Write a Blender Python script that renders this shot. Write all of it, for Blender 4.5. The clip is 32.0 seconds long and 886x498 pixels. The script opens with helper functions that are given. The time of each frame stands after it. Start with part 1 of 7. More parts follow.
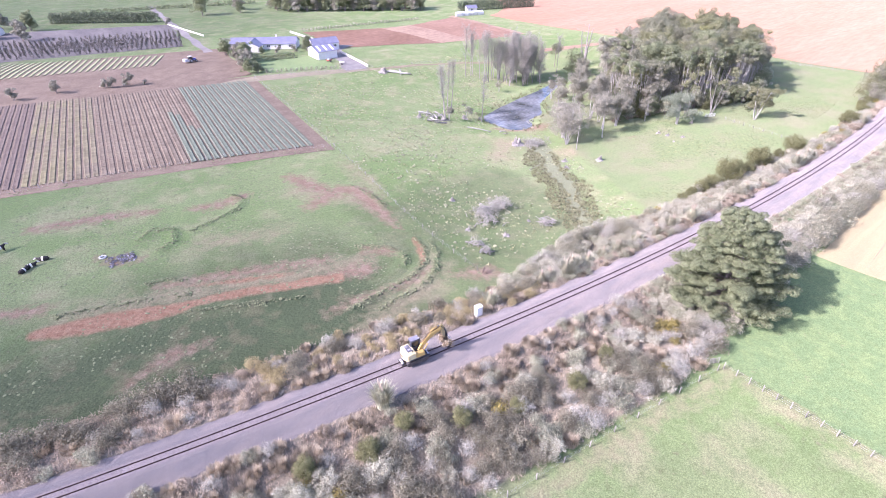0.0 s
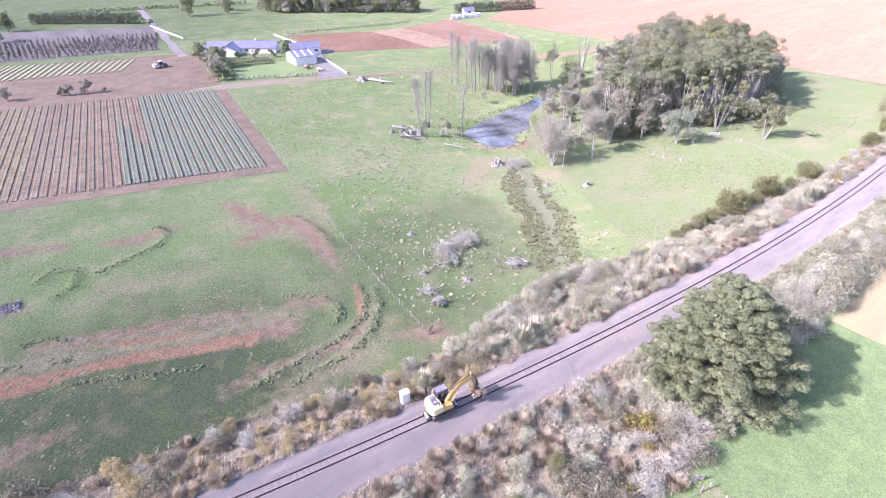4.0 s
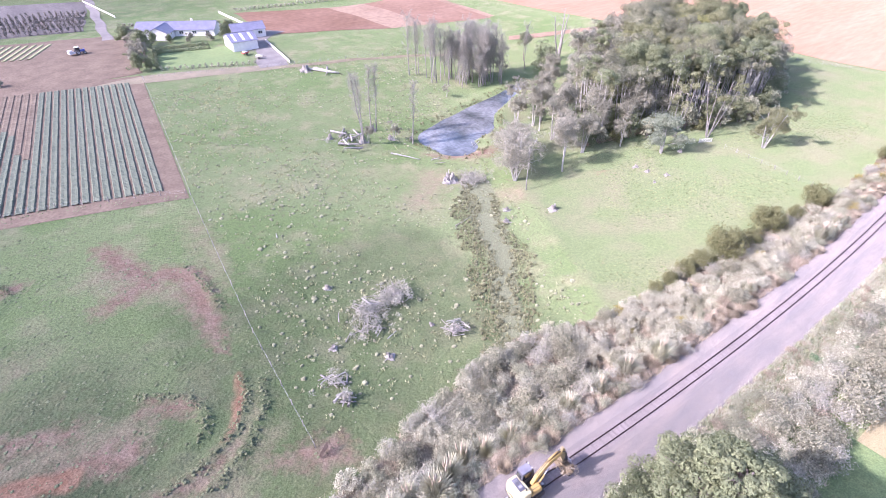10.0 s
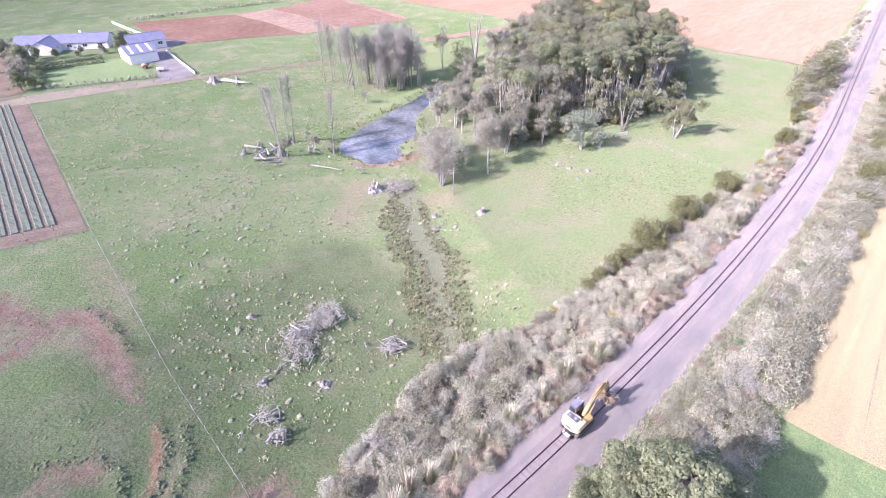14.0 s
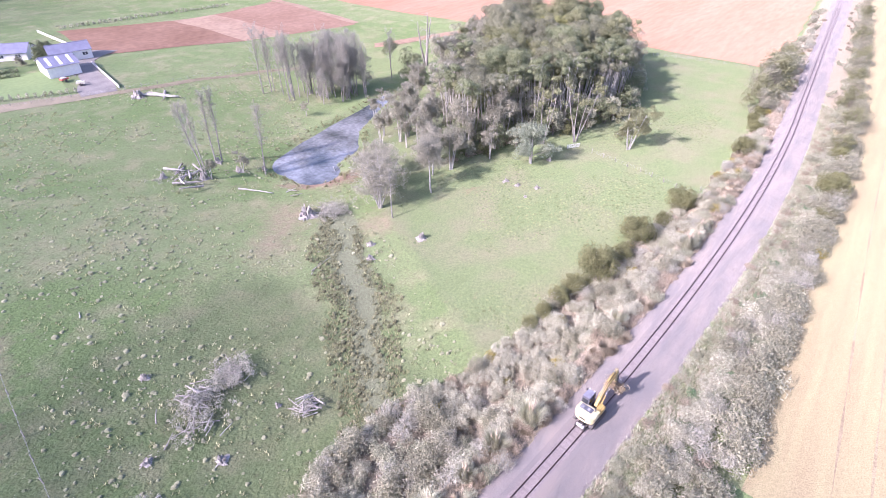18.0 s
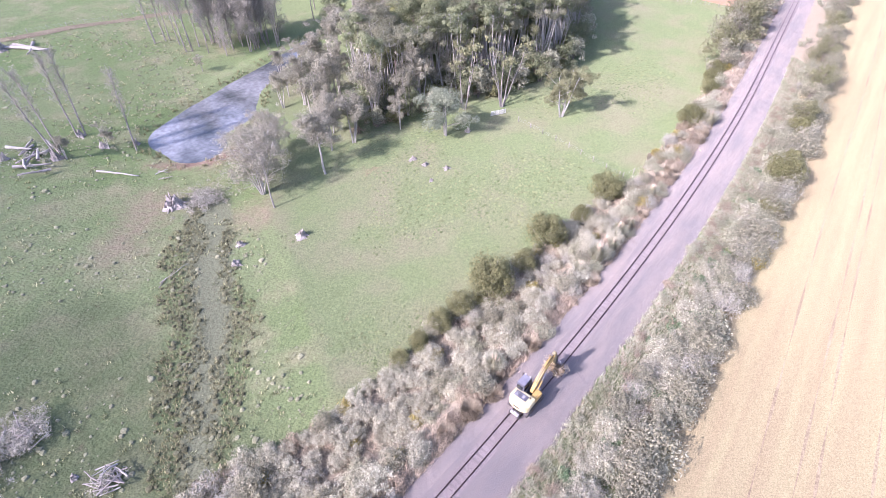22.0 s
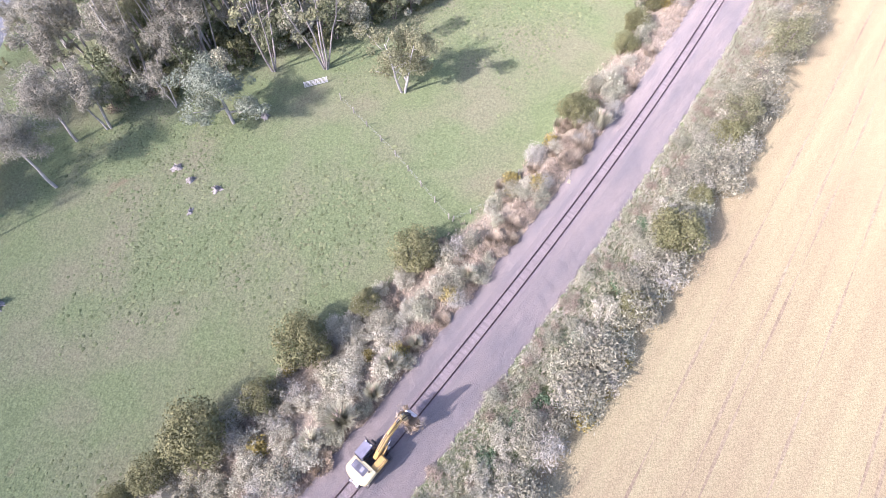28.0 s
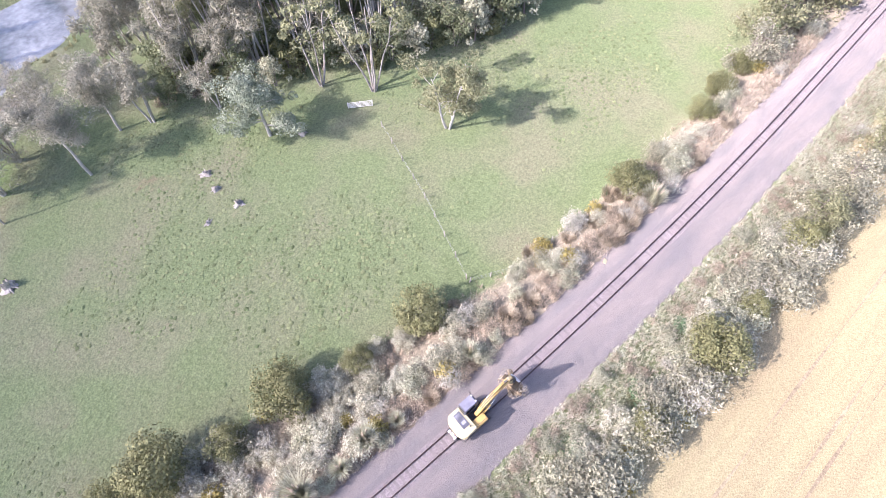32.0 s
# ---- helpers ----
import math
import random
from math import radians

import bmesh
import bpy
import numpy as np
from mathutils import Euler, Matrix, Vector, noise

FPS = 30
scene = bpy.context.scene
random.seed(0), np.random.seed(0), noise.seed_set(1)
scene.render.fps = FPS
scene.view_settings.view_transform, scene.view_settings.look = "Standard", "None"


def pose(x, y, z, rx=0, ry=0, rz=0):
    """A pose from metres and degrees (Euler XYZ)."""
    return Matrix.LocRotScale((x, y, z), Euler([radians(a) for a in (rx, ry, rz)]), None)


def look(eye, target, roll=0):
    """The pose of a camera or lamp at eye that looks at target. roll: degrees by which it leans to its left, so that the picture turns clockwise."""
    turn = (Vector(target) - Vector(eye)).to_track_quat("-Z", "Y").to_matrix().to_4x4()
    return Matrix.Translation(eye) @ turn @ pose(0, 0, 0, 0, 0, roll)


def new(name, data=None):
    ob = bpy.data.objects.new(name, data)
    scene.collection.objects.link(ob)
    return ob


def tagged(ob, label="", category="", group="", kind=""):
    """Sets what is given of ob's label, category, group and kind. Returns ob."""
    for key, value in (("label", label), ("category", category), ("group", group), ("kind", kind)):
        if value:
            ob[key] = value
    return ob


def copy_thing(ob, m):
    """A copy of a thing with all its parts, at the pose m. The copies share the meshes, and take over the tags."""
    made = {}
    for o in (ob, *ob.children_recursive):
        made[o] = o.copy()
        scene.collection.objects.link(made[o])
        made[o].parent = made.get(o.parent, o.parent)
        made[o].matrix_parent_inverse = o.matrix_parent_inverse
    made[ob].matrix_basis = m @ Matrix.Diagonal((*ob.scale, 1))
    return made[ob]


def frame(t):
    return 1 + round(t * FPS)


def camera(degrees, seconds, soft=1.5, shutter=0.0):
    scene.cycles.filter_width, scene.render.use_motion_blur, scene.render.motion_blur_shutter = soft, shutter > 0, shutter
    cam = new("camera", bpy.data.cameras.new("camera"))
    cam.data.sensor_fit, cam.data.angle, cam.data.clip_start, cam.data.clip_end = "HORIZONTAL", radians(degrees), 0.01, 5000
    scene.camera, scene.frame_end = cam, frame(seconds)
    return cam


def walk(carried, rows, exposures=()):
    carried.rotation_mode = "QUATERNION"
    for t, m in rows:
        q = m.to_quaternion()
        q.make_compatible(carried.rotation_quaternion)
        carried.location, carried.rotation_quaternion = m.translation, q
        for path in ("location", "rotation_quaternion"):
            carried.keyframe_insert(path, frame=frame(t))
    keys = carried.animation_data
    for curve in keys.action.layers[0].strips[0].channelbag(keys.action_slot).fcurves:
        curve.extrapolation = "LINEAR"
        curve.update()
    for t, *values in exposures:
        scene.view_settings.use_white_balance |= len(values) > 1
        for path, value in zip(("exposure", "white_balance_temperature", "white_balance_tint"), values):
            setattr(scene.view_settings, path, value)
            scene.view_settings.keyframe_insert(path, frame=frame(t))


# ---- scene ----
cam = camera(80.2, 32.0, soft=0.55)
METRES, EYE, TILT, LEAN, TURN = 159.76, 54.0, 0.0, 0.0, -40.0
ROWS = [
    (0.0, 0.0, 0.0, 0.0, -0.41, -32.43, 0.65),
    (0.5, 0.0122, 0.0145, -0.0012, 0.33, -32.44, 0.65),
    (1.0, 0.0234, 0.0291, -0.0024, 0.65, -32.45, 0.59),
    (1.5, 0.0337, 0.0437, -0.0034, 0.73, -32.45, 0.58),
    (2.0, 0.0429, 0.0581, -0.0044, 0.77, -32.47, 0.57),
    (2.5, 0.0516, 0.0727, -0.0055, 0.84, -32.45, 0.56),
    (3.0, 0.0596, 0.0878, -0.0064, 0.91, -32.45, 0.54),
    (3.5, 0.067, 0.1032, -0.0073, 0.94, -32.44, 0.53),
    (5.5, 0.09, 0.1663, -0.011, 0.93, -32.44, 0.6),
    (6.0, 0.0961, 0.1819, -0.0117, 0.98, -32.44, 0.57),
    (6.5, 0.1031, 0.1976, -0.0104, 1.07, -32.46, 0.6),
    (7.0, 0.1101, 0.2133, -0.0081, 1.1, -32.46, 0.59),
    (7.5, 0.1173, 0.2289, -0.0063, -0.05, -32.45, 0.57),
    (8.0, 0.1239, 0.2435, -0.0063, -0.09, -32.55, 0.54),
    (8.5, 0.1301, 0.2569, -0.0068, -0.12, -35.22, 0.55),
    (9.0, 0.1353, 0.2699, -0.007, -0.14, -35.67, 0.53),
    (9.5, 0.1404, 0.2819, -0.0074, -0.15, -35.65, 0.52),
    (10.0, 0.1449, 0.2933, -0.0077, -0.15, -35.6, 0.49),
    (10.5, 0.1482, 0.3009, -0.0084, -0.75, -35.58, 0.46),
    (11.0, 0.1492, 0.3047, -0.0087, -2.46, -35.55, 0.38),
    (11.5, 0.1493, 0.3056, -0.0087, -4.06, -35.56, 0.35),
    (12.0, 0.1488, 0.3059, -0.0085, -5.57, -35.54, 0.29),
    (12.5, 0.1484, 0.3065, -0.0079, -6.05, -35.54, 0.26),
    (13.0, 0.1493, 0.3076, -0.0075, -6.98, -35.54, 0.29),
    (13.5, 0.1494, 0.3105, -0.0075, -8.54, -35.58, 0.23),
    (14.0, 0.1516, 0.3147, -0.0076, -8.64, -35.59, 0.22),
    (14.5, 0.1555, 0.3203, -0.008, -9.28, -35.59, 0.22),
    (16.5, 0.181, 0.3504, -0.011, -11.27, -35.61, 0.22),
    (17.0, 0.191, 0.359, -0.0121, -11.39, -35.58, 0.23),
    (17.5, 0.202, 0.368, -0.0124, -11.55, -35.62, 0.23),
    (18.0, 0.2142, 0.377, -0.0132, -11.69, -35.61, 0.23),
    (18.5, 0.2275, 0.3863, -0.0137, -11.84, -35.62, 0.22),
    (19.0, 0.2421, 0.396, -0.0145, -12.04, -35.61, 0.21),
    (19.5, 0.2581, 0.4069, -0.015, -12.35, -35.6, 0.21),
    (20.0, 0.2753, 0.4194, -0.0152, -12.74, -35.61, 0.18),
    (20.5, 0.2937, 0.4331, -0.0154, -12.94, -35.62, 0.16),
    (21.0, 0.3132, 0.4477, -0.0158, -12.94, -35.62, 0.15),
    (21.5, 0.3326, 0.4616, -0.0173, -12.98, -36.76, 0.1),
    (22.0, 0.3513, 0.4761, -0.0178, -13.06, -42.8, 0.06),
    (22.5, 0.3717, 0.4935, -0.0171, -13.1, -43.53, 0.06),
    (23.0, 0.3907, 0.5091, -0.0171, -13.14, -43.52, 0.04),
    (23.5, 0.4123, 0.5267, -0.0177, -13.21, -44.34, 0.0),
    (24.0, 0.4316, 0.5424, -0.018, -13.26, -46.59, -0.05),
    (24.5, 0.4535, 0.5609, -0.018, -13.36, -49.09, -0.13),
    (26.5, 0.5377, 0.6333, -0.0167, -13.67, -59.88, -0.26),
    (27.0, 0.5593, 0.6524, -0.0173, -13.65, -59.81, -0.26),
    (27.5, 0.5802, 0.6713, -0.0182, -13.66, -59.69, -0.31),
    (28.0, 0.5984, 0.6889, -0.0183, -12.75, -59.68, -0.38),
    (28.5, 0.6112, 0.702, -0.0188, -11.88, -59.71, -0.38),
    (29.0, 0.619, 0.712, -0.0199, -10.2, -59.71, -0.35),
    (29.5, 0.6239, 0.7196, -0.0212, -6.0, -59.75, -0.23),
    (30.0, 0.6267, 0.7244, -0.0223, -4.04, -59.76, -0.15),
    (30.5, 0.6283, 0.7273, -0.0232, -2.89, -59.75, -0.08),
    (31.0, 0.6297, 0.7297, -0.0237, -2.15, -59.75, -0.04),
    (31.5, 0.6315, 0.7325, -0.0241, -1.69, -59.74, 0.01),
    (32.0, 0.6348, 0.7381, -0.0244, -1.41, -59.74, 0.06),
]
LOOK = [(0.0, 1.42, 5800, 35), (8.0, 1.46, 5800, 35), (14.0, 1.36, 5820, 35), (20.0, 1.32, 5850, 36), (24.0, 1.28, 5850, 34), (28.0, 1.33, 5950, 32), (32.0, 1.53, 6050, 28)]
walk(cam, [(t, pose(0, 0, EYE, TILT, LEAN, TURN) @ pose(METRES * x, METRES * y, METRES * z, 90 + pitch, roll, yaw)) for t, x, y, z, yaw, pitch, roll in ROWS], LOOK)

# ---- light: clear winter afternoon, low sun behind the camera's left shoulder ----
SUN_UP, SUN_AZ = 35.0, 161.0  # degrees above the horizon; direction towards the sun, from +x
world = bpy.data.worlds.new("sky")
world.use_nodes = True
scene.world = world
wn = world.node_tree.nodes
sky = wn.new("ShaderNodeTexSky")
sky.sky_type, sky.sun_disc = "NISHITA", False
sky.sun_elevation, sky.sun_rotation = radians(SUN_UP), radians(90 - SUN_AZ)
sky.dust_density, sky.ozone_density = 2.0, 1.0
world.node_tree.links.new(sky.outputs[0], wn["Background"].inputs[0])
wn["Background"].inputs[1].default_value = 0.15
sun = new("sun", bpy.data.lights.new("sun", "SUN"))
sun.data.energy, sun.data.angle, sun.data.color = 3.2, radians(0.6), (1.0, 0.94, 0.86)
to_sun = Vector((math.cos(radians(SUN_AZ)) * math.cos(radians(SUN_UP)), math.sin(radians(SUN_AZ)) * math.cos(radians(SUN_UP)), math.sin(radians(SUN_UP))))
sun.matrix_world = look(to_sun * 300, (0, 0, 0))


# ---- materials ----
def mat(name, a, b, scale=2.0, rough=0.85, fine=0.25, bump=0.0, bump_scale=20.0, island=0.0, each=0.0, metal=0.0, leaf=0.0, spec=0.3, stretch=(1, 1, 1), grain=0.0, lumps=0.0):
    """Two colours mixed by a broad noise, a fine grain over them, relief, and changes from leaf to leaf or from piece to piece."""
    m = bpy.data.materials.new(name)
    m.use_nodes = True
    nt = m.node_tree
    n, k = nt.nodes, nt.links.new
    bsdf = n["Principled BSDF"]
    co = n.new("ShaderNodeTexCoord")
    mp = n.new("ShaderNodeMapping")
    mp.inputs["Scale"].default_value = stretch
    k(co.outputs["Object"], mp.inputs[0])
    n1 = n.new("ShaderNodeTexNoise")
    n1.inputs["Scale"].default_value, n1.inputs["Detail"].default_value = scale, 4
    k(mp.outputs[0], n1.inputs["Vector"])
    ramp = n.new("ShaderNodeMapRange")
    ramp.inputs[1].default_value, ramp.inputs[2].default_value = 0.35, 0.65
    k(n1.outputs[0], ramp.inputs[0])
    mix = n.new("ShaderNodeMixRGB")
    mix.inputs[1].default_value, mix.inputs[2].default_value = (*a, 1), (*b, 1)
    k(ramp.outputs[0], mix.inputs[0])
    n2 = n.new("ShaderNodeTexNoise")
    n2.inputs["Scale"].default_value, n2.inputs["Detail"].default_value = grain or scale * 9, 3
    k(co.outputs["Object"] if grain else mp.outputs[0], n2.inputs["Vector"])
    val = n.new("ShaderNodeMapRange")
    val.inputs[1].default_value, val.inputs[2].default_value = 0.3, 0.7
    val.inputs[3].default_value, val.inputs[4].default_value = 1 - fine, 1 + fine
    k(n2.outputs[0], val.inputs[0])
    last = val.outputs[0]
    for amount, node, socket in ((island, "ShaderNodeNewGeometry", "Random Per Island"), (each, "ShaderNodeObjectInfo", "Random")):
        if amount:
            g = n.new(node)
            r = n.new("ShaderNodeMapRange")
            r.inputs[3].default_value, r.inputs[4].default_value = 1 - amount, 1 + amount
            k(g.outputs[socket], r.inputs[0])
            mul = n.new("ShaderNodeMath")
            mul.operation = "MULTIPLY"
            k(last, mul.inputs[0]), k(r.outputs[0], mul.inputs[1])
            last = mul.outputs[0]
    hsv = n.new("ShaderNodeHueSaturation")
    k(mix.outputs[0], hsv.inputs["Color"]), k(last, hsv.inputs["Value"])
    k(hsv.outputs[0], bsdf.inputs["Base Color"])
    bsdf.inputs["Roughness"].default_value, bsdf.inputs["Metallic"].default_value = rough, metal
    bsdf.inputs["Specular IOR Level"].default_value, bsdf.inputs["Diffuse Roughness"].default_value = spec, lumps
    if bump:
        n3 = n.new("ShaderNodeTexNoise")
        n3.inputs["Scale"].default_value, n3.inputs["Detail"].default_value = bump_scale, 5
        k(co.outputs["Object"], n3.inputs["Vector"])
        bp = n.new("ShaderNodeBump")
        bp.inputs["Strength"].default_value, bp.inputs["Distance"].default_value = 1.0, bump
        k(n3.outputs[0], bp.inputs["Height"]), k(bp.outputs[0], bsdf.inputs["Normal"])
    if leaf:
        tr = n.new("ShaderNodeBsdfTranslucent")
        k(hsv.outputs[0], tr.inputs[0])
        ms = n.new("ShaderNodeMixShader")
        ms.inputs[0].default_value = leaf
        out = n["Material Output"]
        k(bsdf.outputs[0], ms.inputs[1]), k(tr.outputs[0], ms.inputs[2]), k(ms.outputs[0], out.inputs[0])
    return m


def land_material():
    """Pasture; attributes say where bare earth, damp ground and worn turf lie, and noise frays their edges."""
    m = bpy.data.materials.new("pasture")
    m.use_nodes = True
    nt = m.node_tree
    n, k = nt.nodes, nt.links.new
    bsdf = n["Principled BSDF"]
    co = n.new("ShaderNodeTexCoord")

    def noise_at(scale, detail=4.0):
        t = n.new("ShaderNodeTexNoise")
        t.inputs["Scale"].default_value, t.inputs["Detail"].default_value = scale, detail
        k(co.outputs["Object"], t.inputs["Vector"])
        return t.outputs[0]

    def span(v, lo, hi, a=0.0, b=1.0):
        r = n.new("ShaderNodeMapRange")
        r.inputs[1].default_value, r.inputs[2].default_value, r.inputs[3].default_value, r.inputs[4].default_value = lo, hi, a, b
        k(v, r.inputs[0])
        return r.outputs[0]

    def blend(f, a, b):
        x = n.new("ShaderNodeMixRGB")
        k(f, x.inputs[0])
        for s, c in ((1, a), (2, b)):
            if isinstance(c, tuple):
                x.inputs[s].default_value = (*c, 1)
            else:
                k(c, x.inputs[s])
        return x.outputs[0]

    def frayed(name, amount, scale, lo=0.4, hi=0.6):
        at = n.new("ShaderNodeAttribute")
        at.attribute_name = name
        s = n.new("ShaderNodeMath")
        s.operation = "MULTIPLY_ADD"
        k(noise_at(scale, 6.0), s.inputs[0])
        s.inputs[1].default_value = amount
        k(at.outputs["Fac"], s.inputs[2])
        return span(s.outputs[0], lo + amount / 2, hi + amount / 2)

    turf = blend(span(noise_at(0.035, 5), 0.38, 0.62), GRASS_LUSH, GRASS_PALE)
    turf = blend(span(noise_at(0.16, 6), 0.48, 0.7), turf, GRASS_DRY)
    turf = blend(span(noise_at(0.75, 6), 0.55, 0.75), turf, GRASS_DARK)
    # dark turf: deep-green pasture, and in the paddock a painted stand-in for grass shade
    deep_shaded = blend(span(noise_at(0.3, 7), 0.5, 0.68), GRASS_DEEP_SHADED, (0.125, 0.127, 0.075))
    turf = blend(frayed("deep_shaded", 0.5, 0.12, 0.2, 0.9), turf, deep_shaded)
    turf = blend(frayed("worn", 0.9, 0.6, 0.25, 0.9), turf, GRASS_WORN)
    sown = blend(span(noise_at(0.11, 6), 0.42, 0.66), GRASS_SOWN, GRASS_TIRED)
    turf = blend(frayed("smooth", 0.5, 0.25, 0.2, 0.8), turf, sown)
    sward = blend(span(noise_at(0.45, 6), 0.42, 0.62), SWARD, (0.165, 0.22, 0.10))
    turf = blend(frayed("sward", 0.3, 0.4), turf, sward)
    turf = blend(frayed("verge", 0.4, 0.7, 0.2, 0.8), turf, VERGE)
    turf = blend(frayed("damp", 0.7, 0.45), turf, MARSH)
    soil = blend(span(noise_at(0.6, 5), 0.4, 0.62), SOIL_RED, SOIL_PALE)
    turf = blend(frayed("soil", 1.3, 0.75, 0.18, 0.85), turf, soil)
    trodden = blend(span(noise_at(0.9, 6), 0.4, 0.65), (0.232, 0.136, 0.086), (0.28, 0.185, 0.122))
    turf = blend(frayed("path", 0.9, 0.45, 0.3, 0.75), turf, trodden)
    clods = span(noise_at(2.2, 6), 0.32, 0.6, 0.86, 1.08)
    fibre = span(noise_at(5.5, 8), 0.33, 0.67, 0.76, 1.24)
    both = n.new("ShaderNodeMath")
    both.operation = "MULTIPLY"
    k(clods, both.inputs[0]), k(fibre, both.inputs[1])
    speck = both.outputs[0]
    grain = n.new("ShaderNodeHueSaturation")
    k(turf, grain.inputs["Color"]), k(speck, grain.inputs["Value"])
    k(grain.outputs[0], bsdf.inputs["Base Color"])
    bsdf.inputs["Roughness"].default_value, bsdf.inputs["Specular IOR Level"].default_value = 0.95, 0.1
    bp = n.new("ShaderNodeBump")
    bsdf.inputs["Diffuse Roughness"].default_value = 1.0
    bp.inputs["Strength"].default_value, bp.inputs["Distance"].default_value = 1.0, 0.22
    even = n.new("ShaderNodeAttribute")
    even.attribute_name = "even"
    k(span(even.outputs["Fac"], 0.0, 1.0, 1.0, 0.8), bp.inputs["Strength"])
    k(noise_at(2.1, 6), bp.inputs["Height"])
    nap = n.new("ShaderNodeBump")
    nap.inputs["Strength"].default_value, nap.inputs["Distance"].default_value = 1.0, 0.045
    k(noise_at(5.2, 4), nap.inputs["Height"]), k(bp.outputs[0], nap.inputs["Normal"]), k(nap.outputs[0], bsdf.inputs["Normal"])
    return m


GRASS_LUSH, GRASS_PALE, GRASS_DRY = (0.15, 0.21, 0.085), (0.195, 0.24, 0.115), (0.255, 0.26, 0.15)
GRASS_DARK, GRASS_WORN, GRASS_SOWN = (0.15, 0.18, 0.09), (0.26, 0.228, 0.15), (0.163, 0.204, 0.10)
GRASS_DEEP_SHADED, GRASS_TIRED = (0.075, 0.098, 0.052), (0.20, 0.207, 0.125)
VERGE, SWARD = (0.275, 0.24, 0.178), (0.138, 0.196, 0.092)
MARSH, SOIL_RED, SOIL_PALE = (0.188, 0.202, 0.126), (0.215, 0.148, 0.107), (0.262, 0.198, 0.148)

M_LAND = land_material()
M_PINK = mat("tilled_orange_earth", (0.305, 0.185, 0.122), (0.34, 0.21, 0.142), 0.03, 0.95, 0.10, 0.05, 3.0, spec=0.1, stretch=(0.4, 2.0, 1), lumps=1.0)
M_BROWN = mat("tilled_red_brown_earth", (0.20, 0.118, 0.08), (0.245, 0.15, 0.107), 0.05, 0.95, 0.14, 0.06, 3.0, spec=0.1)
M_TAN = mat("dry_tilled_tan_earth", (0.30, 0.205, 0.145), (0.345, 0.245, 0.175), 0.06, 0.95, 0.14, 0.05, 3.0, spec=0.1)
M_RED = mat("tilled_dusty_red_earth", (0.26, 0.16, 0.112), (0.305, 0.195, 0.14), 0.05, 0.95, 0.12, 0.06, 3.0, spec=0.1)
M_EARTH = mat("damp_plot_earth", (0.155, 0.12, 0.09), (0.20, 0.157, 0.118), 0.2, 0.95, 0.2, 0.06, 4.0, spec=0.1)
M_STUBBLE = mat("pale_stubble", (0.338, 0.298, 0.174), (0.306, 0.255, 0.154), 0.55, 0.95, 0.26, 0.07, 6.0, spec=0.1, stretch=(0.06, 1.0, 1), grain=9.0, lumps=0.7)
M_BALLAST = mat("grey_ballast_stone", (0.196, 0.181, 0.177), (0.258, 0.226, 0.207), 0.55, 0.9, 0.45, 0.06, 9.0, spec=0.2, stretch=(0.22, 1.0, 1), grain=11.0, lumps=1.0)
M_BED = mat("dirty_ballast_between_rails", (0.235, 0.20, 0.195), (0.29, 0.25, 0.245), 0.5, 0.92, 0.34, 0.05, 9.0, spec=0.2, grain=7.0, lumps=1.0)
M_SLEEPER = mat("weathered_sleeper", (0.20, 0.176, 0.165), (0.245, 0.214, 0.20), 1.5, 0.9, 0.2, 0.01, 14.0, each=0.12)
M_RAIL = mat("rusty_rail", (0.05, 0.035, 0.032), (0.08, 0.055, 0.05), 3.0, 0.55, 0.2, metal=0.3)
M_CLIP = mat("pale_rail_pad", (0.21, 0.188, 0.18), (0.255, 0.23, 0.222), 4.0, 0.6, 0.1)
M_ROAD = mat("gravel_drive", (0.19, 0.175, 0.165), (0.24, 0.22, 0.205), 0.3, 0.95, 0.15)

# ---- the land ----
CREEK = ((92.0, 66.0), (115.0, 78.0), (128.0, 105.0), (143.0, 128.0), (172.0, 142.0), (205.0, 168.0))
POND = ((138.6, 123.8, 6.2), (140.2, 130.6, 7.8), (150.5, 132.8, 8.6), (161.5, 138.6, 5.2), (177.0, 143.2, 3.0), (192.0, 148.2, 1.8))
WATER = -9.95


def rail_y(x):
    """Centre line of the railway: a wide curve that runs out into a straight at both ends."""
    c = np.clip(x, -30.0, 223.0)
    return 31.6 + 0.000675 * (c - 175.0) ** 2 + 0.00135 * (c - 175.0) * (x - c)


def ease(a, b, v):
    s = np.clip((v - a) / (b - a), 0.0, 1.0)
    return s * s * (3 - 2 * s)


def to_line(x, y, line):
    """The distance from places to a bent line; a third number at its points is a half width, taken off."""
    best = np.full(np.shape(x), 1e9)
    for p, q in zip(line, line[1:]):
        dx, dy = q[0] - p[0], q[1] - p[1]
        k = np.clip(((x - p[0]) * dx + (y - p[1]) * dy) / (dx * dx + dy * dy), 0.0, 1.0)
        d = np.hypot(x - p[0] - k * dx, y - p[1] - k * dy)
        if len(p) > 2:
            d = d - (p[2] + k * (q[2] - p[2]))
        best = np.minimum(best, d)
    return best


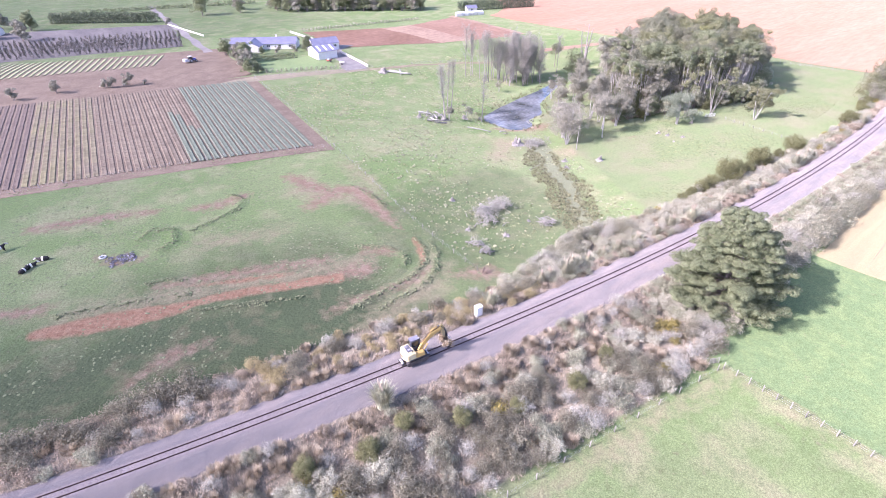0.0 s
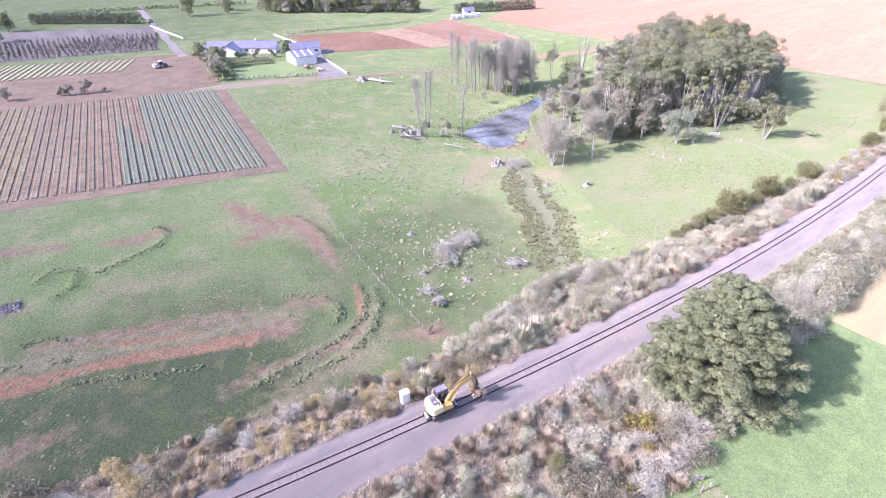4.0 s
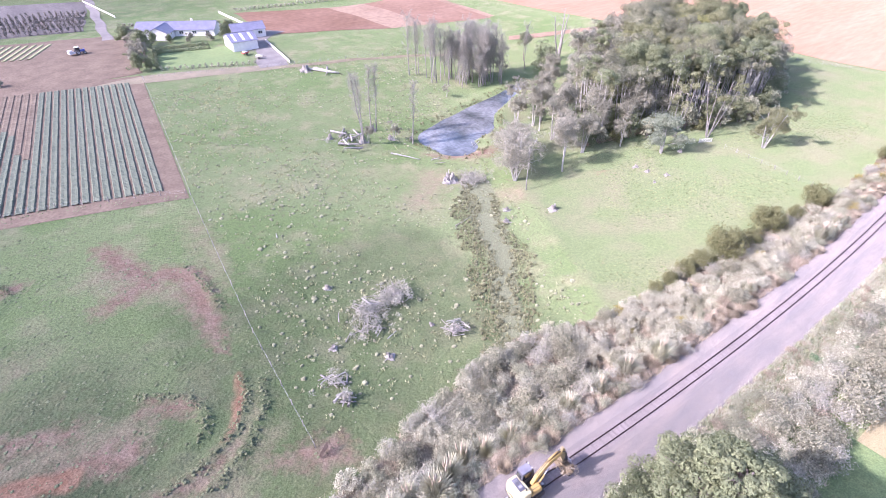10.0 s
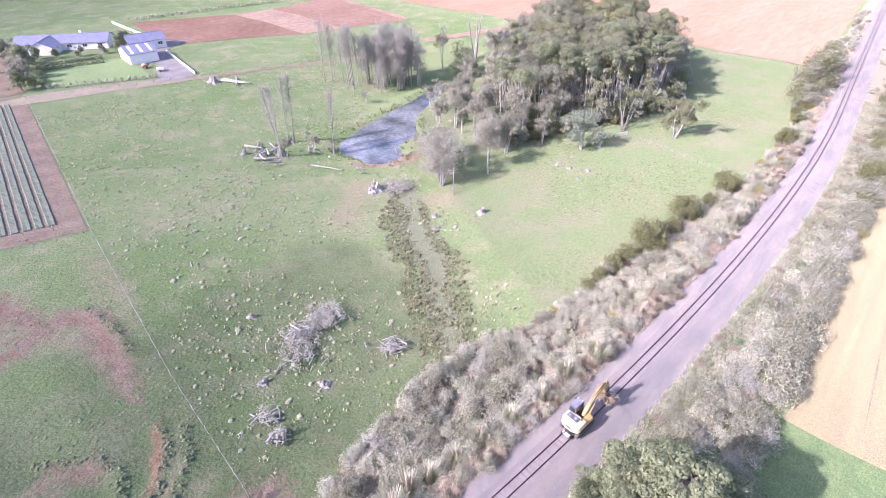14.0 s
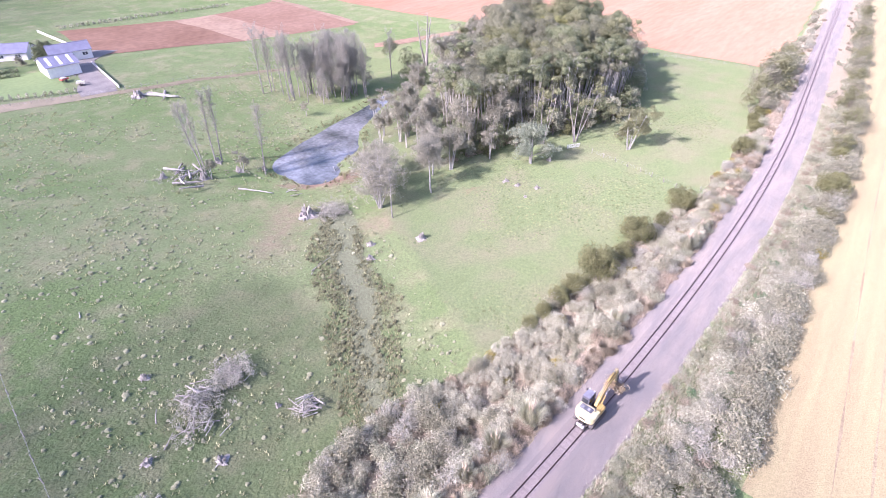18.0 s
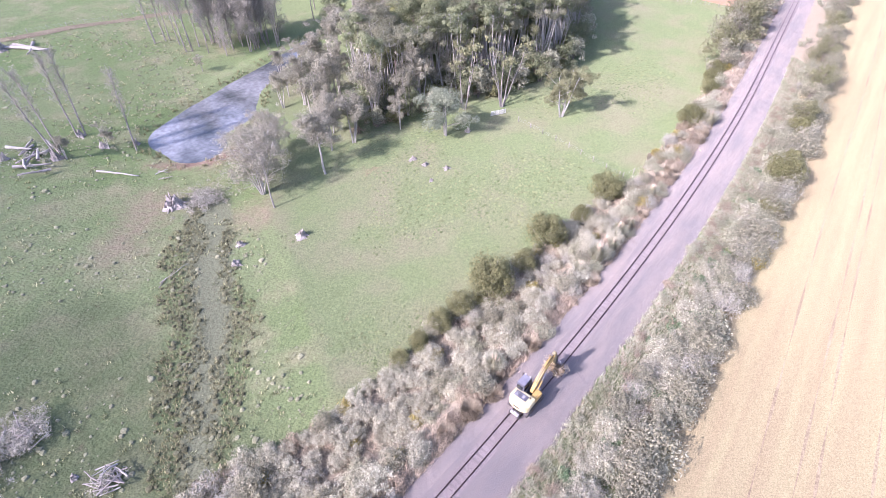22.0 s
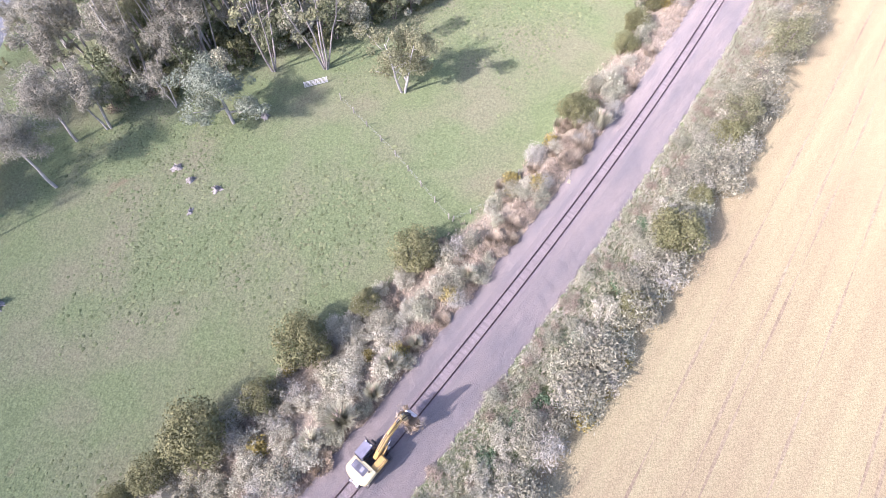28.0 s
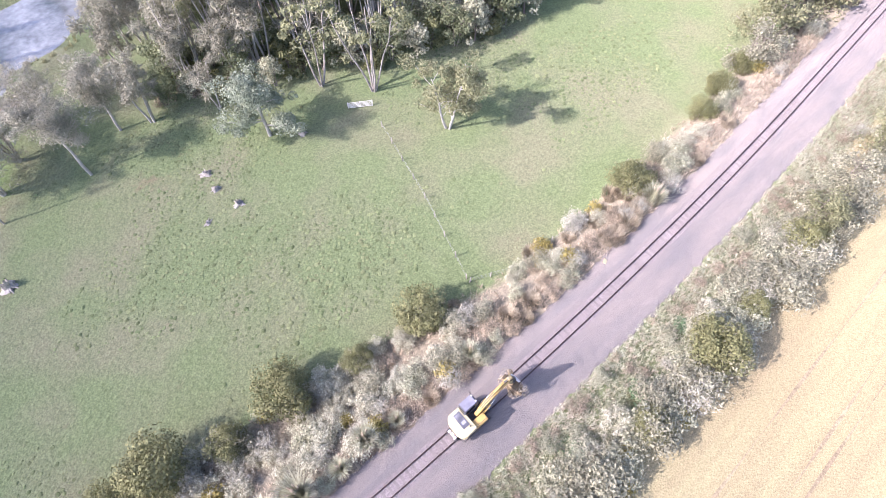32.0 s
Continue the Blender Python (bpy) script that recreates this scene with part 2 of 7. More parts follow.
SWIRLS = (
    ((58, 79), (57.5, 75), (54, 70), (48, 66.6), (42, 65.5), (33, 64.2)),
    ((60, 76), (58, 71), (52.5, 65.4), (47, 62.6), (38, 61.5)),
    ((46, 82), (50.5, 79), (52, 75), (50.5, 71.5), (46, 69.6)),
    ((22, 109), (28, 110.5), (33, 112.4), (35.5, 116), (34.5, 120)),
    ((60, 107), (61.5, 101), (61, 94)),
    ((-6, 94.4), (2.3, 91.2), (9, 88.2), (13, 86.4)),
    ((12.0, 80.6), (19.2, 77.0), (28.4, 72.4)),
    ((12.2, 111.9), (15.0, 114.6), (19.0, 112.0), (17.2, 106.5), (13.6, 104.6)),
    ((8.6, 94.2), (12.3, 93.3), (14.3, 90.6)),
)


def height(x, y):
    """Nearly flat fields, a shallow valley along the creek, the pond's basin and the low embankment of the railway."""
    x, y = np.asarray(x, float), np.asarray(y, float)
    v = y - rail_y(x)
    west = ease(-12.0, 6.0, v)
    z = -2.0 - 0.0023 * np.clip(x, -60, 320) - 0.0017 * np.clip(y, -60, 320)
    z = z - 6.75 * np.exp(-((to_line(x, y, CREEK) / 40.0) ** 2))
    z = z - 1.84 * np.exp(-((x - 185.0) ** 2 + (y - 95.0) ** 2) / 3600.0)
    z = -2.0 * (1 - west) + z * west
    shore = to_line(x, y, POND)
    basin = 1 - ease(0.0, 8.0, shore)
    z = z * (1 - basin) + (WATER + np.clip(0.25 * shore, -0.8, 1.0)) * basin
    for line in SWIRLS:
        z = z + 0.42 * np.exp(-((to_line(x, y, line) / 0.75) ** 2))
    bank = ease(4.2, 11.0, np.abs(v))
    return -0.62 * (1 - bank) + z * bank


def H(x, y):
    return float(height(x, y))


def mesh_of(name, verts, faces, material, flat=True):
    me = bpy.data.meshes.new(name)
    me.from_pydata([tuple(v) for v in verts], [], faces)
    for m in material if isinstance(material, (list, tuple)) else [material]:
        me.materials.append(m)
    if not flat:
        me.shade_smooth()
    return me


def sheet(name, X, Y, Z, material, smooth_faces=True):
    """A grid of places as one mesh."""
    r, c = X.shape
    co = np.stack([X, Y, Z], -1).reshape(-1, 3)
    i = np.arange(r * c).reshape(r, c)
    f = np.stack([i[:-1, :-1], i[:-1, 1:], i[1:, 1:], i[1:, :-1]], -1).reshape(-1, 4)
    return fast_mesh(name, co, f, material, smooth_faces)


def fast_mesh(name, co, f, material, smooth_faces=False):
    me = bpy.data.meshes.new(name)
    me.vertices.add(len(co))
    me.vertices.foreach_set("co", np.asarray(co, np.float32).ravel())
    me.loops.add(f.size)
    me.loops.foreach_set("vertex_index", np.asarray(f, np.int32).ravel())
    me.polygons.add(len(f))
    me.polygons.foreach_set("loop_start", np.arange(0, f.size, f.shape[1], dtype=np.int32))
    me.polygons.foreach_set("use_smooth", np.full(len(f), smooth_faces))
    me.update(calc_edges=True)
    me.validate()
    for m in material if isinstance(material, (list, tuple)) else [material]:
        me.materials.append(m)
    return me


def steps(lo, fine_lo, fine_hi, hi, fine):
    """Even steps between fine_lo and fine_hi, that widen towards lo and hi."""
    mid = list(np.arange(fine_lo, fine_hi + 0.01, fine))
    left, right, d = [], [], fine
    p = fine_lo
    while p > lo:
        d = min(d * 1.18, 120)
        p -= d
        left.append(p)
    p, d = mid[-1], fine
    while p < hi:
        d = min(d * 1.18, 120)
        p += d
        right.append(p)
    return np.array(left[::-1] + mid + right)


EARTHWORKS = (
    ((10, 92, 0.6), (18.9, 88.8, 1.2), (31.3, 83.6, 1.2), (38, 81.5, 0.8)),
    ((36, 75.5, 1.0), (42, 74, 2.2)),
    ((46, 79.5, 0.8), (50, 77, 1.2)),
    ((30, 66.2, 0.3), (42, 65.8, 0.5), (48.2, 65.0, 0.6), (52, 67.2, 0.5)),
    ((56, 62.5, 0.6), (61, 60, 2.0)),
    ((-4, 132, 1.4), (8, 128, 2.0), (17.6, 123.7, 1.0)),
    ((25, 119, 0.8), (30, 117, 1.6), (37, 118, 1.2)),
    ((50, 121, 1.5), (52, 113, 2.6), (54, 107, 1.5)),
    ((46, 103, 1.3), (52, 105.5, 2.0), (57, 107, 2.2), (60, 104, 2.4), (59, 94, 2.0), (57.6, 85, 0.7)),
)
SCRAPES = (
    ((59, 61.5, 0.8), (62, 60.0, 2.4), (63, 58, 0.8)),
    ((128, 124, 0.6), (132.5, 119.5, 1.8), (137, 117.5, 2.6), (141, 115.5, 2.6), (146, 115, 0.8)),
    ((151.5, 85.5, 0.2), (152.5, 85, 0.5)),
    ((-14, 102, 1.0), (-7, 98, 1.2)),
    ((0, 70, 0.2), (6, 72, 1.0), (12, 71, 0.2)),
    ((4, 110, 0.6), (7, 106, 1.6), (10, 104, 0.6)),
)
WORN = (((-4, 93, 2.5), (12, 87, 3), (30, 80, 3.5), (44, 77, 3)), ((22, 102, 3), (34, 97, 2.5)), ((33, 65.2, 0.8), (44, 64.3, 0.9), (51, 66, 0.9), (56.5, 70.5, 0.8)), ((36, 62.5, 0.8), (50, 61.5, 1.0), (58, 67, 0.8)), ((48, 112, 3.5), (58, 98, 2.5)), ((66, 118, 3), (64, 98, 1.5)), ((130, 95, 5), (145, 88, 7), (158, 76, 7)), ((158, 117, 3), (170, 127, 3), (185, 137, 2)), ((148, 99, 2), (158, 104, 3)), ((110, 104, 4), (122, 112, 6)),
        ((28, 58, 2), (50, 62, 3)), ((30, 20.5, 1.2), (66, 15, 1.0), (64.5, -20, 1.2)))
PATHS = (((-8.5, 91.2, 1.6), (-2.5, 88.6, 2.4), (5.1, 85.4, 2.4), (10.5, 83.4, 1.6), (13.0, 83.2, 1.0), (19.3, 81.2, 1.3), (28.0, 77.6, 1.3), (36.4, 74.4, 1.6)), ((13.9, 88.9, 0.3), (22.2, 84.4, 0.7), (30.3, 80.8, 0.5)), ((52, 69.0, 0.4), (54, 70.5, 0.5), (56, 74, 0.8), (57.8, 78.5, 0.6)))
# the two rows of rush hummocks along the creek, with half widths
RUSHES_WEST = ((126.0, 106.0, 2.0), (120.0, 99.0, 2.6), (115.0, 94.0, 2.7), (109.0, 84.2, 3.0), (104.2, 76.2, 2.9), (98.5, 68.3, 2.7), (92.6, 61.2, 2.5))
RUSHES_EAST = ((126.5, 97.0, 0.4), (117.2, 84.2, 0.9), (113.9, 75.8, 2.0), (108.2, 71.2, 2.0), (102.5, 65.2, 1.7), (95.7, 57.5, 1.9))
DAMP = (((94, 58.5, 1.8), (102, 68.5, 2.2), (110, 77.5, 2.8), (117, 88.5, 3.4), (127, 103, 4.2)),)


def sow(X, Y, lines, reach=2.0):
    """1 well inside the strokes, falling to 0 at reach metres outside them."""
    out = np.zeros(X.shape)
    for line in lines:
        out = np.maximum(out, np.clip(0.5 - to_line(X, Y, line) / (2 * reach), 0, 1))
    return out


# how far the scrub reaches from the track on either side
WEST_X, WEST_V = (-40, 30, 56, 66, 76, 88, 98, 108, 127, 145, 167, 176, 200, 235, 300, 420), (13, 13, 13, 16, 20, 23, 24, 19, 17.5, 15, 12.0, 9.5, 9.0, 9.5, 9, 8)
EAST_X, EAST_V = (-40, 60, 72, 95, 112, 140, 180, 260, 420), (22, 22, 20, 17, 15, 13.4, 12.6, 13.2, 12)

gx = steps(-900, -24, 222, 1500, 0.9)
gy = steps(-800, -22, 205, 1600, 0.9)
GX, GY = np.meshgrid(gx, gy)
ground = new("ground", sheet("ground", GX, GY, height(GX, GY), M_LAND))
tagged(ground, "rolling green pasture with worn bare earth patches", "ground", kind="structure")
VV = GY - rail_y(GX)
layers = {
    "soil": sow(GX, GY, EARTHWORKS + SCRAPES + (tuple((x, float(rail_y(x)) + 3.9, 0.35) for x in range(118, 166, 4)),), 2.2),
    "worn": np.maximum(sow(GX, GY, WORN, 4.0) * 0.8, 0.4 * ease(-4.0, -5.0, VV) * ease(-10.0, -8.5, VV) * (GX > 85)),
    "damp": np.maximum(sow(GX, GY, DAMP, 2.5), sow(GX, GY, (POND,), 1.2) * 0.7),
    "smooth": ease(0, 6, GX - 118 - 0.55 * np.clip(GY - 70, -20, 60)) * ease(6, 9, VV) * (GY < 140),
    # the 0.54 paddock term paints in shade between grass tufts; the rest is deep-green turf
    "deep_shaded": np.maximum(0.3 * (VV < -14) * (GX < 69) + 0.54 * ease(112, 100, GX) * ease(110, 92, GY) * (VV > 14) * ease(44, 54, GX), np.maximum(0.9 * ease(70, 32, GX) * ease(122, 72, GY) * (VV > 0), 0.4 * ease(290, 340, GY) * ease(230, 160, GX))),
    "verge": np.where(VV > 0, ease(np.interp(GX, WEST_X, WEST_V) + 0.5, np.interp(GX, WEST_X, WEST_V) - 1.0, VV), ease(np.interp(GX, EAST_X, EAST_V) + 0.5, np.interp(GX, EAST_X, EAST_V) - 1.0, -VV) * np.maximum(ease(90, 70, GX), ease(205, 225, GX))),
    "even": np.maximum(ease(0, 6, GX - 118 - 0.55 * np.clip(GY - 70, -20, 60)), 1.0 * (VV < -12)),
    "path": sow(GX, GY, PATHS, 0.9),
    "sward": 1.0 * (GX > 67.5 + 0.05 * (GY - 16)) * (VV < -14) * (GX < 109),
}
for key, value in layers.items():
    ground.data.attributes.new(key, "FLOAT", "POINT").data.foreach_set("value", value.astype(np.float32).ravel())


def field(name, corners, material, label, lift=0.06, step=3.0, category="field"):
    """A worked field as a thin sheet over the land: four corners in order."""
    a, b, c, d = (np.array(p, float) for p in corners)
    nu = max(2, int(max(np.linalg.norm(b - a), np.linalg.norm(c - d)) / step))
    nv = max(2, int(max(np.linalg.norm(d - a), np.linalg.norm(c - b)) / step))
    U, V = np.meshgrid(np.linspace(0, 1, nu + 1), np.linspace(0, 1, nv + 1))
    X = (1 - V) * ((1 - U) * a[0] + U * b[0]) + V * ((1 - U) * d[0] + U * c[0])
    Y = (1 - V) * ((1 - U) * a[1] + U * b[1]) + V * ((1 - U) * d[1] + U * c[1])
    wob = 0.5 * np.sin(X * 0.31 + Y * 0.17) * ((U == 0) | (U == 1) | (V == 0) | (V == 1))
    X, Y = X + wob, Y - wob
    ob = new(name, sheet(name, X, Y, height(X, Y) + lift, material))
    return tagged(ob, label, category, kind="structure")


field("field_orange", ((275, 46.5), (900, 87), (900, 500), (277, 97)), M_PINK, "freshly tilled orange earth field", 0.12, 8)
field("field_orange_back", ((277, 97), (900, 500), (700, 900), (266, 222)), M_PINK, "freshly tilled pale orange earth field", 0.10, 8)
field("field_orange_corner", ((266, 222), (332, 325.4), (300, 283), (268, 268)), M_PINK, "corner of the tilled orange earth field", 0.10, 8)
field("field_brown", ((143.5, 248), (190, 225.3), (189.4, 280), (148, 301)), M_BROWN, "tilled red-brown earth field", 0.10, 4)
field("field_tan", ((190, 225.3), (208, 221.8), (208.8, 276.2), (189.4, 280)), M_TAN, "dry pale tan tilled field strip", 0.10, 4)
field("field_red", ((208, 221.8), (238.5, 212), (246, 281), (208.8, 276.2)), M_RED, "tilled dusty red earth field", 0.10, 4)
field("field_stubble", ((108, -60), (700, 40), (700, 51), (109, 18)), M_STUBBLE, "pale yellow stubble field beside the railway", 0.06, 4)
field("field_stubble_south", ((108, -300), (700, -300), (700, 40), (108, -60)), M_STUBBLE, "pale yellow stubble field stretching away", 0.3, 12)
M_WHEELING = mat("pressed_stubble", (0.25, 0.20, 0.135), (0.33, 0.28, 0.185), 0.2, 0.95, 0.3, 0.04, 6.0, spec=0.1, grain=5.0, lumps=0.7)
for y0 in (12.6, 8.7, 7.1, 2.4, -4.5, -6.1, -13.0):
    xs = np.arange(111, 420, 3.0)
    ys = y0 + 0.022 * (xs - 190) + 0.25 * np.sin(xs * 0.045 + y0)
    wide = 0.10 + 0.08 * np.sin(xs * 0.37 + y0 * 3)
    X = np.stack([xs, xs])
    Y = np.stack([ys - wide, ys + wide])
    tagged(new("wheel_mark", sheet("wheel_mark", X, Y, height(X, Y) + 0.085, M_WHEELING)), "faint pressed wheel mark in the stubble", "wheel mark", kind="structure")
field("field_back", ((0, 226), (86, 228), (96, 290), (-60, 345)), M_EARTH, "bare red-brown earth behind the vegetable plot", 0.08, 4)
field("field_vines", ((-60, 350), (84, 309), (100, 384), (-20, 440)), mat("purple_brown_vines", (0.115, 0.105, 0.10), (0.155, 0.14, 0.13), 0.15, 0.95, 0.2, stretch=(1, 0.2, 1)), "purple-brown dormant vine field", 0.10, 6)
field("garden_lawn", ((92, 226), (120, 214), (123, 242), (99, 254)), mat("mown_lawn", (0.155, 0.215, 0.09), (0.19, 0.25, 0.105), 0.1, 0.95, 0.1), "mown green garden lawn by the house", 0.08, 3, "lawn")
field("driveway", ((119, 206), (129, 203), (138, 243), (127, 228)), M_ROAD, "pale gravel driveway to the sheds", 0.12, 3, "driveway")
field("driveway_back", ((126, 228), (139, 243), (150, 250), (141, 262)), M_ROAD, "gravel yard beside the shed", 0.12, 3, "driveway")
field("farm_road", ((86, 285), (90, 285), (115, 480), (111, 480)), M_ROAD, "straight pale farm road", 0.14, 6, "road")
field("farm_track", ((64, 222), (86, 224), (130, 205), (128, 200)), mat("wheel_worn_track", (0.21, 0.185, 0.125), (0.26, 0.22, 0.155), 0.3, 0.95, 0.15), "worn earth farm track along the fence", 0.10, 3, "track")
M_WORNWAY = mat("beaten_brown_track", (0.20, 0.165, 0.115), (0.26, 0.225, 0.15), 0.25, 0.95, 0.25, 0.04, 5.0, spec=0.1, grain=4.0, lumps=0.8)
field("farm_track_fence", ((128, 199.5), (158.5, 192.8), (158.7, 195.4), (129, 203)), M_WORNWAY, "worn brown farm track beside the low fence", 0.10, 2, "track")
field("farm_track_fence_end", ((158.5, 192.8), (200, 185.2), (200, 187.6), (158.7, 195.4)), M_WORNWAY, "worn brown farm track beside the low fence", 0.10, 2, "track")
field("farm_track_east", ((224, 187), (227, 190), (262, 166), (259, 162)), M_TAN, "pale earth farm track", 0.2, 3, "track")
field("farm_track_north", ((238.5, 213), (242, 212), (243, 234), (239.5, 234)), M_TAN, "pale earth farm track beside the field", 0.2, 3, "track")
field("farm_track_far", ((239.5, 234), (243, 234), (251, 286), (247, 286)), M_TAN, "pale earth farm track beyond the field", 0.2, 3, "track")

# ---- the pond ----
# pale patches in the base colour stand in for reflected sky and cloud
M_WATER = mat("pond_water", (0.075, 0.085, 0.085), (0.25, 0.26, 0.27), 0.10, 0.05, 0.25, 0.004, 1.2, spec=0.6)
px, py = np.meshgrid(np.arange(124, 200, 1.0), np.arange(114, 158, 1.0))
inside = to_line(px, py, POND) < 2.4
cells = inside[:-1, :-1] & inside[1:, 1:] & inside[:-1, 1:] & inside[1:, :-1]
idx = np.arange(px.size).reshape(px.shape)
wf = np.stack([idx[:-1, :-1], idx[:-1, 1:], idx[1:, 1:], idx[1:, :-1]], -1)[cells]
pond = new("pond_water", fast_mesh("pond_water", np.stack([px, py, np.full(px.shape, WATER)], -1).reshape(-1, 3), wf, M_WATER, True))
tagged(pond, "still pond water mirroring the sky, with pale reflections painted into its colour", "water", kind="structure")


# ---- the railway ----
def along(v0, v1, x0, x1, dx, z0, z1, name, material):
    """A strip along the track from offset v0 to v1."""
    xs = np.arange(x0, x1 + 0.1, dx)
    X = np.stack([xs, xs])
    Y = np.stack([rail_y(xs) + v0, rail_y(xs) + v1])
    return sheet(name, X, Y, np.stack([np.full(xs.shape, z0), np.full(xs.shape, z1)]), material)


def profile(name, sections, x0, x1, dx, material, wob=0.0):
    xs = np.arange(x0, x1 + 0.1, dx)
    R = np.random.RandomState(5)
    X = np.stack([xs for v, z in sections])
    Y = np.stack([rail_y(xs) + v + (wob * (R.rand(len(xs)) - 0.5) if abs(v) > 2.6 else 0) for v, z in sections])
    Z = np.stack([np.full(xs.shape, z) for v, z in sections])
    return sheet(name, X, Y, Z, material, False)


ballast = new("ballast", profile("ballast", ((-4.9, -0.75), (-4.3, -0.54), (-3.5, -0.50), (-1.55, -0.17), (1.55, -0.17), (2.7, -0.44), (3.1, -0.52), (3.5, -0.75)), -60, 700, 1.0, M_BALLAST, 0.7))
tagged(ballast, "grey-lavender stone ballast bed of the railway", "ballast", kind="structure")
bed = new("trackbed", along(-0.95, 0.95, -60, 700, 2.0, -0.155, -0.155, "trackbed", M_BED))
tagged(bed, "brownish dirty stone between the rails", "trackbed", kind="structure")


def empty(name, m, label, category, group="", kind=""):
    ob = new(name)
    ob.matrix_world = m
    return tagged(ob, label, category, group, kind)


def part(name, me, parent, label=""):
    ob = new(name, me)
    ob.parent = parent
    return tagged(ob, label)


def boxes(name, items, material, round_by=0.0):
    """One mesh of boxes: each a centre, a size and a turn about z (degrees), or a whole pose and a size."""
    bm = bmesh.new()
    for c, s, *turn in items:
        m = c if isinstance(c, Matrix) else pose(*c, 0, 0, turn[0] if turn else 0)
        bmesh.ops.create_cube(bm, size=1, matrix=m @ Matrix.Diagonal((*s, 1)))
    if round_by:
        bmesh.ops.bevel(bm, geom=bm.edges[:], offset=round_by, segments=2, affect="EDGES")
    me = bpy.data.meshes.new(name)
    bm.to_mesh(me)
    bm.free()
    for m in material if isinstance(material, (list, tuple)) else [material]:
        me.materials.append(m)
    return me


track = empty("railway_track", Matrix(), "single railway track with rusty rails on sleepers", "railway track", kind="structure")
for off in (-0.5335, 0.5335):
    secs = ((-0.07, -0.15), (-0.018, -0.13), (-0.018, -0.05), (-0.035, -0.04), (-0.035, 0.0), (0.035, 0.0), (0.035, -0.04), (0.018, -0.05), (0.018, -0.13), (0.07, -0.15))
    part("rail", profile("rail", [(off + v, z) for v, z in secs], -60, 700, 2.0, M_RAIL), track, "dark rusty steel rail")

# ---- plants: tubes for wood, small loose blades for leaves ----
M_BARK_PALE = mat("pale_grey_bark", (0.34, 0.328, 0.298), (0.47, 0.453, 0.412), 1.2, 0.9, 0.25, 0.02, 12)
M_BARK_GREY = mat("dull_grey_bark", (0.25, 0.232, 0.212), (0.36, 0.336, 0.308), 1.2, 0.9, 0.25, 0.02, 12)
M_BARK = mat("brown_grey_bark", (0.20, 0.165, 0.15), (0.30, 0.25, 0.225), 1.5, 0.92, 0.25, 0.02, 12)
M_DEAD = mat("bleached_dead_wood", (0.25, 0.23, 0.21), (0.39, 0.36, 0.33), 1.5, 0.9, 0.25, 0.02, 9)
M_TWIG_DARK = mat("fine_dark_grey_twigs", (0.268, 0.258, 0.215), (0.365, 0.35, 0.297), 2, 0.9, 0.2, island=0.3)
M_TWIG = mat("fine_grey_twigs", (0.345, 0.336, 0.275), (0.45, 0.437, 0.36), 2, 0.9, 0.2, island=0.25)


def foliage(name, a, b, rough=0.75, island=0.28, leaf=0.2, each=0.14, scale=0.35, spec=0.12):
    return mat(name, a, b, scale, rough, 0.2, island=island, each=each, leaf=leaf, spec=spec)


L_TOTARA = foliage("dull_olive_green_leaves", (0.23, 0.238, 0.13), (0.31, 0.315, 0.187), island=0.16, leaf=0.34)
L_DUSKY = foliage("dusky_bush_leaves", (0.275, 0.268, 0.19), (0.375, 0.362, 0.262), island=0.35)
L_OLIVE = foliage("olive_leaves", (0.285, 0.29, 0.13), (0.38, 0.38, 0.175), island=0.16, leaf=0.34)
L_DARK = foliage("dark_green_leaves", (0.205, 0.232, 0.132), (0.285, 0.312, 0.188), island=0.16, leaf=0.34)
L_KANUKA = foliage("grey_brown_small_leaves", (0.275, 0.265, 0.205), (0.375, 0.36, 0.283), each=0.1)
L_KANUKA_DULL = foliage("dull_brown_small_leaves", (0.30, 0.292, 0.225), (0.40, 0.388, 0.303), each=0.1, leaf=0.35)
L_PINKTWIG = foliage("pale_pinkish_twigs", (0.36, 0.31, 0.285), (0.48, 0.425, 0.39), island=0.35, leaf=0.1)
L_PINE = foliage("pine_needles", (0.182, 0.21, 0.115), (0.25, 0.275, 0.158), island=0.22, leaf=0.15)
L_WHITE = foliage("pale_silvery_leaves", (0.415, 0.403, 0.30), (0.59, 0.572, 0.445), island=0.45, leaf=0.2)
L_GREY = foliage("grey_green_scrub_leaves", (0.34, 0.343, 0.24), (0.47, 0.465, 0.34), island=0.35)
L_FERN = foliage("dead_brown_fern", (0.345, 0.285, 0.21), (0.465, 0.395, 0.30), island=0.45)
L_GORSE = foliage("yellowish_gorse", (0.27, 0.23, 0.085), (0.40, 0.33, 0.11), island=0.45)
L_SPRUCE = foliage("yellow_green_bush_leaves", (0.178, 0.183, 0.088), (0.25, 0.248, 0.122), island=0.25)
L_HEDGE = foliage("dark_clipped_hedge_leaves", (0.115, 0.14, 0.095), (0.165, 0.19, 0.125), island=0.2)
L_STRAW = foliage("dry_straw_grass", (0.46, 0.385, 0.29), (0.60, 0.51, 0.40), island=0.35)
L_TAN = foliage("tan_dry_grass", (0.42, 0.36, 0.265), (0.54, 0.47, 0.355), island=0.3, leaf=0.3)
L_BROWN = foliage("dull_brown_bush_leaves", (0.195, 0.182, 0.128), (0.285, 0.265, 0.19), island=0.35)
L_GOLD = foliage("golden_tan_bush_leaves", (0.355, 0.30, 0.16), (0.47, 0.40, 0.225), island=0.35)
L_GREEN = foliage("rank_green_grass", (0.42, 0.44, 0.28), (0.55, 0.55, 0.39), island=0.35)
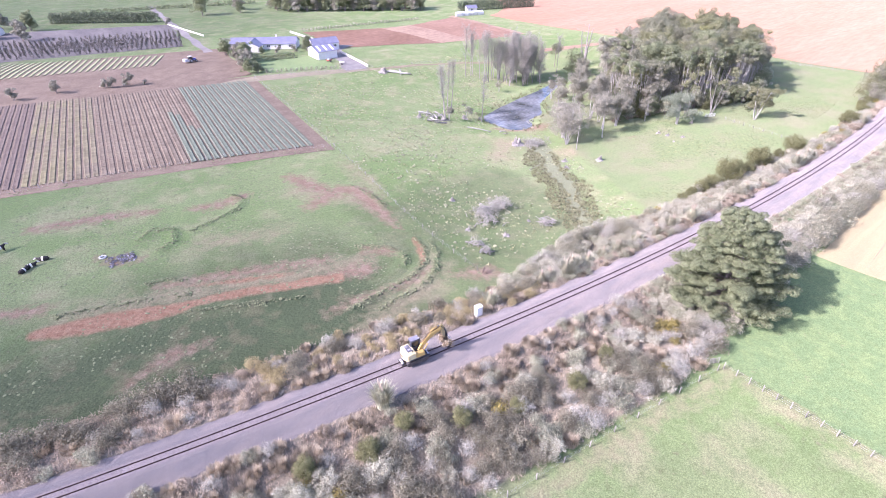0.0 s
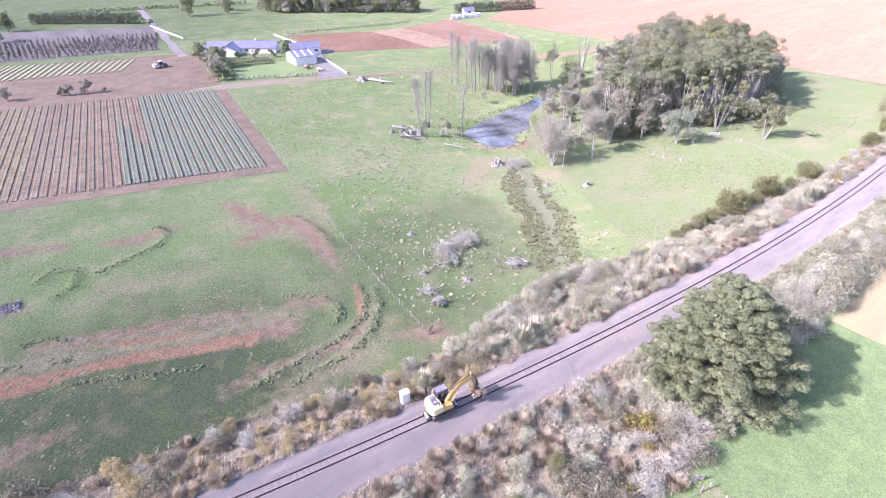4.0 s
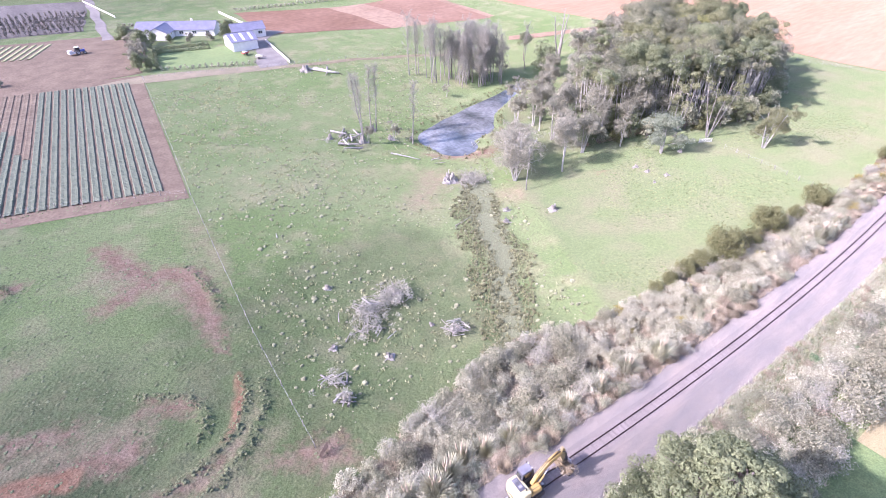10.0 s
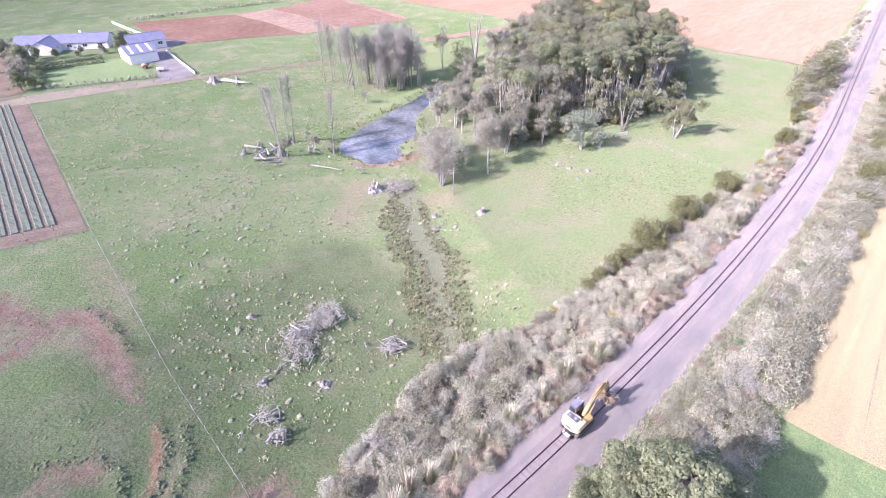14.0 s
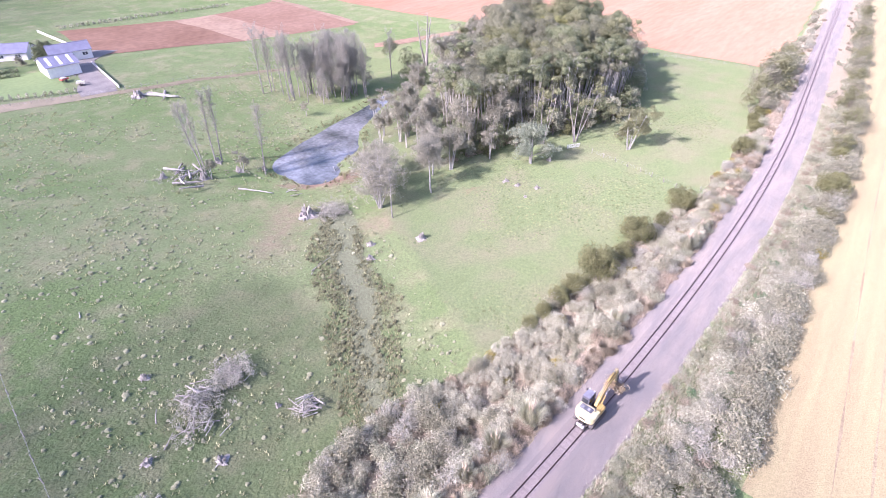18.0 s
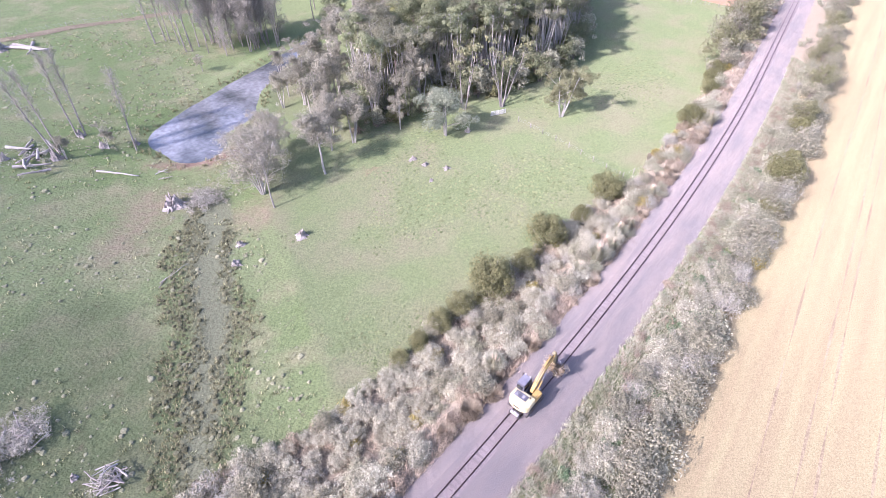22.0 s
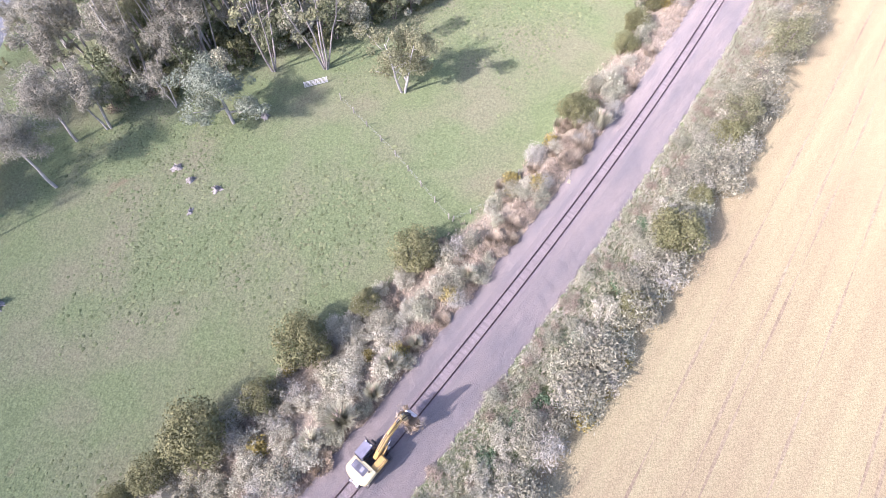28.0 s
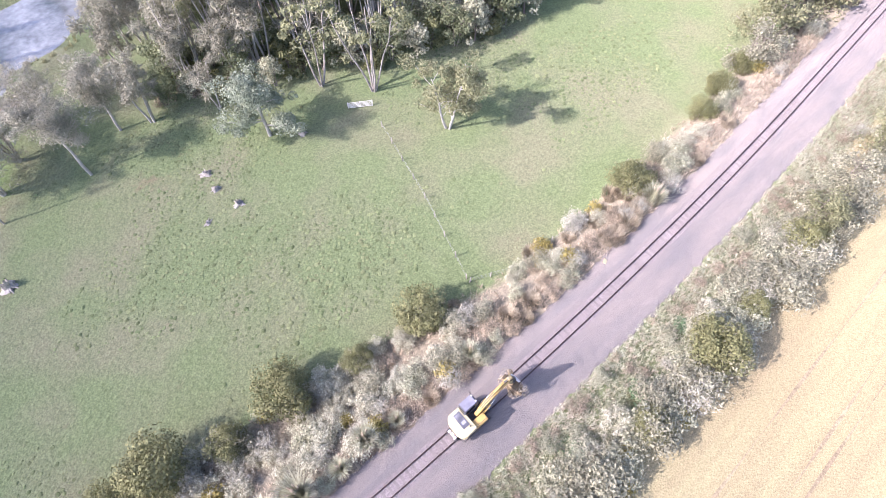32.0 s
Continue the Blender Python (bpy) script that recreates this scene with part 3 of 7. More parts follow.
L_PAMPAS = foliage("grey_green_pampas_blades", (0.44, 0.44, 0.31), (0.60, 0.58, 0.44), island=0.3)
L_RUSH = foliage("dull_rushes", (0.26, 0.255, 0.138), (0.365, 0.35, 0.20), island=0.4)


L_TWIST = foliage("brownish_olive_leaves", (0.20, 0.205, 0.115), (0.275, 0.275, 0.16), island=0.2)
L_GREYOLIVE = foliage("greyish_olive_leaves", (0.235, 0.24, 0.16), (0.315, 0.315, 0.22), island=0.16, leaf=0.34)


def tubes(name, lines, material, sides=6):
    """Tapered round limbs: each a list of (x, y, z, radius)."""
    verts, faces = [], []
    for line in lines:
        n0 = len(verts)
        for i, p in enumerate(line):
            a = Vector(line[max(i - 1, 0)][:3])
            b = Vector(line[min(i + 1, len(line) - 1)][:3])
            d = (b - a).normalized()
            u = d.orthogonal().normalized()
            w = d.cross(u)
            for s in range(sides):
                t = 2 * math.pi * s / sides
                verts.append(Vector(p[:3]) + (u * math.cos(t) + w * math.sin(t)) * p[3])
        for i in range(len(line) - 1):
            for s in range(sides):
                a, b = n0 + i * sides + s, n0 + i * sides + (s + 1) % sides
                faces.append((a, b, b + sides, a + sides))
        faces.append(tuple(range(n0 + (len(line) - 1) * sides, n0 + len(line) * sides)))
    return mesh_of(name, verts, faces, material, False)


def blades(R, centres, radii, per, size, narrow=0.6, up=0.25, hollow=0.5, facing=0.9):
    """Loose diamond-shaped leaves in round clumps: per leaves round every centre, mostly near the clump's skin."""
    c = np.repeat(np.asarray(centres, float), per, 0)
    r = np.repeat(np.asarray(radii, float), per, 0)
    n = len(c)
    d = R.normal(size=(n, 3))
    d /= np.linalg.norm(d, axis=1, keepdims=True) + 1e-9
    k = (hollow + (1 - hollow) * R.rand(n, 1)) ** 0.7
    p = c + d * r * k
    nor = d * facing + R.normal(size=(n, 3)) * 0.6 + np.array((0, 0, up))
    nor /= np.linalg.norm(nor, axis=1, keepdims=True) + 1e-9
    u = np.cross(nor, R.normal(size=(n, 3)))
    u /= np.linalg.norm(u, axis=1, keepdims=True) + 1e-9
    w = np.cross(nor, u)
    s = size * (0.55 + 0.9 * R.rand(n, 1))
    return np.stack([p - u * s, p - w * s * narrow, p + u * s, p + w * s * narrow], 1)


def leaf_mesh(name, q, material):
    return fast_mesh(name, q.reshape(-1, 3), np.arange(len(q) * 4).reshape(-1, 4), material)


def bent(R, base, top, r0, r1, bend=0.06, k=6):
    base, top = np.array(base, float), np.array(top, float)
    L = np.linalg.norm(top - base)
    off = np.zeros(3)
    pts = []
    for i in range(k + 1):
        t = i / k
        p = base + (top - base) * t + off
        pts.append((*p, r0 + (r1 - r0) * t))
        off = off + R.normal(size=3) * L * bend / k * (1, 1, 0.3)
    return pts


def make_tree(name, seed, h, crown_from, spread, r0, leaf_mat, bark, clumps, per, size, clump_r, label, stems=1, splay=0.1, category="tree", top_flat=0.75, limbs=14, narrow=0.6, hollow=0.5, facing=0.9):
    """A tree with one or more tapered stems, limbs that carry clumps, and loose leaves; stands at the origin."""
    R = np.random.RandomState(seed)
    root = empty(name, Matrix(), label, category)
    wood, limb_lines, ends = [], [], []
    for s in range(stems):
        a = 2 * math.pi * (s + R.rand() * 0.6) / stems
        off = splay * h * (0.5 + R.rand()) if stems > 1 else splay * h * 0.4 * R.rand()
        top = (math.cos(a) * off, math.sin(a) * off, h * (0.84 + 0.12 * R.rand()))
        line = bent(R, (math.cos(a) * r0 * 1.2 * (stems > 1), math.sin(a) * r0 * 1.2 * (stems > 1), -0.3), top, r0, r0 * 0.25)
        wood.append(line)
        for j in range(limbs // stems):
            t = crown_from + (1 - crown_from) * (j + R.rand()) / (limbs // stems) * 0.95
            k = min(int(t * 6), 5)
            f = t * 6 - k
            p = np.array(line[k][:3]) * (1 - f) + np.array(line[k + 1][:3]) * f
            b = R.rand() * 2 * math.pi
            reach = spread * (0.45 + 0.6 * R.rand()) * (1.0 - 0.55 * max(0, (t - crown_from) / (1 - crown_from)) ** 1.5)
            e = p + np.array((math.cos(b) * reach, math.sin(b) * reach, reach * (0.25 + 0.5 * R.rand())))
            e[2] = min(e[2], h)
            limb_lines.append(bent(R, p, e, r0 * 0.35 * (1.1 - 0.6 * t), 0.03, 0.18, 4))
            ends.append(e)
            ends.append(p + (e - p) * 0.6 + (0, 0, 0.3))
        ends.append(np.array(top) + (0, 0, h * 0.03))
    for line in wood:
        part("trunk", tubes("trunk", [line], bark), root)
    tagged(part("branching", tubes("branching", limb_lines, bark, 5), root), kind="stuff")
    ends = np.array(ends)
    pick = ends[R.randint(0, len(ends), clumps)] + R.normal(size=(clumps, 3)) * clump_r * 0.55
    rad = clump_r * (0.6 + 0.7 * R.rand(clumps, 1)) * np.array((1.0, 1.0, top_flat))
    part("crown", leaf_mesh("crown", blades(R, pick, rad, per, size, narrow, 0.25, hollow, facing), leaf_mat), root)
    return root


def bare_tree(name, seed, h, r0, label, twigs=120, crown_from=0.35, spread=1.1, lean=(0, 0), leafy=0):
    """A slender bare tree: thin pale trunk, rising limbs, and sprays of fine upright twigs."""
    R = np.random.RandomState(seed)
    root = empty(name, Matrix(), label, "tree")
    line = bent(R, (0, 0, -0.3), (lean[0], lean[1], h * 0.97), r0, 0.05, 0.03)
    part("trunk", tubes("trunk", [line], M_BARK_GREY), root)
    lines, q = [], []
    for j in range(twigs):
        t = crown_from + (1 - crown_from) * R.rand() ** 0.8 * 0.97
        k = min(int(t * 6), 5)
        f = t * 6 - k
        p = np.array(line[k][:3]) * (1 - f) + np.array(line[k + 1][:3]) * f
        b, s = R.rand() * 6.283, spread * (0.4 + 1.1 * R.rand() ** 1.5) * (1.25 - 0.7 * t)
        e = p + np.array((math.cos(b) * s, math.sin(b) * s, s * (1.1 + R.rand())))
        lines.append([(*p, 0.035), (*(p * 0.45 + e * 0.55 + R.normal(size=3) * 0.12), 0.025), (*e, 0.012)])
        q.append(e)
    tagged(part("branching", tubes("branching", lines, M_TWIG_DARK, 4), root), kind="stuff")
    q = np.array(q)
    sprays = blades(R, q, np.full((len(q), 3), 0.6) * (1, 1, 1.4), 16 + leafy, 0.26, 0.075, 0.0, 0.05, 0.3)
    part("twig_crown", leaf_mesh("twig_crown", sprays, M_TWIG_DARK), root)
    return root


def at(x, y, turn=0.0, size=1.0, sink=0.0):
    return pose(x, y, H(x, y) - sink, 0, 0, turn) @ Matrix.Diagonal((size, size, size, 1))


def plant(kind, x, y, turn=0.0, size=1.0, label="", group=""):
    """A copy of a thing standing on the ground at a place."""
    ob = copy_thing(kind, pose(x, y, H(x, y), 0, 0, turn))
    ob.scale = (size, size, size)
    return tagged(ob, label, group=group)


def place(kind, x, y, turn=0.0, size=1.0, label="", group=""):
    """The first of a kind, put at its own place."""
    kind.matrix_world = pose(x, y, H(x, y), 0, 0, turn)
    kind.scale = (size, size, size)
    return tagged(kind, label, group=group)


class Kinds:
    """Gives out the built variants first, then copies of them."""

    def __init__(self, made):
        self.made, self.used = made, set()

    def put(self, i, x, y, turn, size, label="", group=""):
        i = i % len(self.made)
        if i in self.used:
            return plant(self.made[i], x, y, turn, size, label, group)
        self.used.add(i)
        return place(self.made[i], x, y, turn, size, label, group)


# ---- the grove by the pond ----
R0 = np.random.RandomState(11)
GROVE = ((164, 99), (184, 86), (205, 75), (225, 77), (247, 92), (256, 108), (246, 128), (222, 138), (200, 130), (183, 117))


def within(x, y, ring):
    hit = False
    for (ax, ay), (bx, by) in zip(ring, ring[1:] + ring[:1]):
        if (ay > y) != (by > y) and x < (bx - ax) * (y - ay) / (by - ay) + ax:
            hit = not hit
    return hit


grove = Kinds([
    make_tree("native_tree", 1, 19, 0.72, 3.9, 0.22, L_TOTARA, M_BARK_PALE, 44, 420, 0.12, 1.55, "tall native tree with a dull green crown and pale trunks", 3, 0.09, limbs=24, hollow=0.8, facing=2.4),
    make_tree("native_tree", 2, 17.5, 0.7, 3.9, 0.22, L_TOTARA, M_BARK_PALE, 42, 420, 0.12, 1.5, "tall native tree with a dull green crown and two pale trunks", 2, 0.1, limbs=22, hollow=0.8, facing=2.4),
    make_tree("native_tree", 3, 16.5, 0.68, 3.6, 0.2, L_OLIVE, M_BARK_PALE, 38, 420, 0.12, 1.45, "native tree with an olive-yellow crown", 3, 0.12, limbs=21, hollow=0.8, facing=2.4),
    make_tree("native_tree", 4, 18, 0.55, 4.4, 0.34, L_DARK, M_BARK, 44, 420, 0.12, 1.6, "tall dark green native tree", 1, hollow=0.8, facing=2.4),
    make_tree("native_tree", 5, 20, 0.74, 3.6, 0.2, L_GREYOLIVE, M_BARK_PALE, 38, 420, 0.12, 1.45, "tall native tree with bare pale stems below its crown", 4, 0.14, limbs=24, hollow=0.8, facing=2.4),
])
slender = Kinds([make_tree("slender_tree", 11 + i, 15.5 + 1.5 * i, 0.84, 1.7, 0.14, (L_TOTARA, L_GREYOLIVE, L_DARK)[i], M_BARK_PALE, 15, 300, 0.11, 1.0, "slender tree with bare pale stems and a small high crown", 4 + i % 2, 0.13, limbs=20, hollow=0.75, facing=2.0) for i in range(3)])
kanukas = Kinds([
    make_tree("kanuka_tree", 21, 12, 0.55, 3.2, 0.22, L_KANUKA_DULL, M_BARK_PALE, 66, 84, 0.26, 1.1, "grey-brown kanuka tree with several pale stems", 3, 0.16, narrow=0.2, hollow=0.2),
    make_tree("kanuka_tree", 22, 14, 0.58, 3.0, 0.24, L_KANUKA_DULL, M_BARK_PALE, 62, 84, 0.26, 1.1, "grey-brown kanuka tree with thin leaves", 2, 0.12, narrow=0.2, hollow=0.2),
    make_tree("kanuka_tree", 23, 11, 0.35, 3.2, 0.2, L_KANUKA_DULL, M_BARK_PALE, 50, 84, 0.26, 1.0, "sparse grey-brown kanuka tree", 2, 0.14, narrow=0.2, hollow=0.2),
])
under = Kinds([
    make_tree("understory_tree", 31, 6.5, 0.15, 2.4, 0.14, L_DARK, M_BARK, 36, 60, 0.19, 1.0, "dark green broadleaf sapling under the grove", 2, 0.1),
    make_tree("understory_tree", 32, 5.5, 0.12, 2.3, 0.12, L_GREY, M_BARK, 34, 60, 0.19, 1.0, "grey-green broadleaf sapling at the grove's edge", 2, 0.1),
    make_tree("understory_tree", 33, 4.2, 0.1, 1.9, 0.1, L_SPRUCE, M_BARK, 28, 60, 0.18, 0.9, "bright yellow-green shrub at the grove's edge", 3, 0.12),
])
spots = []
for _ in range(4000):
    x, y = 160 + 98 * R0.rand(), 72 + 68 * R0.rand()
    if within(x, y, GROVE) and all((x - a) ** 2 + (y - b) ** 2 > 20 for a, b in spots):
        spots.append((x, y))
for i, (x, y) in enumerate(spots):
    near_pond = (y - 95) - 0.55 * (x - 170) > 5
    edge = to_line(x, y, GROVE + GROVE[:1]) < 5
    if R0.rand() < (0.4 if near_pond else 0.06):
        kanukas.put(i, x, y, R0.rand() * 360, 1.15 + 0.4 * R0.rand(), group="trees of the grove")
    elif to_line(x, y, GROVE[:4]) < 7 or near_pond:
        slender.put(i, x, y, R0.rand() * 360, 0.95 + 0.2 * R0.rand(), group="trees of the grove")
    else:
        k = R0.choice(5, p=(0.25, 0.21, 0.16, 0.16, 0.22))
        grove.put(int(k), x, y, R0.rand() * 360, (0.78 if edge else 0.84) + 0.34 * R0.rand(), group="trees of the grove")
n = 0
while n < 120:
    x, y = 160 + 98 * R0.rand(), 72 + 68 * R0.rand()
    if within(x, y, GROVE) and to_line(x, y, GROVE + GROVE[:1]) < 6:
        under.put(n, x, y, R0.rand() * 360, 0.7 + 0.5 * R0.rand(), group="saplings at the grove's edge")
        n += 1

for i, (x, y, s) in enumerate(((161, 97, 0.9), (165, 95, 0.7), (168, 92, 0.9), (172, 91, 1.0), (175, 87.5, 0.8), (178, 88, 1.0), (182, 85, 0.9), (186, 83, 1.05), (188, 79.5, 0.8), (191, 79.5, 1.0), (194, 77, 0.9), (197, 77.5, 1.1),
                               (200, 75, 0.9), (203, 74, 1.0), (206, 73, 0.8), (209, 73.5, 1.0), (213, 73, 1.0), (217, 74.5, 0.9), (222, 75.5, 1.0), (228, 77, 1.1), (234, 80.5, 1.0), (240, 85, 1.1), (246, 90, 1.0), (166, 106, 0.9))):
    under.put(i, x, y, i * 67, s, group="saplings at the grove's edge")

for i, (x, y, s) in enumerate(((158.0, 95.5, 0.9), (165.4, 96.0, 0.9), (166.5, 89.8, 0.75), (172.0, 92.0, 0.9), (171.0, 113.0, 1.0))):
    kanukas.put(i, x, y, i * 83, s, group="kanuka trees between grove and pond")
for i in range(34):
    t = 3.0 * R0.rand()
    k = int(t)
    x, y = (GROVE[k][j] + (GROVE[k + 1][j] - GROVE[k][j]) * (t - k) for j in (0, 1))
    slender.put(i, x + 1 + 3 * R0.rand(), y + 1 + 4 * R0.rand(), R0.rand() * 360, 0.8 + 0.3 * R0.rand(), group="trees of the grove")

for i, (x, y, s) in enumerate(((159.8, 107.2, 1.0), (164.5, 106.8, 1.1), (158.5, 102.5, 0.8), (169.0, 119.5, 0.9), (175.5, 124.5, 1.0), (181.0, 127.5, 0.85), (187.0, 133.0, 0.9), (163.0, 114.5, 0.65), (172.5, 130.5, 0.55), (195.0, 138.5, 0.9), (165.3, 119.0, 0.95), (166.6, 126.5, 0.8), (161.5, 122.5, 0.7), (171.0, 134.5, 0.6), (178.5, 136.8, 0.7),
                               (168.0, 99.0, 1.1), (175.0, 92.5, 1.1), (181.5, 88.5, 1.15))):
    kanukas.put(i, x, y, i * 131, s, group="kanuka trees between grove and pond")

# trees that stand out before the grove
kan = make_tree("spreading_kanuka", 41, 11.5, 0.22, 5.2, 0.15, L_KANUKA, M_BARK_PALE, 210, 60, 0.24, 1.1, "spreading grey-pink kanuka clump leaning out beside the pond", 7, 0.3, narrow=0.12, hollow=0.1, limbs=84)
place(kan, 136.2, 98.8, 40, 1.15)
plant(kan, 140.0, 103.5, 200, 1.0, "grey-pink kanuka clump beside the pond")
plant(kan, 146.5, 108.0, 160, 0.85, "smaller grey-pink kanuka clump beside the pond")
place(make_tree("kanuka_tree", 42, 13.5, 0.5, 3.8, 0.26, L_KANUKA, M_BARK_PALE, 150, 84, 0.2, 1.15, "kanuka tree with one pale leaning trunk", 1, 0.2, narrow=0.18, hollow=0.2, limbs=26), 147, 92.8)
place(make_tree("kanuka_tree", 43, 12.5, 0.5, 3.6, 0.24, L_KANUKA, M_BARK_PALE, 130, 84, 0.2, 1.15, "kanuka tree with a bare lower trunk", 1, 0.2, narrow=0.18, hollow=0.2, limbs=20), 153.7, 97.8)
place(bare_tree("dead_pole_tree", 44, 11.5, 0.17, "thin bare pale trunk with few twigs", 14, 0.8, 0.5), 134.6, 93.6)
place(make_tree("broadleaf_tree", 45, 9.5, 0.2, 5.0, 0.26, foliage("blue_green_leaves", (0.20, 0.232, 0.165), (0.285, 0.315, 0.235)), M_BARK_PALE, 130, 150, 0.12, 1.15, "broad grey-green tree with a short pale trunk", 2, 0.12), 169.3, 79.6)
place(make_tree("gum_tree", 46, 17, 0.55, 3.0, 0.17, L_TOTARA, M_DEAD, 28, 60, 0.18, 0.9, "white-stemmed tree with forked bare limbs beside the gate", 5, 0.17, limbs=20), 184.8, 76.0)
place(make_tree("gum_tree", 47, 16, 0.6, 3.0, 0.17, L_TOTARA, M_DEAD, 24, 46, 0.22, 0.9, "white-stemmed tree with few leaves", 3, 0.15, limbs=18), 180.0, 82.5)
place(make_tree("twisted_tree", 48, 10.5, 0.18, 4.8, 0.2, L_TWIST, M_BARK_PALE, 110, 110, 0.13, 0.95, "twisted pale-limbed tree with brownish olive leaves", 3, 0.22, limbs=24), 187.8, 63.0)
dead = make_tree("dead_tree", 49, 19, 0.35, 5.0, 0.5, M_TWIG, M_DEAD, 10, 8, 0.12, 0.9, "tall white dead tree with bare forked limbs", 3, 0.24, limbs=18)
place(dead, 222.0, 157.0)

# bare trees north of the pond
bares = Kinds([bare_tree("bare_tree", 60 + i, 15.5 + i, 0.17, "slender leafless grey tree by the pond", 80, 0.36, 1.9, (0.8 * i - 1, 0.6)) for i in range(3)])
for i in range(34):
    a, b = R0.rand(), R0.rand()
    x, y = 158 + 27 * a + 4 * b, 176 - 16 * a - 12 * b + 4 * R0.rand()
    bares.put(i, x, y, R0.rand() * 360, 0.85 + 0.4 * R0.rand(), group="bare trees north of the pond")

twiggy = Kinds([make_tree("twiggy_tree", 65 + i, 15.5, 0.25, 3.2, 0.17, M_TWIG_DARK, M_BARK_GREY, 84, 84, 0.27, 1.2, "grey leafless tree with dense fine twigs by the pond", 2, 0.1, narrow=0.1, hollow=0.15, limbs=30) for i in range(2)])
for x, y, s in ((178, 156, 1.0), (182.5, 158.5, 1.15), (186, 161, 1.25), (176, 161.5, 1.15), (181, 165, 1.3), (171.5, 158, 0.75), (188, 156, 0.9), (184, 168, 1.3), (189, 165, 1.3), (174, 167, 1.1)):
    twiggy.put(int(x), x, y, x * 37, s, group="bare trees north of the pond")
poplars = Kinds([bare_tree("bare_poplar", 70 + i, 18.5, 0.2, "tall slender bare poplar near the pond", 90, 0.4, 1.25, ((-1.5, 0.5), (0.6, 1.2), (-0.4, 0.2))[i]) for i in range(3)])
for i, (x, y, s) in enumerate(((117.0, 137.1, 1.05), (118.6, 139.6, 0.95), (123.9, 144.0, 1.0), (129.6, 131.9, 0.95), (125.4, 143.6, 1.0))):
    poplars.put(i, x, y, i * 71, s, group="bare poplars by the pond")
kanukas.put(2, 126.0, 135.6, 30, 0.5, "small ragged grey tree at the water's edge")
kanukas.put(2, 161.0, 154.0, 200, 0.42, "small ragged grey tree above the pond")
kanukas.put(0, 118.2, 136.6, 90, 0.4, "small ragged grey tree among poplars")
under.put(0, 203, 146, 10, 1.4, "dark round evergreen at the end of the pond")
under.put(0, 206, 151, 80, 1.5, "dark round evergreen at the end of the pond")
grove.put(3, 213, 167, 10, 0.6, "dark conical tree beyond the pond")
bares.put(1, 206, 160, 80, 1.0)

# the big pine beside the railway
def make_pine(seed, h, spread, label):
    """A broad dome of needle tufts carried by tiers of limbs on one trunk."""
    R = np.random.RandomState(seed)
    root = empty("pine_tree", Matrix(), label, "tree")
    line = bent(R, (0, 0, -0.3), (0.3, -0.2, h * 0.95), 0.5, 0.08, 0.03)
    part("trunk", tubes("trunk", [line], M_BARK), root)

    def girth(z):
        u = max(0.0, (z / h - 0.22) / 0.78)
        return spread * (0.9 + 0.1 * min(1.0, z / (0.22 * h))) * (1 - u ** 1.9) ** 0.72

    limbs, cen, rad = [], [], []
    for i in range(150):
        z = h * (0.04 + 0.90 * (i + R.rand()) / 150)
        a, reach = i * 2.4 + 0.5 * R.normal(), girth(z) * (0.72 + 0.33 * R.rand())
        e = np.array((math.cos(a) * reach, math.sin(a) * reach, z + 0.3))
        z0 = max(0.3, z - 0.22 * reach)
        limbs.append(bent(R, (0.3 * z0 / h, -0.2 * z0 / h, z0), e, 0.11, 0.02, 0.08, 4))
        side = np.array((-math.sin(a), math.cos(a), 0))
        for f in np.arange(1.0, 0.5, -0.95 / max(reach, 1.4)):
            for w in ((0,) if f > 0.95 else (-1, 1)):
                c = e * (f, f, 1) + side * w * (0.25 + 0.9 * (1 - f) * reach * 0.35) + R.normal(size=3) * (0.25, 0.25, 0.12)
                c[2] -= 0.18 * (1 - f) * reach
                cen.append(c)
                rad.append((0.65 + 0.4 * R.rand()) * np.array((1.0, 1.0, 0.6)))
    for i in range(26):
        a, k = R.rand() * 6.283, spread * 0.3 * math.sqrt(R.rand())
        cen.append((math.cos(a) * k, math.sin(a) * k, h * (0.98 - 0.16 * (k / (0.3 * spread)) ** 2) - 0.3 * R.rand()))
        rad.append((0.6, 0.6, 0.4))
    tagged(part("branching", tubes("branching", limbs, M_BARK, 5), root), kind="stuff")
    cen, rad = np.array(cen), np.array(rad)
    cen[:, 2] = np.maximum(cen[:, 2], 0.5)
    part("crown", leaf_mesh("crown", blades(R, cen, rad, 270, 0.115, 0.45, 0.5, 0.72, 2.6), L_PINE), root)
    return root


place(make_pine(80, 17.8, 9.4, "big spreading grey-green pine beside the railway"), 80.4, 23.6)

# ---- scrub along the railway ----
def make_shrub(name, seed, h, r, leaf_mat, clumps, per, size, label, stems=7, clump=0.42, bark=None, narrow=0.6, hollow=0.4, facing=0.9):
    R = np.random.RandomState(seed)
    a, k = R.rand(clumps) * 6.283, np.sqrt(R.rand(clumps)) * r * 0.75
    z = h * (0.25 + 0.6 * R.rand(clumps)) * (1 - 0.45 * (k / r) ** 2)
    cen = np.stack([np.cos(a) * k, np.sin(a) * k, z], 1)
    ob = empty(name, Matrix(), label, "shrub")
    q = blades(R, cen, np.full((clumps, 3), clump * r) * (0.7 + 0.6 * R.rand(clumps, 1)), per, size, narrow, 0.25, hollow, facing)
    part("foliage", leaf_mesh("foliage", q, leaf_mat), ob)
    if stems:
        lines = [bent(R, (0, 0, -0.2), cen[i], 0.05, 0.015, 0.15, 3) for i in range(min(stems, clumps))]
        tagged(part("stem_base", tubes("stem_base", lines, bark or M_TWIG, 4), ob), kind="stuff")
    return Clump(ob, q, leaf_mat)


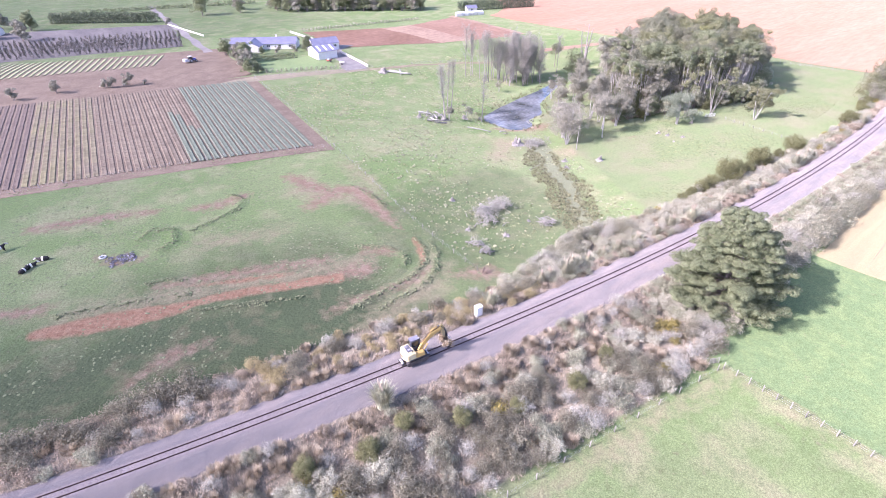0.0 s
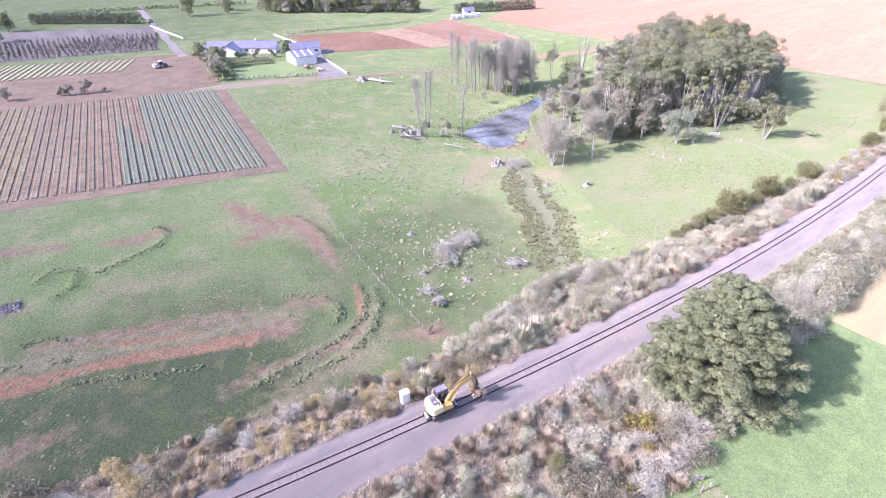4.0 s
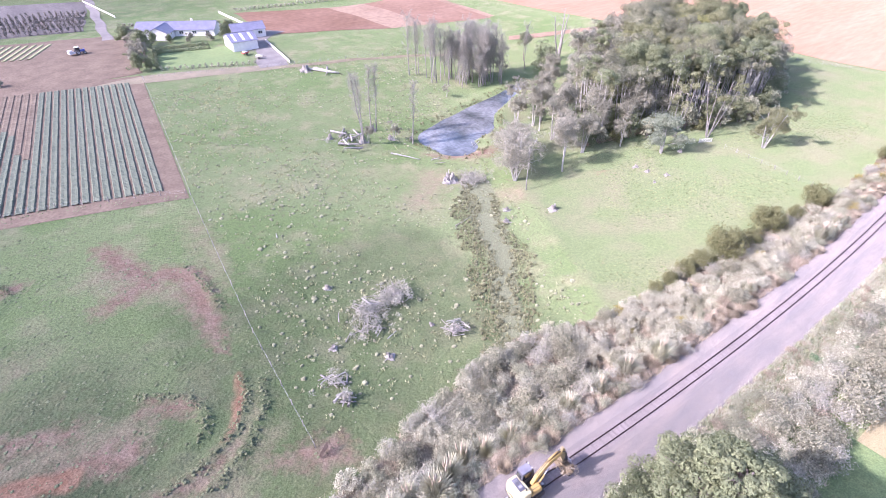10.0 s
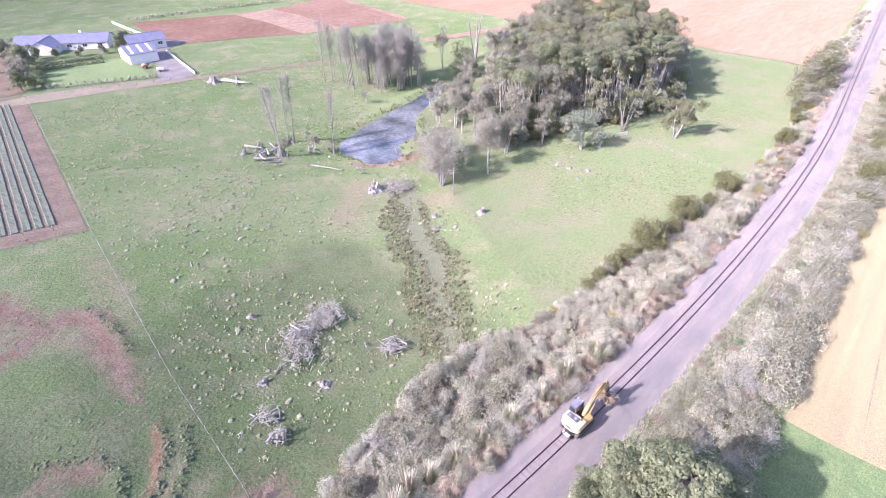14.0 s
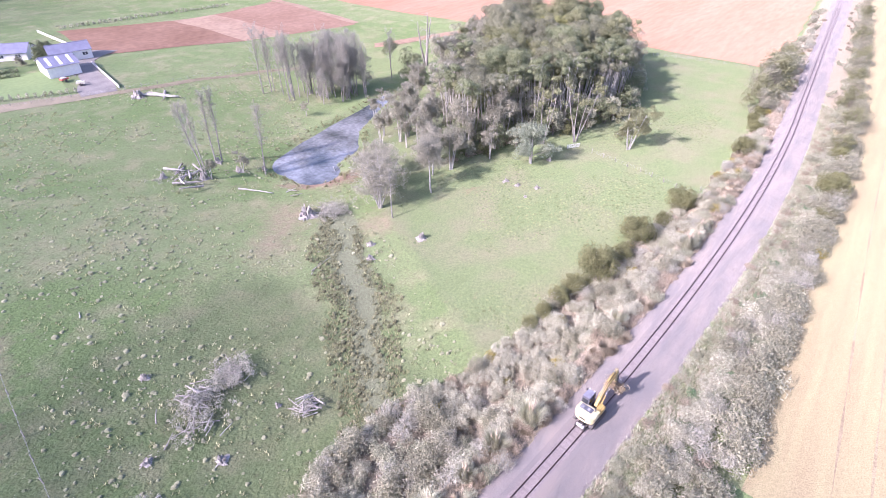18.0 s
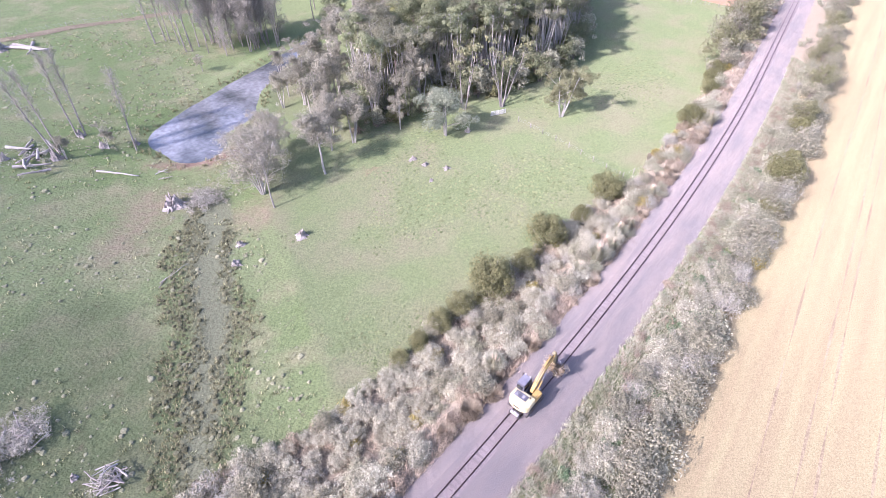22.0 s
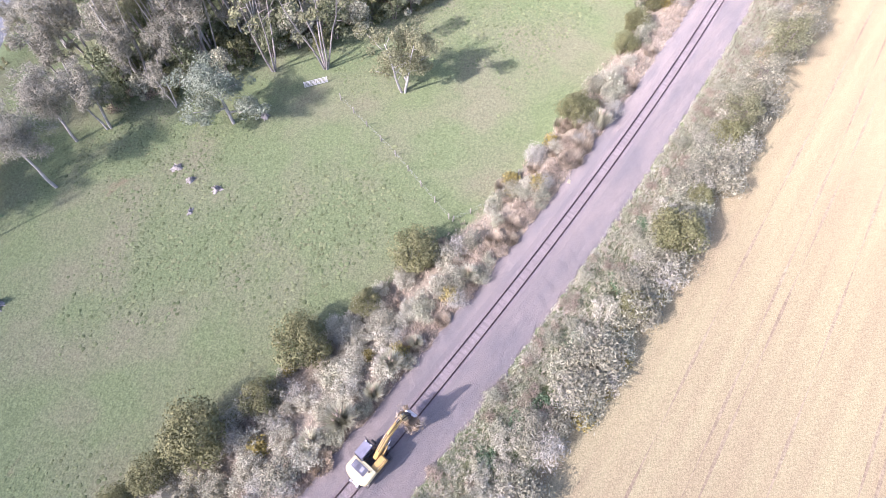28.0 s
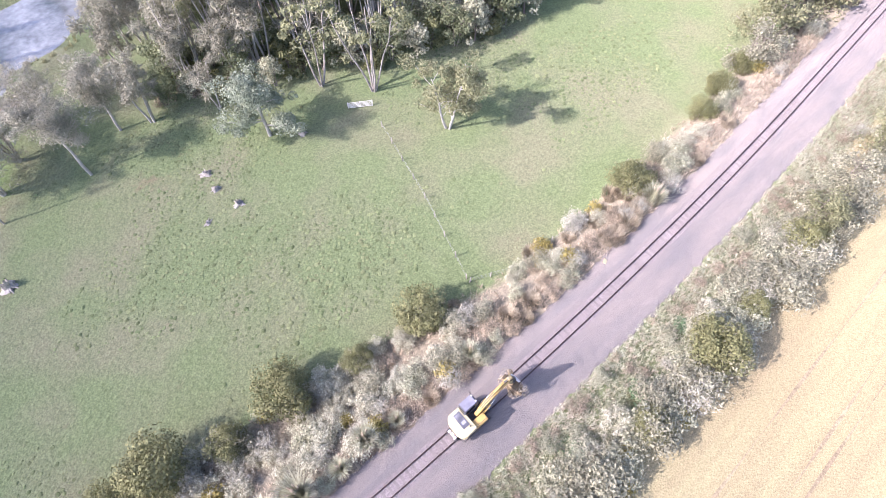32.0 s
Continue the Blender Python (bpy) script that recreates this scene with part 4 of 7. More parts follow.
class Clump:
    """A built shrub, with its leaves at hand for the joined thicket."""

    def __init__(self, ob, leaves, material):
        self.ob, self.leaves, self.material = ob, leaves, material


class Scrub:
    """Up to about three hundred shrubs of a kind as things; those past that go into one joined thicket."""

    def __init__(self, clumps, most=268):
        self.kinds, self.clumps, self.most, self.n, self.over = Kinds([c.ob for c in clumps]), clumps, most, 0, []

    def put(self, i, x, y, turn, size, label="", group=""):
        self.n += 1
        if self.n <= self.most:
            return self.kinds.put(i, x, y, turn, size, label, group)
        a = radians(turn)
        m = np.array(((math.cos(a), -math.sin(a), 0), (math.sin(a), math.cos(a), 0), (0, 0, 1))) * size
        self.over.append(self.clumps[i % len(self.clumps)].leaves @ m.T + np.array((x, y, H(x, y))))

    def finish(self, name, label):
        if self.over:
            tagged(new(name, leaf_mesh(name, np.concatenate(self.over), self.clumps[0].material)), label, "thicket", kind="stuff")


def make_pampas(seed, h, blades_n, label):
    """A tussock of long arching blades with a few pale plumes."""
    R = np.random.RandomState(seed)
    a, lean = R.rand(blades_n) * 6.283, 0.02 + 0.42 * R.rand(blades_n)
    L = h * (0.7 + 0.4 * R.rand(blades_n))
    d = np.stack([np.cos(a), np.sin(a), np.zeros(blades_n)], 1)
    s = np.stack([-np.sin(a), np.cos(a), np.zeros(blades_n)], 1) * 0.04
    q = []
    lean = np.sort(lean)
    p0 = d * 0.5 * (np.arange(blades_n)[:, None] / blades_n) ** 0.6 * (0.7 + 0.6 * R.rand(blades_n, 1))
    for t0, t1 in ((0, 0.4), (0.4, 0.75), (0.75, 1.0)):
        def spot(t):
            return p0 + d * (lean * L * t ** 2.0)[:, None] + np.array((0, 0, 1.0)) * (L * (t - 0.55 * lean * t * t))[:, None]
        w0, w1 = (1 - t0 * 0.6), (1 - t1 * 0.95)
        q.append(np.stack([spot(t0) - s * w0, spot(t0) + s * w0, spot(t1) + s * w1, spot(t1) - s * w1], 1))
    ob = new("pampas_tussock", leaf_mesh("pampas_tussock", np.concatenate(q), L_PAMPAS))
    tagged(ob, label, "tussock")
    for i in range(7):
        b, k = R.rand() * 6.283, 0.5 * R.rand()
        part("plume", tubes("plume", [[(0, 0, 0, 0.012), (math.cos(b) * k * 0.6, math.sin(b) * k * 0.6, h * 0.8, 0.012), (math.cos(b) * k, math.sin(b) * k, h * 0.95, 0.07), (math.cos(b) * k * 1.15, math.sin(b) * k * 1.15, h * 1.2, 0.02)]], L_STRAW, 5), ob, "straw-coloured flower plume")
    return ob


def make_tussock(seed, h, n, label):
    """A clump of fine dry grass stems that lean outwards."""
    R = np.random.RandomState(seed)
    a, lean, L = R.rand(n) * 6.283, 0.35 * R.rand(n) ** 0.8, h * (0.5 + 0.5 * R.rand(n))
    d = np.stack([np.cos(a), np.sin(a), np.zeros(n)], 1)
    s = np.stack([-np.sin(a), np.cos(a), np.zeros(n)], 1) * 0.024
    p0 = d * (0.95 * np.sqrt(R.rand(n, 1)))
    p0[:, 2] -= 0.05
    mid = p0 + d * (lean * L * 0.3)[:, None] + np.array((0, 0, 0.6)) * L[:, None]
    tip = p0 + d * (lean * L)[:, None] + np.array((0, 0, 1.0)) * (L * (1 - 0.3 * lean))[:, None]
    q = np.concatenate([np.stack([p0 - s * 0.6, p0 + s * 0.6, mid + s, mid - s], 1), np.stack([mid - s, mid + s, tip + s * 0.5, tip - s * 0.5], 1)])
    ob = tagged(new("grass_tussock", leaf_mesh("grass_tussock", q, L_TAN)), label, "tussock")
    return Clump(ob, q, L_TAN)


white = Scrub([make_shrub("silvery_shrub", 100 + i, 1.9, 1.5, L_WHITE, 46, 58, 0.072, "rounded shrub with pale silvery leaves", narrow=0.42, clump=0.3, hollow=0.15) for i in range(4)])
grey = Scrub([make_shrub("grey_scrub", 110 + i, 1.8, 1.5, L_GREY, 26, 50, 0.098, "tangled grey-green scrub bush", narrow=0.4) for i in range(3)])
twig = Scrub([make_shrub("leafless_bush", 120 + i, 2.1, 1.5, M_TWIG, 24, 30, 0.16, "leafless grey bush of fine twigs", 16, narrow=0.13, bark=M_DEAD) for i in range(3)])
fern = Scrub([make_shrub("dead_fern", 130 + i, 0.95, 1.2, L_FERN, 20, 56, 0.09, "clump of dead brown bracken fern", 0, narrow=0.35) for i in range(3)])
gorse = Scrub([make_shrub("gorse_bush", 140 + i, 1.5, 1.1, L_GORSE, 20, 32, 0.10, "gorse bush with yellowish tips") for i in range(2)])
brown = Scrub([make_shrub("brown_bush", 157 + i, 2.2, 1.6, L_BROWN, 30, 58, 0.095, "dull brown leafy bush on the bank", narrow=0.45) for i in range(2)])
golden = Scrub([make_shrub("golden_bush", 145 + i, 1.5, 1.3, L_GOLD, 30, 56, 0.085, "rounded golden-tan bush on the bank", narrow=0.35, clump=0.34, hollow=0.3, facing=1.2) for i in range(3)])
conic = Scrub([make_shrub("evergreen_bush", 150 + i, 3.6, 2.1, L_SPRUCE, 64, 130, 0.07, "dense yellow-green evergreen bush", 5, 0.3, hollow=0.7, facing=2.0) for i in range(3)])
dusky = Scrub([make_shrub("dusky_bush", 155 + i, 2.3, 1.6, L_DUSKY, 30, 58, 0.098, "dusky grey-brown evergreen bush", narrow=0.45) for i in range(2)])
straw = Scrub([make_tussock(165 + i, 1.05, 620, "tan tussock of tall dry grass on the bank") for i in range(3)], 290)
pampas = Kinds([make_pampas(160 + i, 2.4, 640, "grey-green pampas tussock with arching blades") for i in range(2)])



def scrub_room(x, v):
    if v > 0:
        return 3.3 < v < np.interp(x, WEST_X, WEST_V)
    return 4.9 < -v < np.interp(x, EAST_X, EAST_V)


def fill(side, x0, x1, count, chooser, spacing):
    got, tries = [], 0
    while len(got) < count and tries < count * 30:
        tries += 1
        x = x0 + (x1 - x0) * RS.rand()
        v = side * (3.4 + 23 * RS.rand())
        if not scrub_room(x, v) or any((x - a) ** 2 + (v - b) ** 2 < spacing * spacing for a, b in got[-160:]):
            continue
        got.append((x, v))
        y = float(rail_y(x)) + v
        chooser(x, y, v)


RS = np.random.RandomState(77)
COUNT = {"n": 0}


def west_mix(x, y, v):
    COUNT["n"] += 1
    i, r, edge = COUNT["n"], RS.rand(), float(np.interp(x, WEST_X, WEST_V)) - v
    size = 0.75 + 0.55 * RS.rand()
    if v < (6.0 if x < 100 else 4.7) or 168 < x < 200 and r < 0.75:
        kind = straw if r < (0.62 if x < 62 else 0.42) else fern if r < 0.75 else (grey if r < 0.88 else twig)
        size *= 1.0 if kind is straw else 0.8
        if x > 168 and v > 4.7:
            kind = (straw, white, twig, fern, straw, grey)[i % 6]
        if x < 14 and kind is straw and r > 0.2:
            kind = fern
        if 14 < x < 62 and r > 0.35:
            kind, size = golden, 0.65 + 0.3 * RS.rand()
    elif x < 14:
        kind = twig if r < 0.16 else (straw if r < 0.22 else (fern if r < 0.5 else brown))
        size *= 1.25 if kind is brown else 1.0
    elif x < 60:
        kind = golden if r < 0.48 else (straw if r < 0.66 else (twig if r < 0.82 else brown))
    elif x < 100:
        kind = white if r < 0.17 else (grey if r < 0.40 else (twig if r < 0.66 else (dusky if r < 0.90 else (straw if r < 0.95 else fern))))
        size *= 1.15 if kind in (dusky, twig) else 1.0
    else:
        kind = white if r < 0.66 else (grey if r < 0.74 else (dusky if r < 0.80 else (gorse if r < 0.86 else (fern if r < 0.94 else twig))))
        if edge < 2.2 and r < 0.3 and 120 < x < 150:
            kind, size = conic, 0.45 + 0.2 * RS.rand()
    kind.put(i, x, y, RS.rand() * 360, size, group="scrub along the railway")


def east_mix(x, y, v):
    COUNT["n"] += 1
    i, r = COUNT["n"], RS.rand()
    size = 0.8 + 0.55 * RS.rand()
    if x < 70:
        kind = white if r < 0.15 else (brown if r < 0.49 else grey if r < 0.60 else (straw if r < 0.74 else (twig if r < 0.97 else gorse)))
        if v > -10.5:
            kind, size = (straw, size * 0.9) if r < 0.4 else ((fern if r < 0.62 else (grey if r < 0.86 else twig)), size * 0.8)
    elif v > -8.0:
        if r > 0.45:
            return
        kind, size = (grey if r < 0.15 else fern), size * 0.6
    else:
        if x > 165 and r < 0.3:
            r = 0.66 + 0.5 * r
        kind = white if r < 0.52 else (twig if r < 0.64 else (grey if r < 0.78 else (dusky if r < 0.92 else (gorse if r < 0.94 else fern))))
    if x > 100 and -v > float(np.interp(x, EAST_X, EAST_V)) - 2.2:
        kind, size = ((dusky, twig, grey, dusky)[i % 4], size * 1.3)
    kind.put(i, x, y, RS.rand() * 360, size, group="scrub along the railway")


fill(1, 40, 205, 640, west_mix, 1.1)
fill(1, -30, 40, 120, west_mix, 1.5)
fill(-1, 72, 215, 520, east_mix, 1.1)
fill(-1, -10, 72, 330, east_mix, 1.3)
fill(1, 205, 380, 60, west_mix, 2.2)
fill(-1, 215, 400, 120, east_mix, 2.0)

# evergreen bushes and hedge trees that stand out along the line
for i, (x, v, s) in enumerate(((137.8, 15.6, 1.9), (150.8, 14.4, 1.65), (166.7, 12.2, 1.5), (195.8, 7.6, 1.4), (213, 8.2, 1.0), (219, 8.8, 1.1), (144, 14.0, 1.1), (158.5, 12.5, 0.9), (121, 17.8, 0.7), (124.5, 17.4, 0.8), (128.5, 17.2, 1.0), (132.5, 16.8, 1.1), (225, 9, 1.0))):
    conic.put(i, x, float(rail_y(x)) + v, i * 77, s, group="evergreen bushes along the paddock")
hedge = Kinds([make_tree("hedge_tree", 170 + i, 6.2, 0.1, 3.2, 0.14, (L_DUSKY, L_TWIST)[i % 2], M_BARK, 48, 100, 0.12, 1.1, "rounded grey-brown hedge tree beside the railway", 3, 0.12, "tree") for i in range(2)])
for i, (x, v, s) in enumerate(((226, 9, 0.8), (233, 9.5, 1.0), (240, 9.5, 1.1), (247, 9.2, 1.25), (254, 9.5, 1.2), (262, 9.5, 1.15), (270, 9.5, 1.1), (280, 9, 0.8), (292, 8.5, 0.6),
                               (208, -10.5, 0.8), (216, -10.5, 0.85), (224, -11, 0.95), (232, -11.5, 0.9), (242, -11, 0.9), (252, -11.5, 0.9), (264, -11, 0.9), (278, -11, 0.95), (292, -11, 0.9), (308, -11, 0.9), (325, -11, 0.9), (345, -11, 0.9), (370, -11, 0.9), (395, -11, 0.9))):
    hedge.put(i, x, float(rail_y(x)) + v, i * 57, s * (1.35 if v > 0 else 1.1), group="hedge trees along the railway")
conic.put(0, 185.6, 20.6, 0, 1.65, "big rounded olive bush at the stubble's edge")
conic.put(1, 204.0, 21.5, 0, 1.3)
conic.put(2, 175.0, 20.0, 0, 1.0, "green-gold rounded bush at the stubble's edge")
conic.put(1, 193.0, 20.5, 40, 0.9)
for i, (x, y, s) in enumerate(((147.2, 36.9, 1.3), (144.1, 37.9, 0.9), (123.8, 38.8, 1.0), (154.2, 36.8, 1.0), (151, 36.2, 0.8), (195.5, 35.9, 1.1), (72, 47.0, 1.3), (74.5, 46.0, 1.1), (68.5, 45.5, 1.3), (66.2, 44.8, 1.2), (64, 46.8, 1.0),
                               (61.5, 46.5, 1.0), (50, 47.6, 1.0), (78, 45.0, 1.0), (82, 44.5, 1.1), (86, 43.0, 1.0), (91, 42.0, 0.9), (96, 41.5, 1.1), (101, 40.0, 1.2), (24.4, 41.8, 1.3), (167, 36.5, 0.8), (157.5, 36.2, 0.6))):
    pampas.put(i, x, y, i * 50, s * (1.2 if x < 110 else 1.05), group="pampas tussocks by the railway")


for i in range(26):
    x, y = 160 + 50 * i / 26 + RS.rand(), 97 - 24 * i / 26 + 3 * RS.rand()
    fern.put(i, x, y, i * 40, 0.9 + 0.5 * RS.rand(), group="bracken before the grove")
for i, (x, y, s) in enumerate(((163.4, 19.4, 1.2), (169.2, 18.6, 1.1), (161.6, 18.8, 1.2), (178.0, 18.6, 0.9), (171.5, 20.2, 1.0), (165.5, 18.2, 0.8))):
    gorse.put(i, x, y, i * 61, s, "gorse bush in yellow flower at the stubble's edge")
herb = Kinds([make_shrub("green_weed", 190 + i, 0.8, 1.5, foliage("fresh_green_weed_leaves", (0.15, 0.235, 0.125), (0.23, 0.315, 0.18), island=0.4) if i == 0 else bpy.data.materials["fresh_green_weed_leaves"], 26, 40, 0.10, "low patch of fresh green weeds on the bank", 0, 0.3).ob for i in range(2)])
for i, (x, v, s) in enumerate(((112, -8.6, 0.9), (118, -7.6, 0.8), (124, -9.2, 1.1), (131, -8.0, 0.9), (133, -9.4, 1.2), (139, -7.2, 0.8), (143, -8.2, 1.1), (146, -9.2, 1.2), (153, -7.6, 0.9), (158, -8.6, 1.1), (160.5, -9.0, 0.9), (168, -7.8, 1.0), (177, -8.6, 1.1), (186, -7.6, 0.9))):
    herb.put(i, x, float(rail_y(x)) + v, i * 91, s, group="green weeds beside the ballast")
for i, (x, v, s) in enumerate(((12, -9.5, 0.8), (19, -11, 0.9), (25, -8.8, 0.7), (31, -12, 0.8), (38, -14, 0.7), (47, -15, 0.8), (55, -13, 0.7))):
    conic.put(i, x, float(rail_y(x)) + v, i * 57, s, "olive evergreen bush among the scrub", "evergreen bushes along the paddock")
for kind, label in ((white, "far thicket of pale silvery scrub"), (grey, "far thicket of grey-green scrub"), (twig, "far thicket of leafless bushes"), (fern, "more dead brown bracken on the banks"), (straw, "more tan dry grass tussocks on the banks"), (dusky, "far thicket of dusky bushes"), (golden, "more golden-tan bushes on the bank"), (brown, "more dull brown bushes on the bank"), (gorse, "far gorse thicket on the banks"), (conic, "far evergreen bushes on the banks")):
    kind.finish("scrub_thicket", label)

# ---- loose grass that nobody could count ----
def tufts(name, X, Y, h, per, material, label, width=0.05, seed=3, spread=0.2):
    R = np.random.RandomState(seed)
    n = len(X)
    base = np.repeat(np.stack([X, Y, height(X, Y) - 0.03], 1), per, 0)
    hh = np.repeat(np.broadcast_to(h, (n,)), per) * (0.6 + 0.7 * R.rand(n * per))
    base = base + np.stack([R.normal(size=n * per) * spread * 0.5, R.normal(size=n * per) * spread * 0.5, np.zeros(n * per)], 1)
    a, l = R.rand(n * per) * 6.283, 0.2 + 0.7 * R.rand(n * per)
    d = np.stack([np.cos(a) * l * hh, np.sin(a) * l * hh, hh], 1)
    s = np.stack([-np.sin(a), np.cos(a), np.zeros(n * per)], 1) * width
    q = np.stack([base - s, base + s, base + d + s * 0.3, base + d - s * 0.3], 1)
    ob = new(name, leaf_mesh(name, q, material))
    return tagged(ob, label, "grass", kind="stuff")


RG = np.random.RandomState(9)


def strewn(n, test, x0, x1, y0, y1):
    X, Y = x0 + (x1 - x0) * RG.rand(n), y0 + (y1 - y0) * RG.rand(n)
    k = test(X, Y)
    return X[k], Y[k]


def verge(X, Y):
    v = Y - rail_y(X)
    return ((v > 3.2) & (v < np.interp(X, WEST_X, WEST_V) + 0.6)) | ((v < -4.7) & (-v < np.interp(X, EAST_X, EAST_V) + 0.4))


X, Y = strewn(110000, verge, -30, 240, 8, 75)
v = Y - rail_y(X)
open_bank = (v > 0) & (v < 6.5) | (v < 0) & (v > -8.5) | (RG.rand(len(X)) < 0.22)
X, Y, v = X[open_bank], Y[open_bank], v[open_bank]
dry = (v > 0) | (X < 75) | (RG.rand(len(X)) < 0.42)
tufts("dry_grass", X[dry], Y[dry], 0.55, 11, L_STRAW, "dry straw-coloured grass on the railway banks", 0.02)
tufts("rank_grass", X[~dry], Y[~dry], 0.45, 20, L_GREEN, "rank green grass beside the ballast", 0.022)


X, Y = strewn(60000, lambda X, Y: (Y < rail_y(X) - 4.5) & (Y > rail_y(X) - 9.5 + 1.5 * np.sin(X * 0.4)), 72, 240, 8, 40)
tufts("pale_grass", X, Y, 0.4, 10, foliage("pale_green_bank_grass", (0.44, 0.46, 0.32), (0.58, 0.57, 0.44), island=0.35), "pale green grass on the bank beside the ballast", 0.022, 23)


def paddock(X, Y):
    v = Y - rail_y(X)
    return (v > 22) & (X > 66 + 0.14 * (Y - 100)) & (X < 118 + 0.5 * (Y - 70)) & (Y < 203) & (to_line(X, Y, POND) > 2) & (np.sin(X * 0.11 + 1.3 * np.sin(Y * 0.07)) * np.sin(Y * 0.09 + 1 + np.sin(X * 0.05)) + 1.6 * RG.rand(len(X)) > 0.75)


def domes(name, X, Y, r, h, material, label, seed):
    """Low uneven lumps of matted grass."""
    R = np.random.RandomState(seed)
    n, k = len(X), 7
    size = (0.45 + 1.25 * R.rand(n, 1, 1) ** 2.2) * r
    a = np.arange(k) * 2 * math.pi / k + R.rand(n, 1) * 6.283
    ring = np.stack([np.cos(a), np.sin(a), np.zeros((n, k))], 2) * size * (0.75 + 0.5 * R.rand(n, k, 1))
    rise = size * h / r * (0.7 + 0.6 * R.rand(n, 1, 1))
    base = np.stack([X, Y, height(X, Y)], 1)[:, None, :]
    low = base + ring - np.array((0, 0, 0.05))
    mid = base + ring * 0.72 + rise * np.array((0, 0, 0.8))
    top = base + rise * np.array((0, 0, 1.05)) + R.normal(size=(n, 1, 3)) * 0.03
    co = np.concatenate([low, mid, top], 1).reshape(-1, 3)
    s = np.arange(k)
    sides = np.stack([s, (s + 1) % k, (s + 1) % k + k, s + k], 1)
    caps = np.stack([s + k, (s + 1) % k + k, np.full(k, 2 * k), np.full(k, 2 * k)], 1)
    off = (np.arange(n) * (2 * k + 1))[:, None, None]
    me = bpy.data.meshes.new(name)
    quads = (sides[None] + off).reshape(-1, 4).tolist()
    tris = (caps[None, :, :3] + off).reshape(-1, 3).tolist()
    me.from_pydata(co.tolist(), [], quads + tris)
    me.materials.append(material)
    return tagged(new(name, me), label, "grass", kind="stuff")


M_TUFT = mat("matted_green_turf_lumps", (0.16, 0.185, 0.10), (0.22, 0.24, 0.14), 0.4, 0.95, 0.3, 0.05, 9.0, island=0.2, spec=0.1, grain=9.0, lumps=1.0)
M_TUSSOCK = mat("matted_pale_tussock", (0.26, 0.27, 0.165), (0.36, 0.355, 0.235), 0.4, 0.95, 0.3, 0.05, 9.0, island=0.2, spec=0.1, grain=9.0, lumps=1.0)
X, Y = strewn(1700, paddock, 60, 200, 55, 203)
domes("tussock_mounds", X, Y, 0.34, 0.16, M_TUSSOCK, "larger pale tussock mounds in the paddock", 19)
X, Y = strewn(9000, paddock, 60, 200, 55, 203)
domes("tussock_lumps", X, Y, 0.24, 0.15, M_TUSSOCK, "pale rounded grass tussocks in the paddock", 15)
X, Y = strewn(5000, paddock, 60, 200, 55, 203)
tufts("pasture_tussocks", X, Y, 0.3, 12, foliage("pale_tussock_grass", (0.31, 0.33, 0.18), (0.43, 0.43, 0.26), island=0.35), "pale tussocks of rank grass in the paddock", 0.07, 4, 0.45)


def creek_bands(X, Y):
    """Uneven drifts of rush hummocks, thickest along the middle of each row."""
    d = np.minimum(to_line(X, Y, RUSHES_WEST), to_line(X, Y, RUSHES_EAST))
    patch = np.sin(X * 0.83 + 1.7 * np.sin(Y * 0.51)) * np.sin(Y * 0.77 + 1.3 * np.sin(X * 0.43 + 1.0))
    return (d < 0.1 + 0.9 * patch) & (RG.rand(len(X)) < 0.46 + 0.4 * patch - 0.16 * (d + 1.5))


def weed_lines(X, Y):
    d = np.full(X.shape, 9.0)
    for line in SWIRLS + (((68, 131), (46, 142), (20, 149.5), (-25, 161)),):
        d = np.minimum(d, to_line(X, Y, line))
    return (d < 0.75 + 0.35 * np.sin(X * 0.9 + Y * 0.6)) & (np.sin(X * 0.5) + np.sin(Y * 0.7) > -1.5)


X, Y = strewn(60000, weed_lines, -22, 70, 58, 165)
domes("ridge_clods", X[:6000], Y[:6000], 0.16, 0.09, mat("dark_weedy_clods", (0.165, 0.185, 0.10), (0.225, 0.237, 0.135), 0.5, 0.95, 0.3, 0.05, 9.0, island=0.25, spec=0.1, grain=9.0, lumps=1.0), "dark weedy clods along the earth ridges", 16)
tufts("ridge_weeds", X[6000:7200], Y[6000:7200], 0.13, 7, foliage("dark_weed_leaves", (0.19, 0.22, 0.115), (0.27, 0.29, 0.165), island=0.4), "dark green weeds along the earth ridges", 0.045, 12, 0.4)
X, Y = strewn(60000, creek_bands, 86, 130, 52, 110)
keep = []
for i in range(min(len(X), 6000)):
    if all((X[i] - X[j]) ** 2 + (Y[i] - Y[j]) ** 2 > 0.4 for j in keep):
        keep.append(i)
X, Y = X[keep], Y[keep]
domes("rush_hummocks", X, Y, 0.28, 0.22, mat("dark_rush_hummocks", (0.125, 0.13, 0.075), (0.19, 0.185, 0.11), 0.8, 0.95, 0.3, 0.05, 9.0, island=0.3, spec=0.1, grain=9.0, lumps=1.0), "dark matted hummocks of rushes along the creek", 26)
tufts("rushes", X, Y, 0.42, 22, L_RUSH, "dull green-brown rushes along the creek", 0.03, 6, 0.5)
X, Y = strewn(9000, lambda X, Y: np.abs(to_line(X, Y, POND) - 1.6) < 1.4, 122, 200, 112, 160)
tufts("pond_rushes", X[::6], Y[::6], 0.6, 14, L_RUSH, "low rushes round the pond", 0.05, 7, 0.35)
X, Y = strewn(6500, lambda X, Y: (Y > rail_y(X) + 16) & (Y < 150) & (X < 64) & (np.sin(X * 0.2) + np.cos(Y * 0.23) > -0.4), -20, 66, 60, 150)
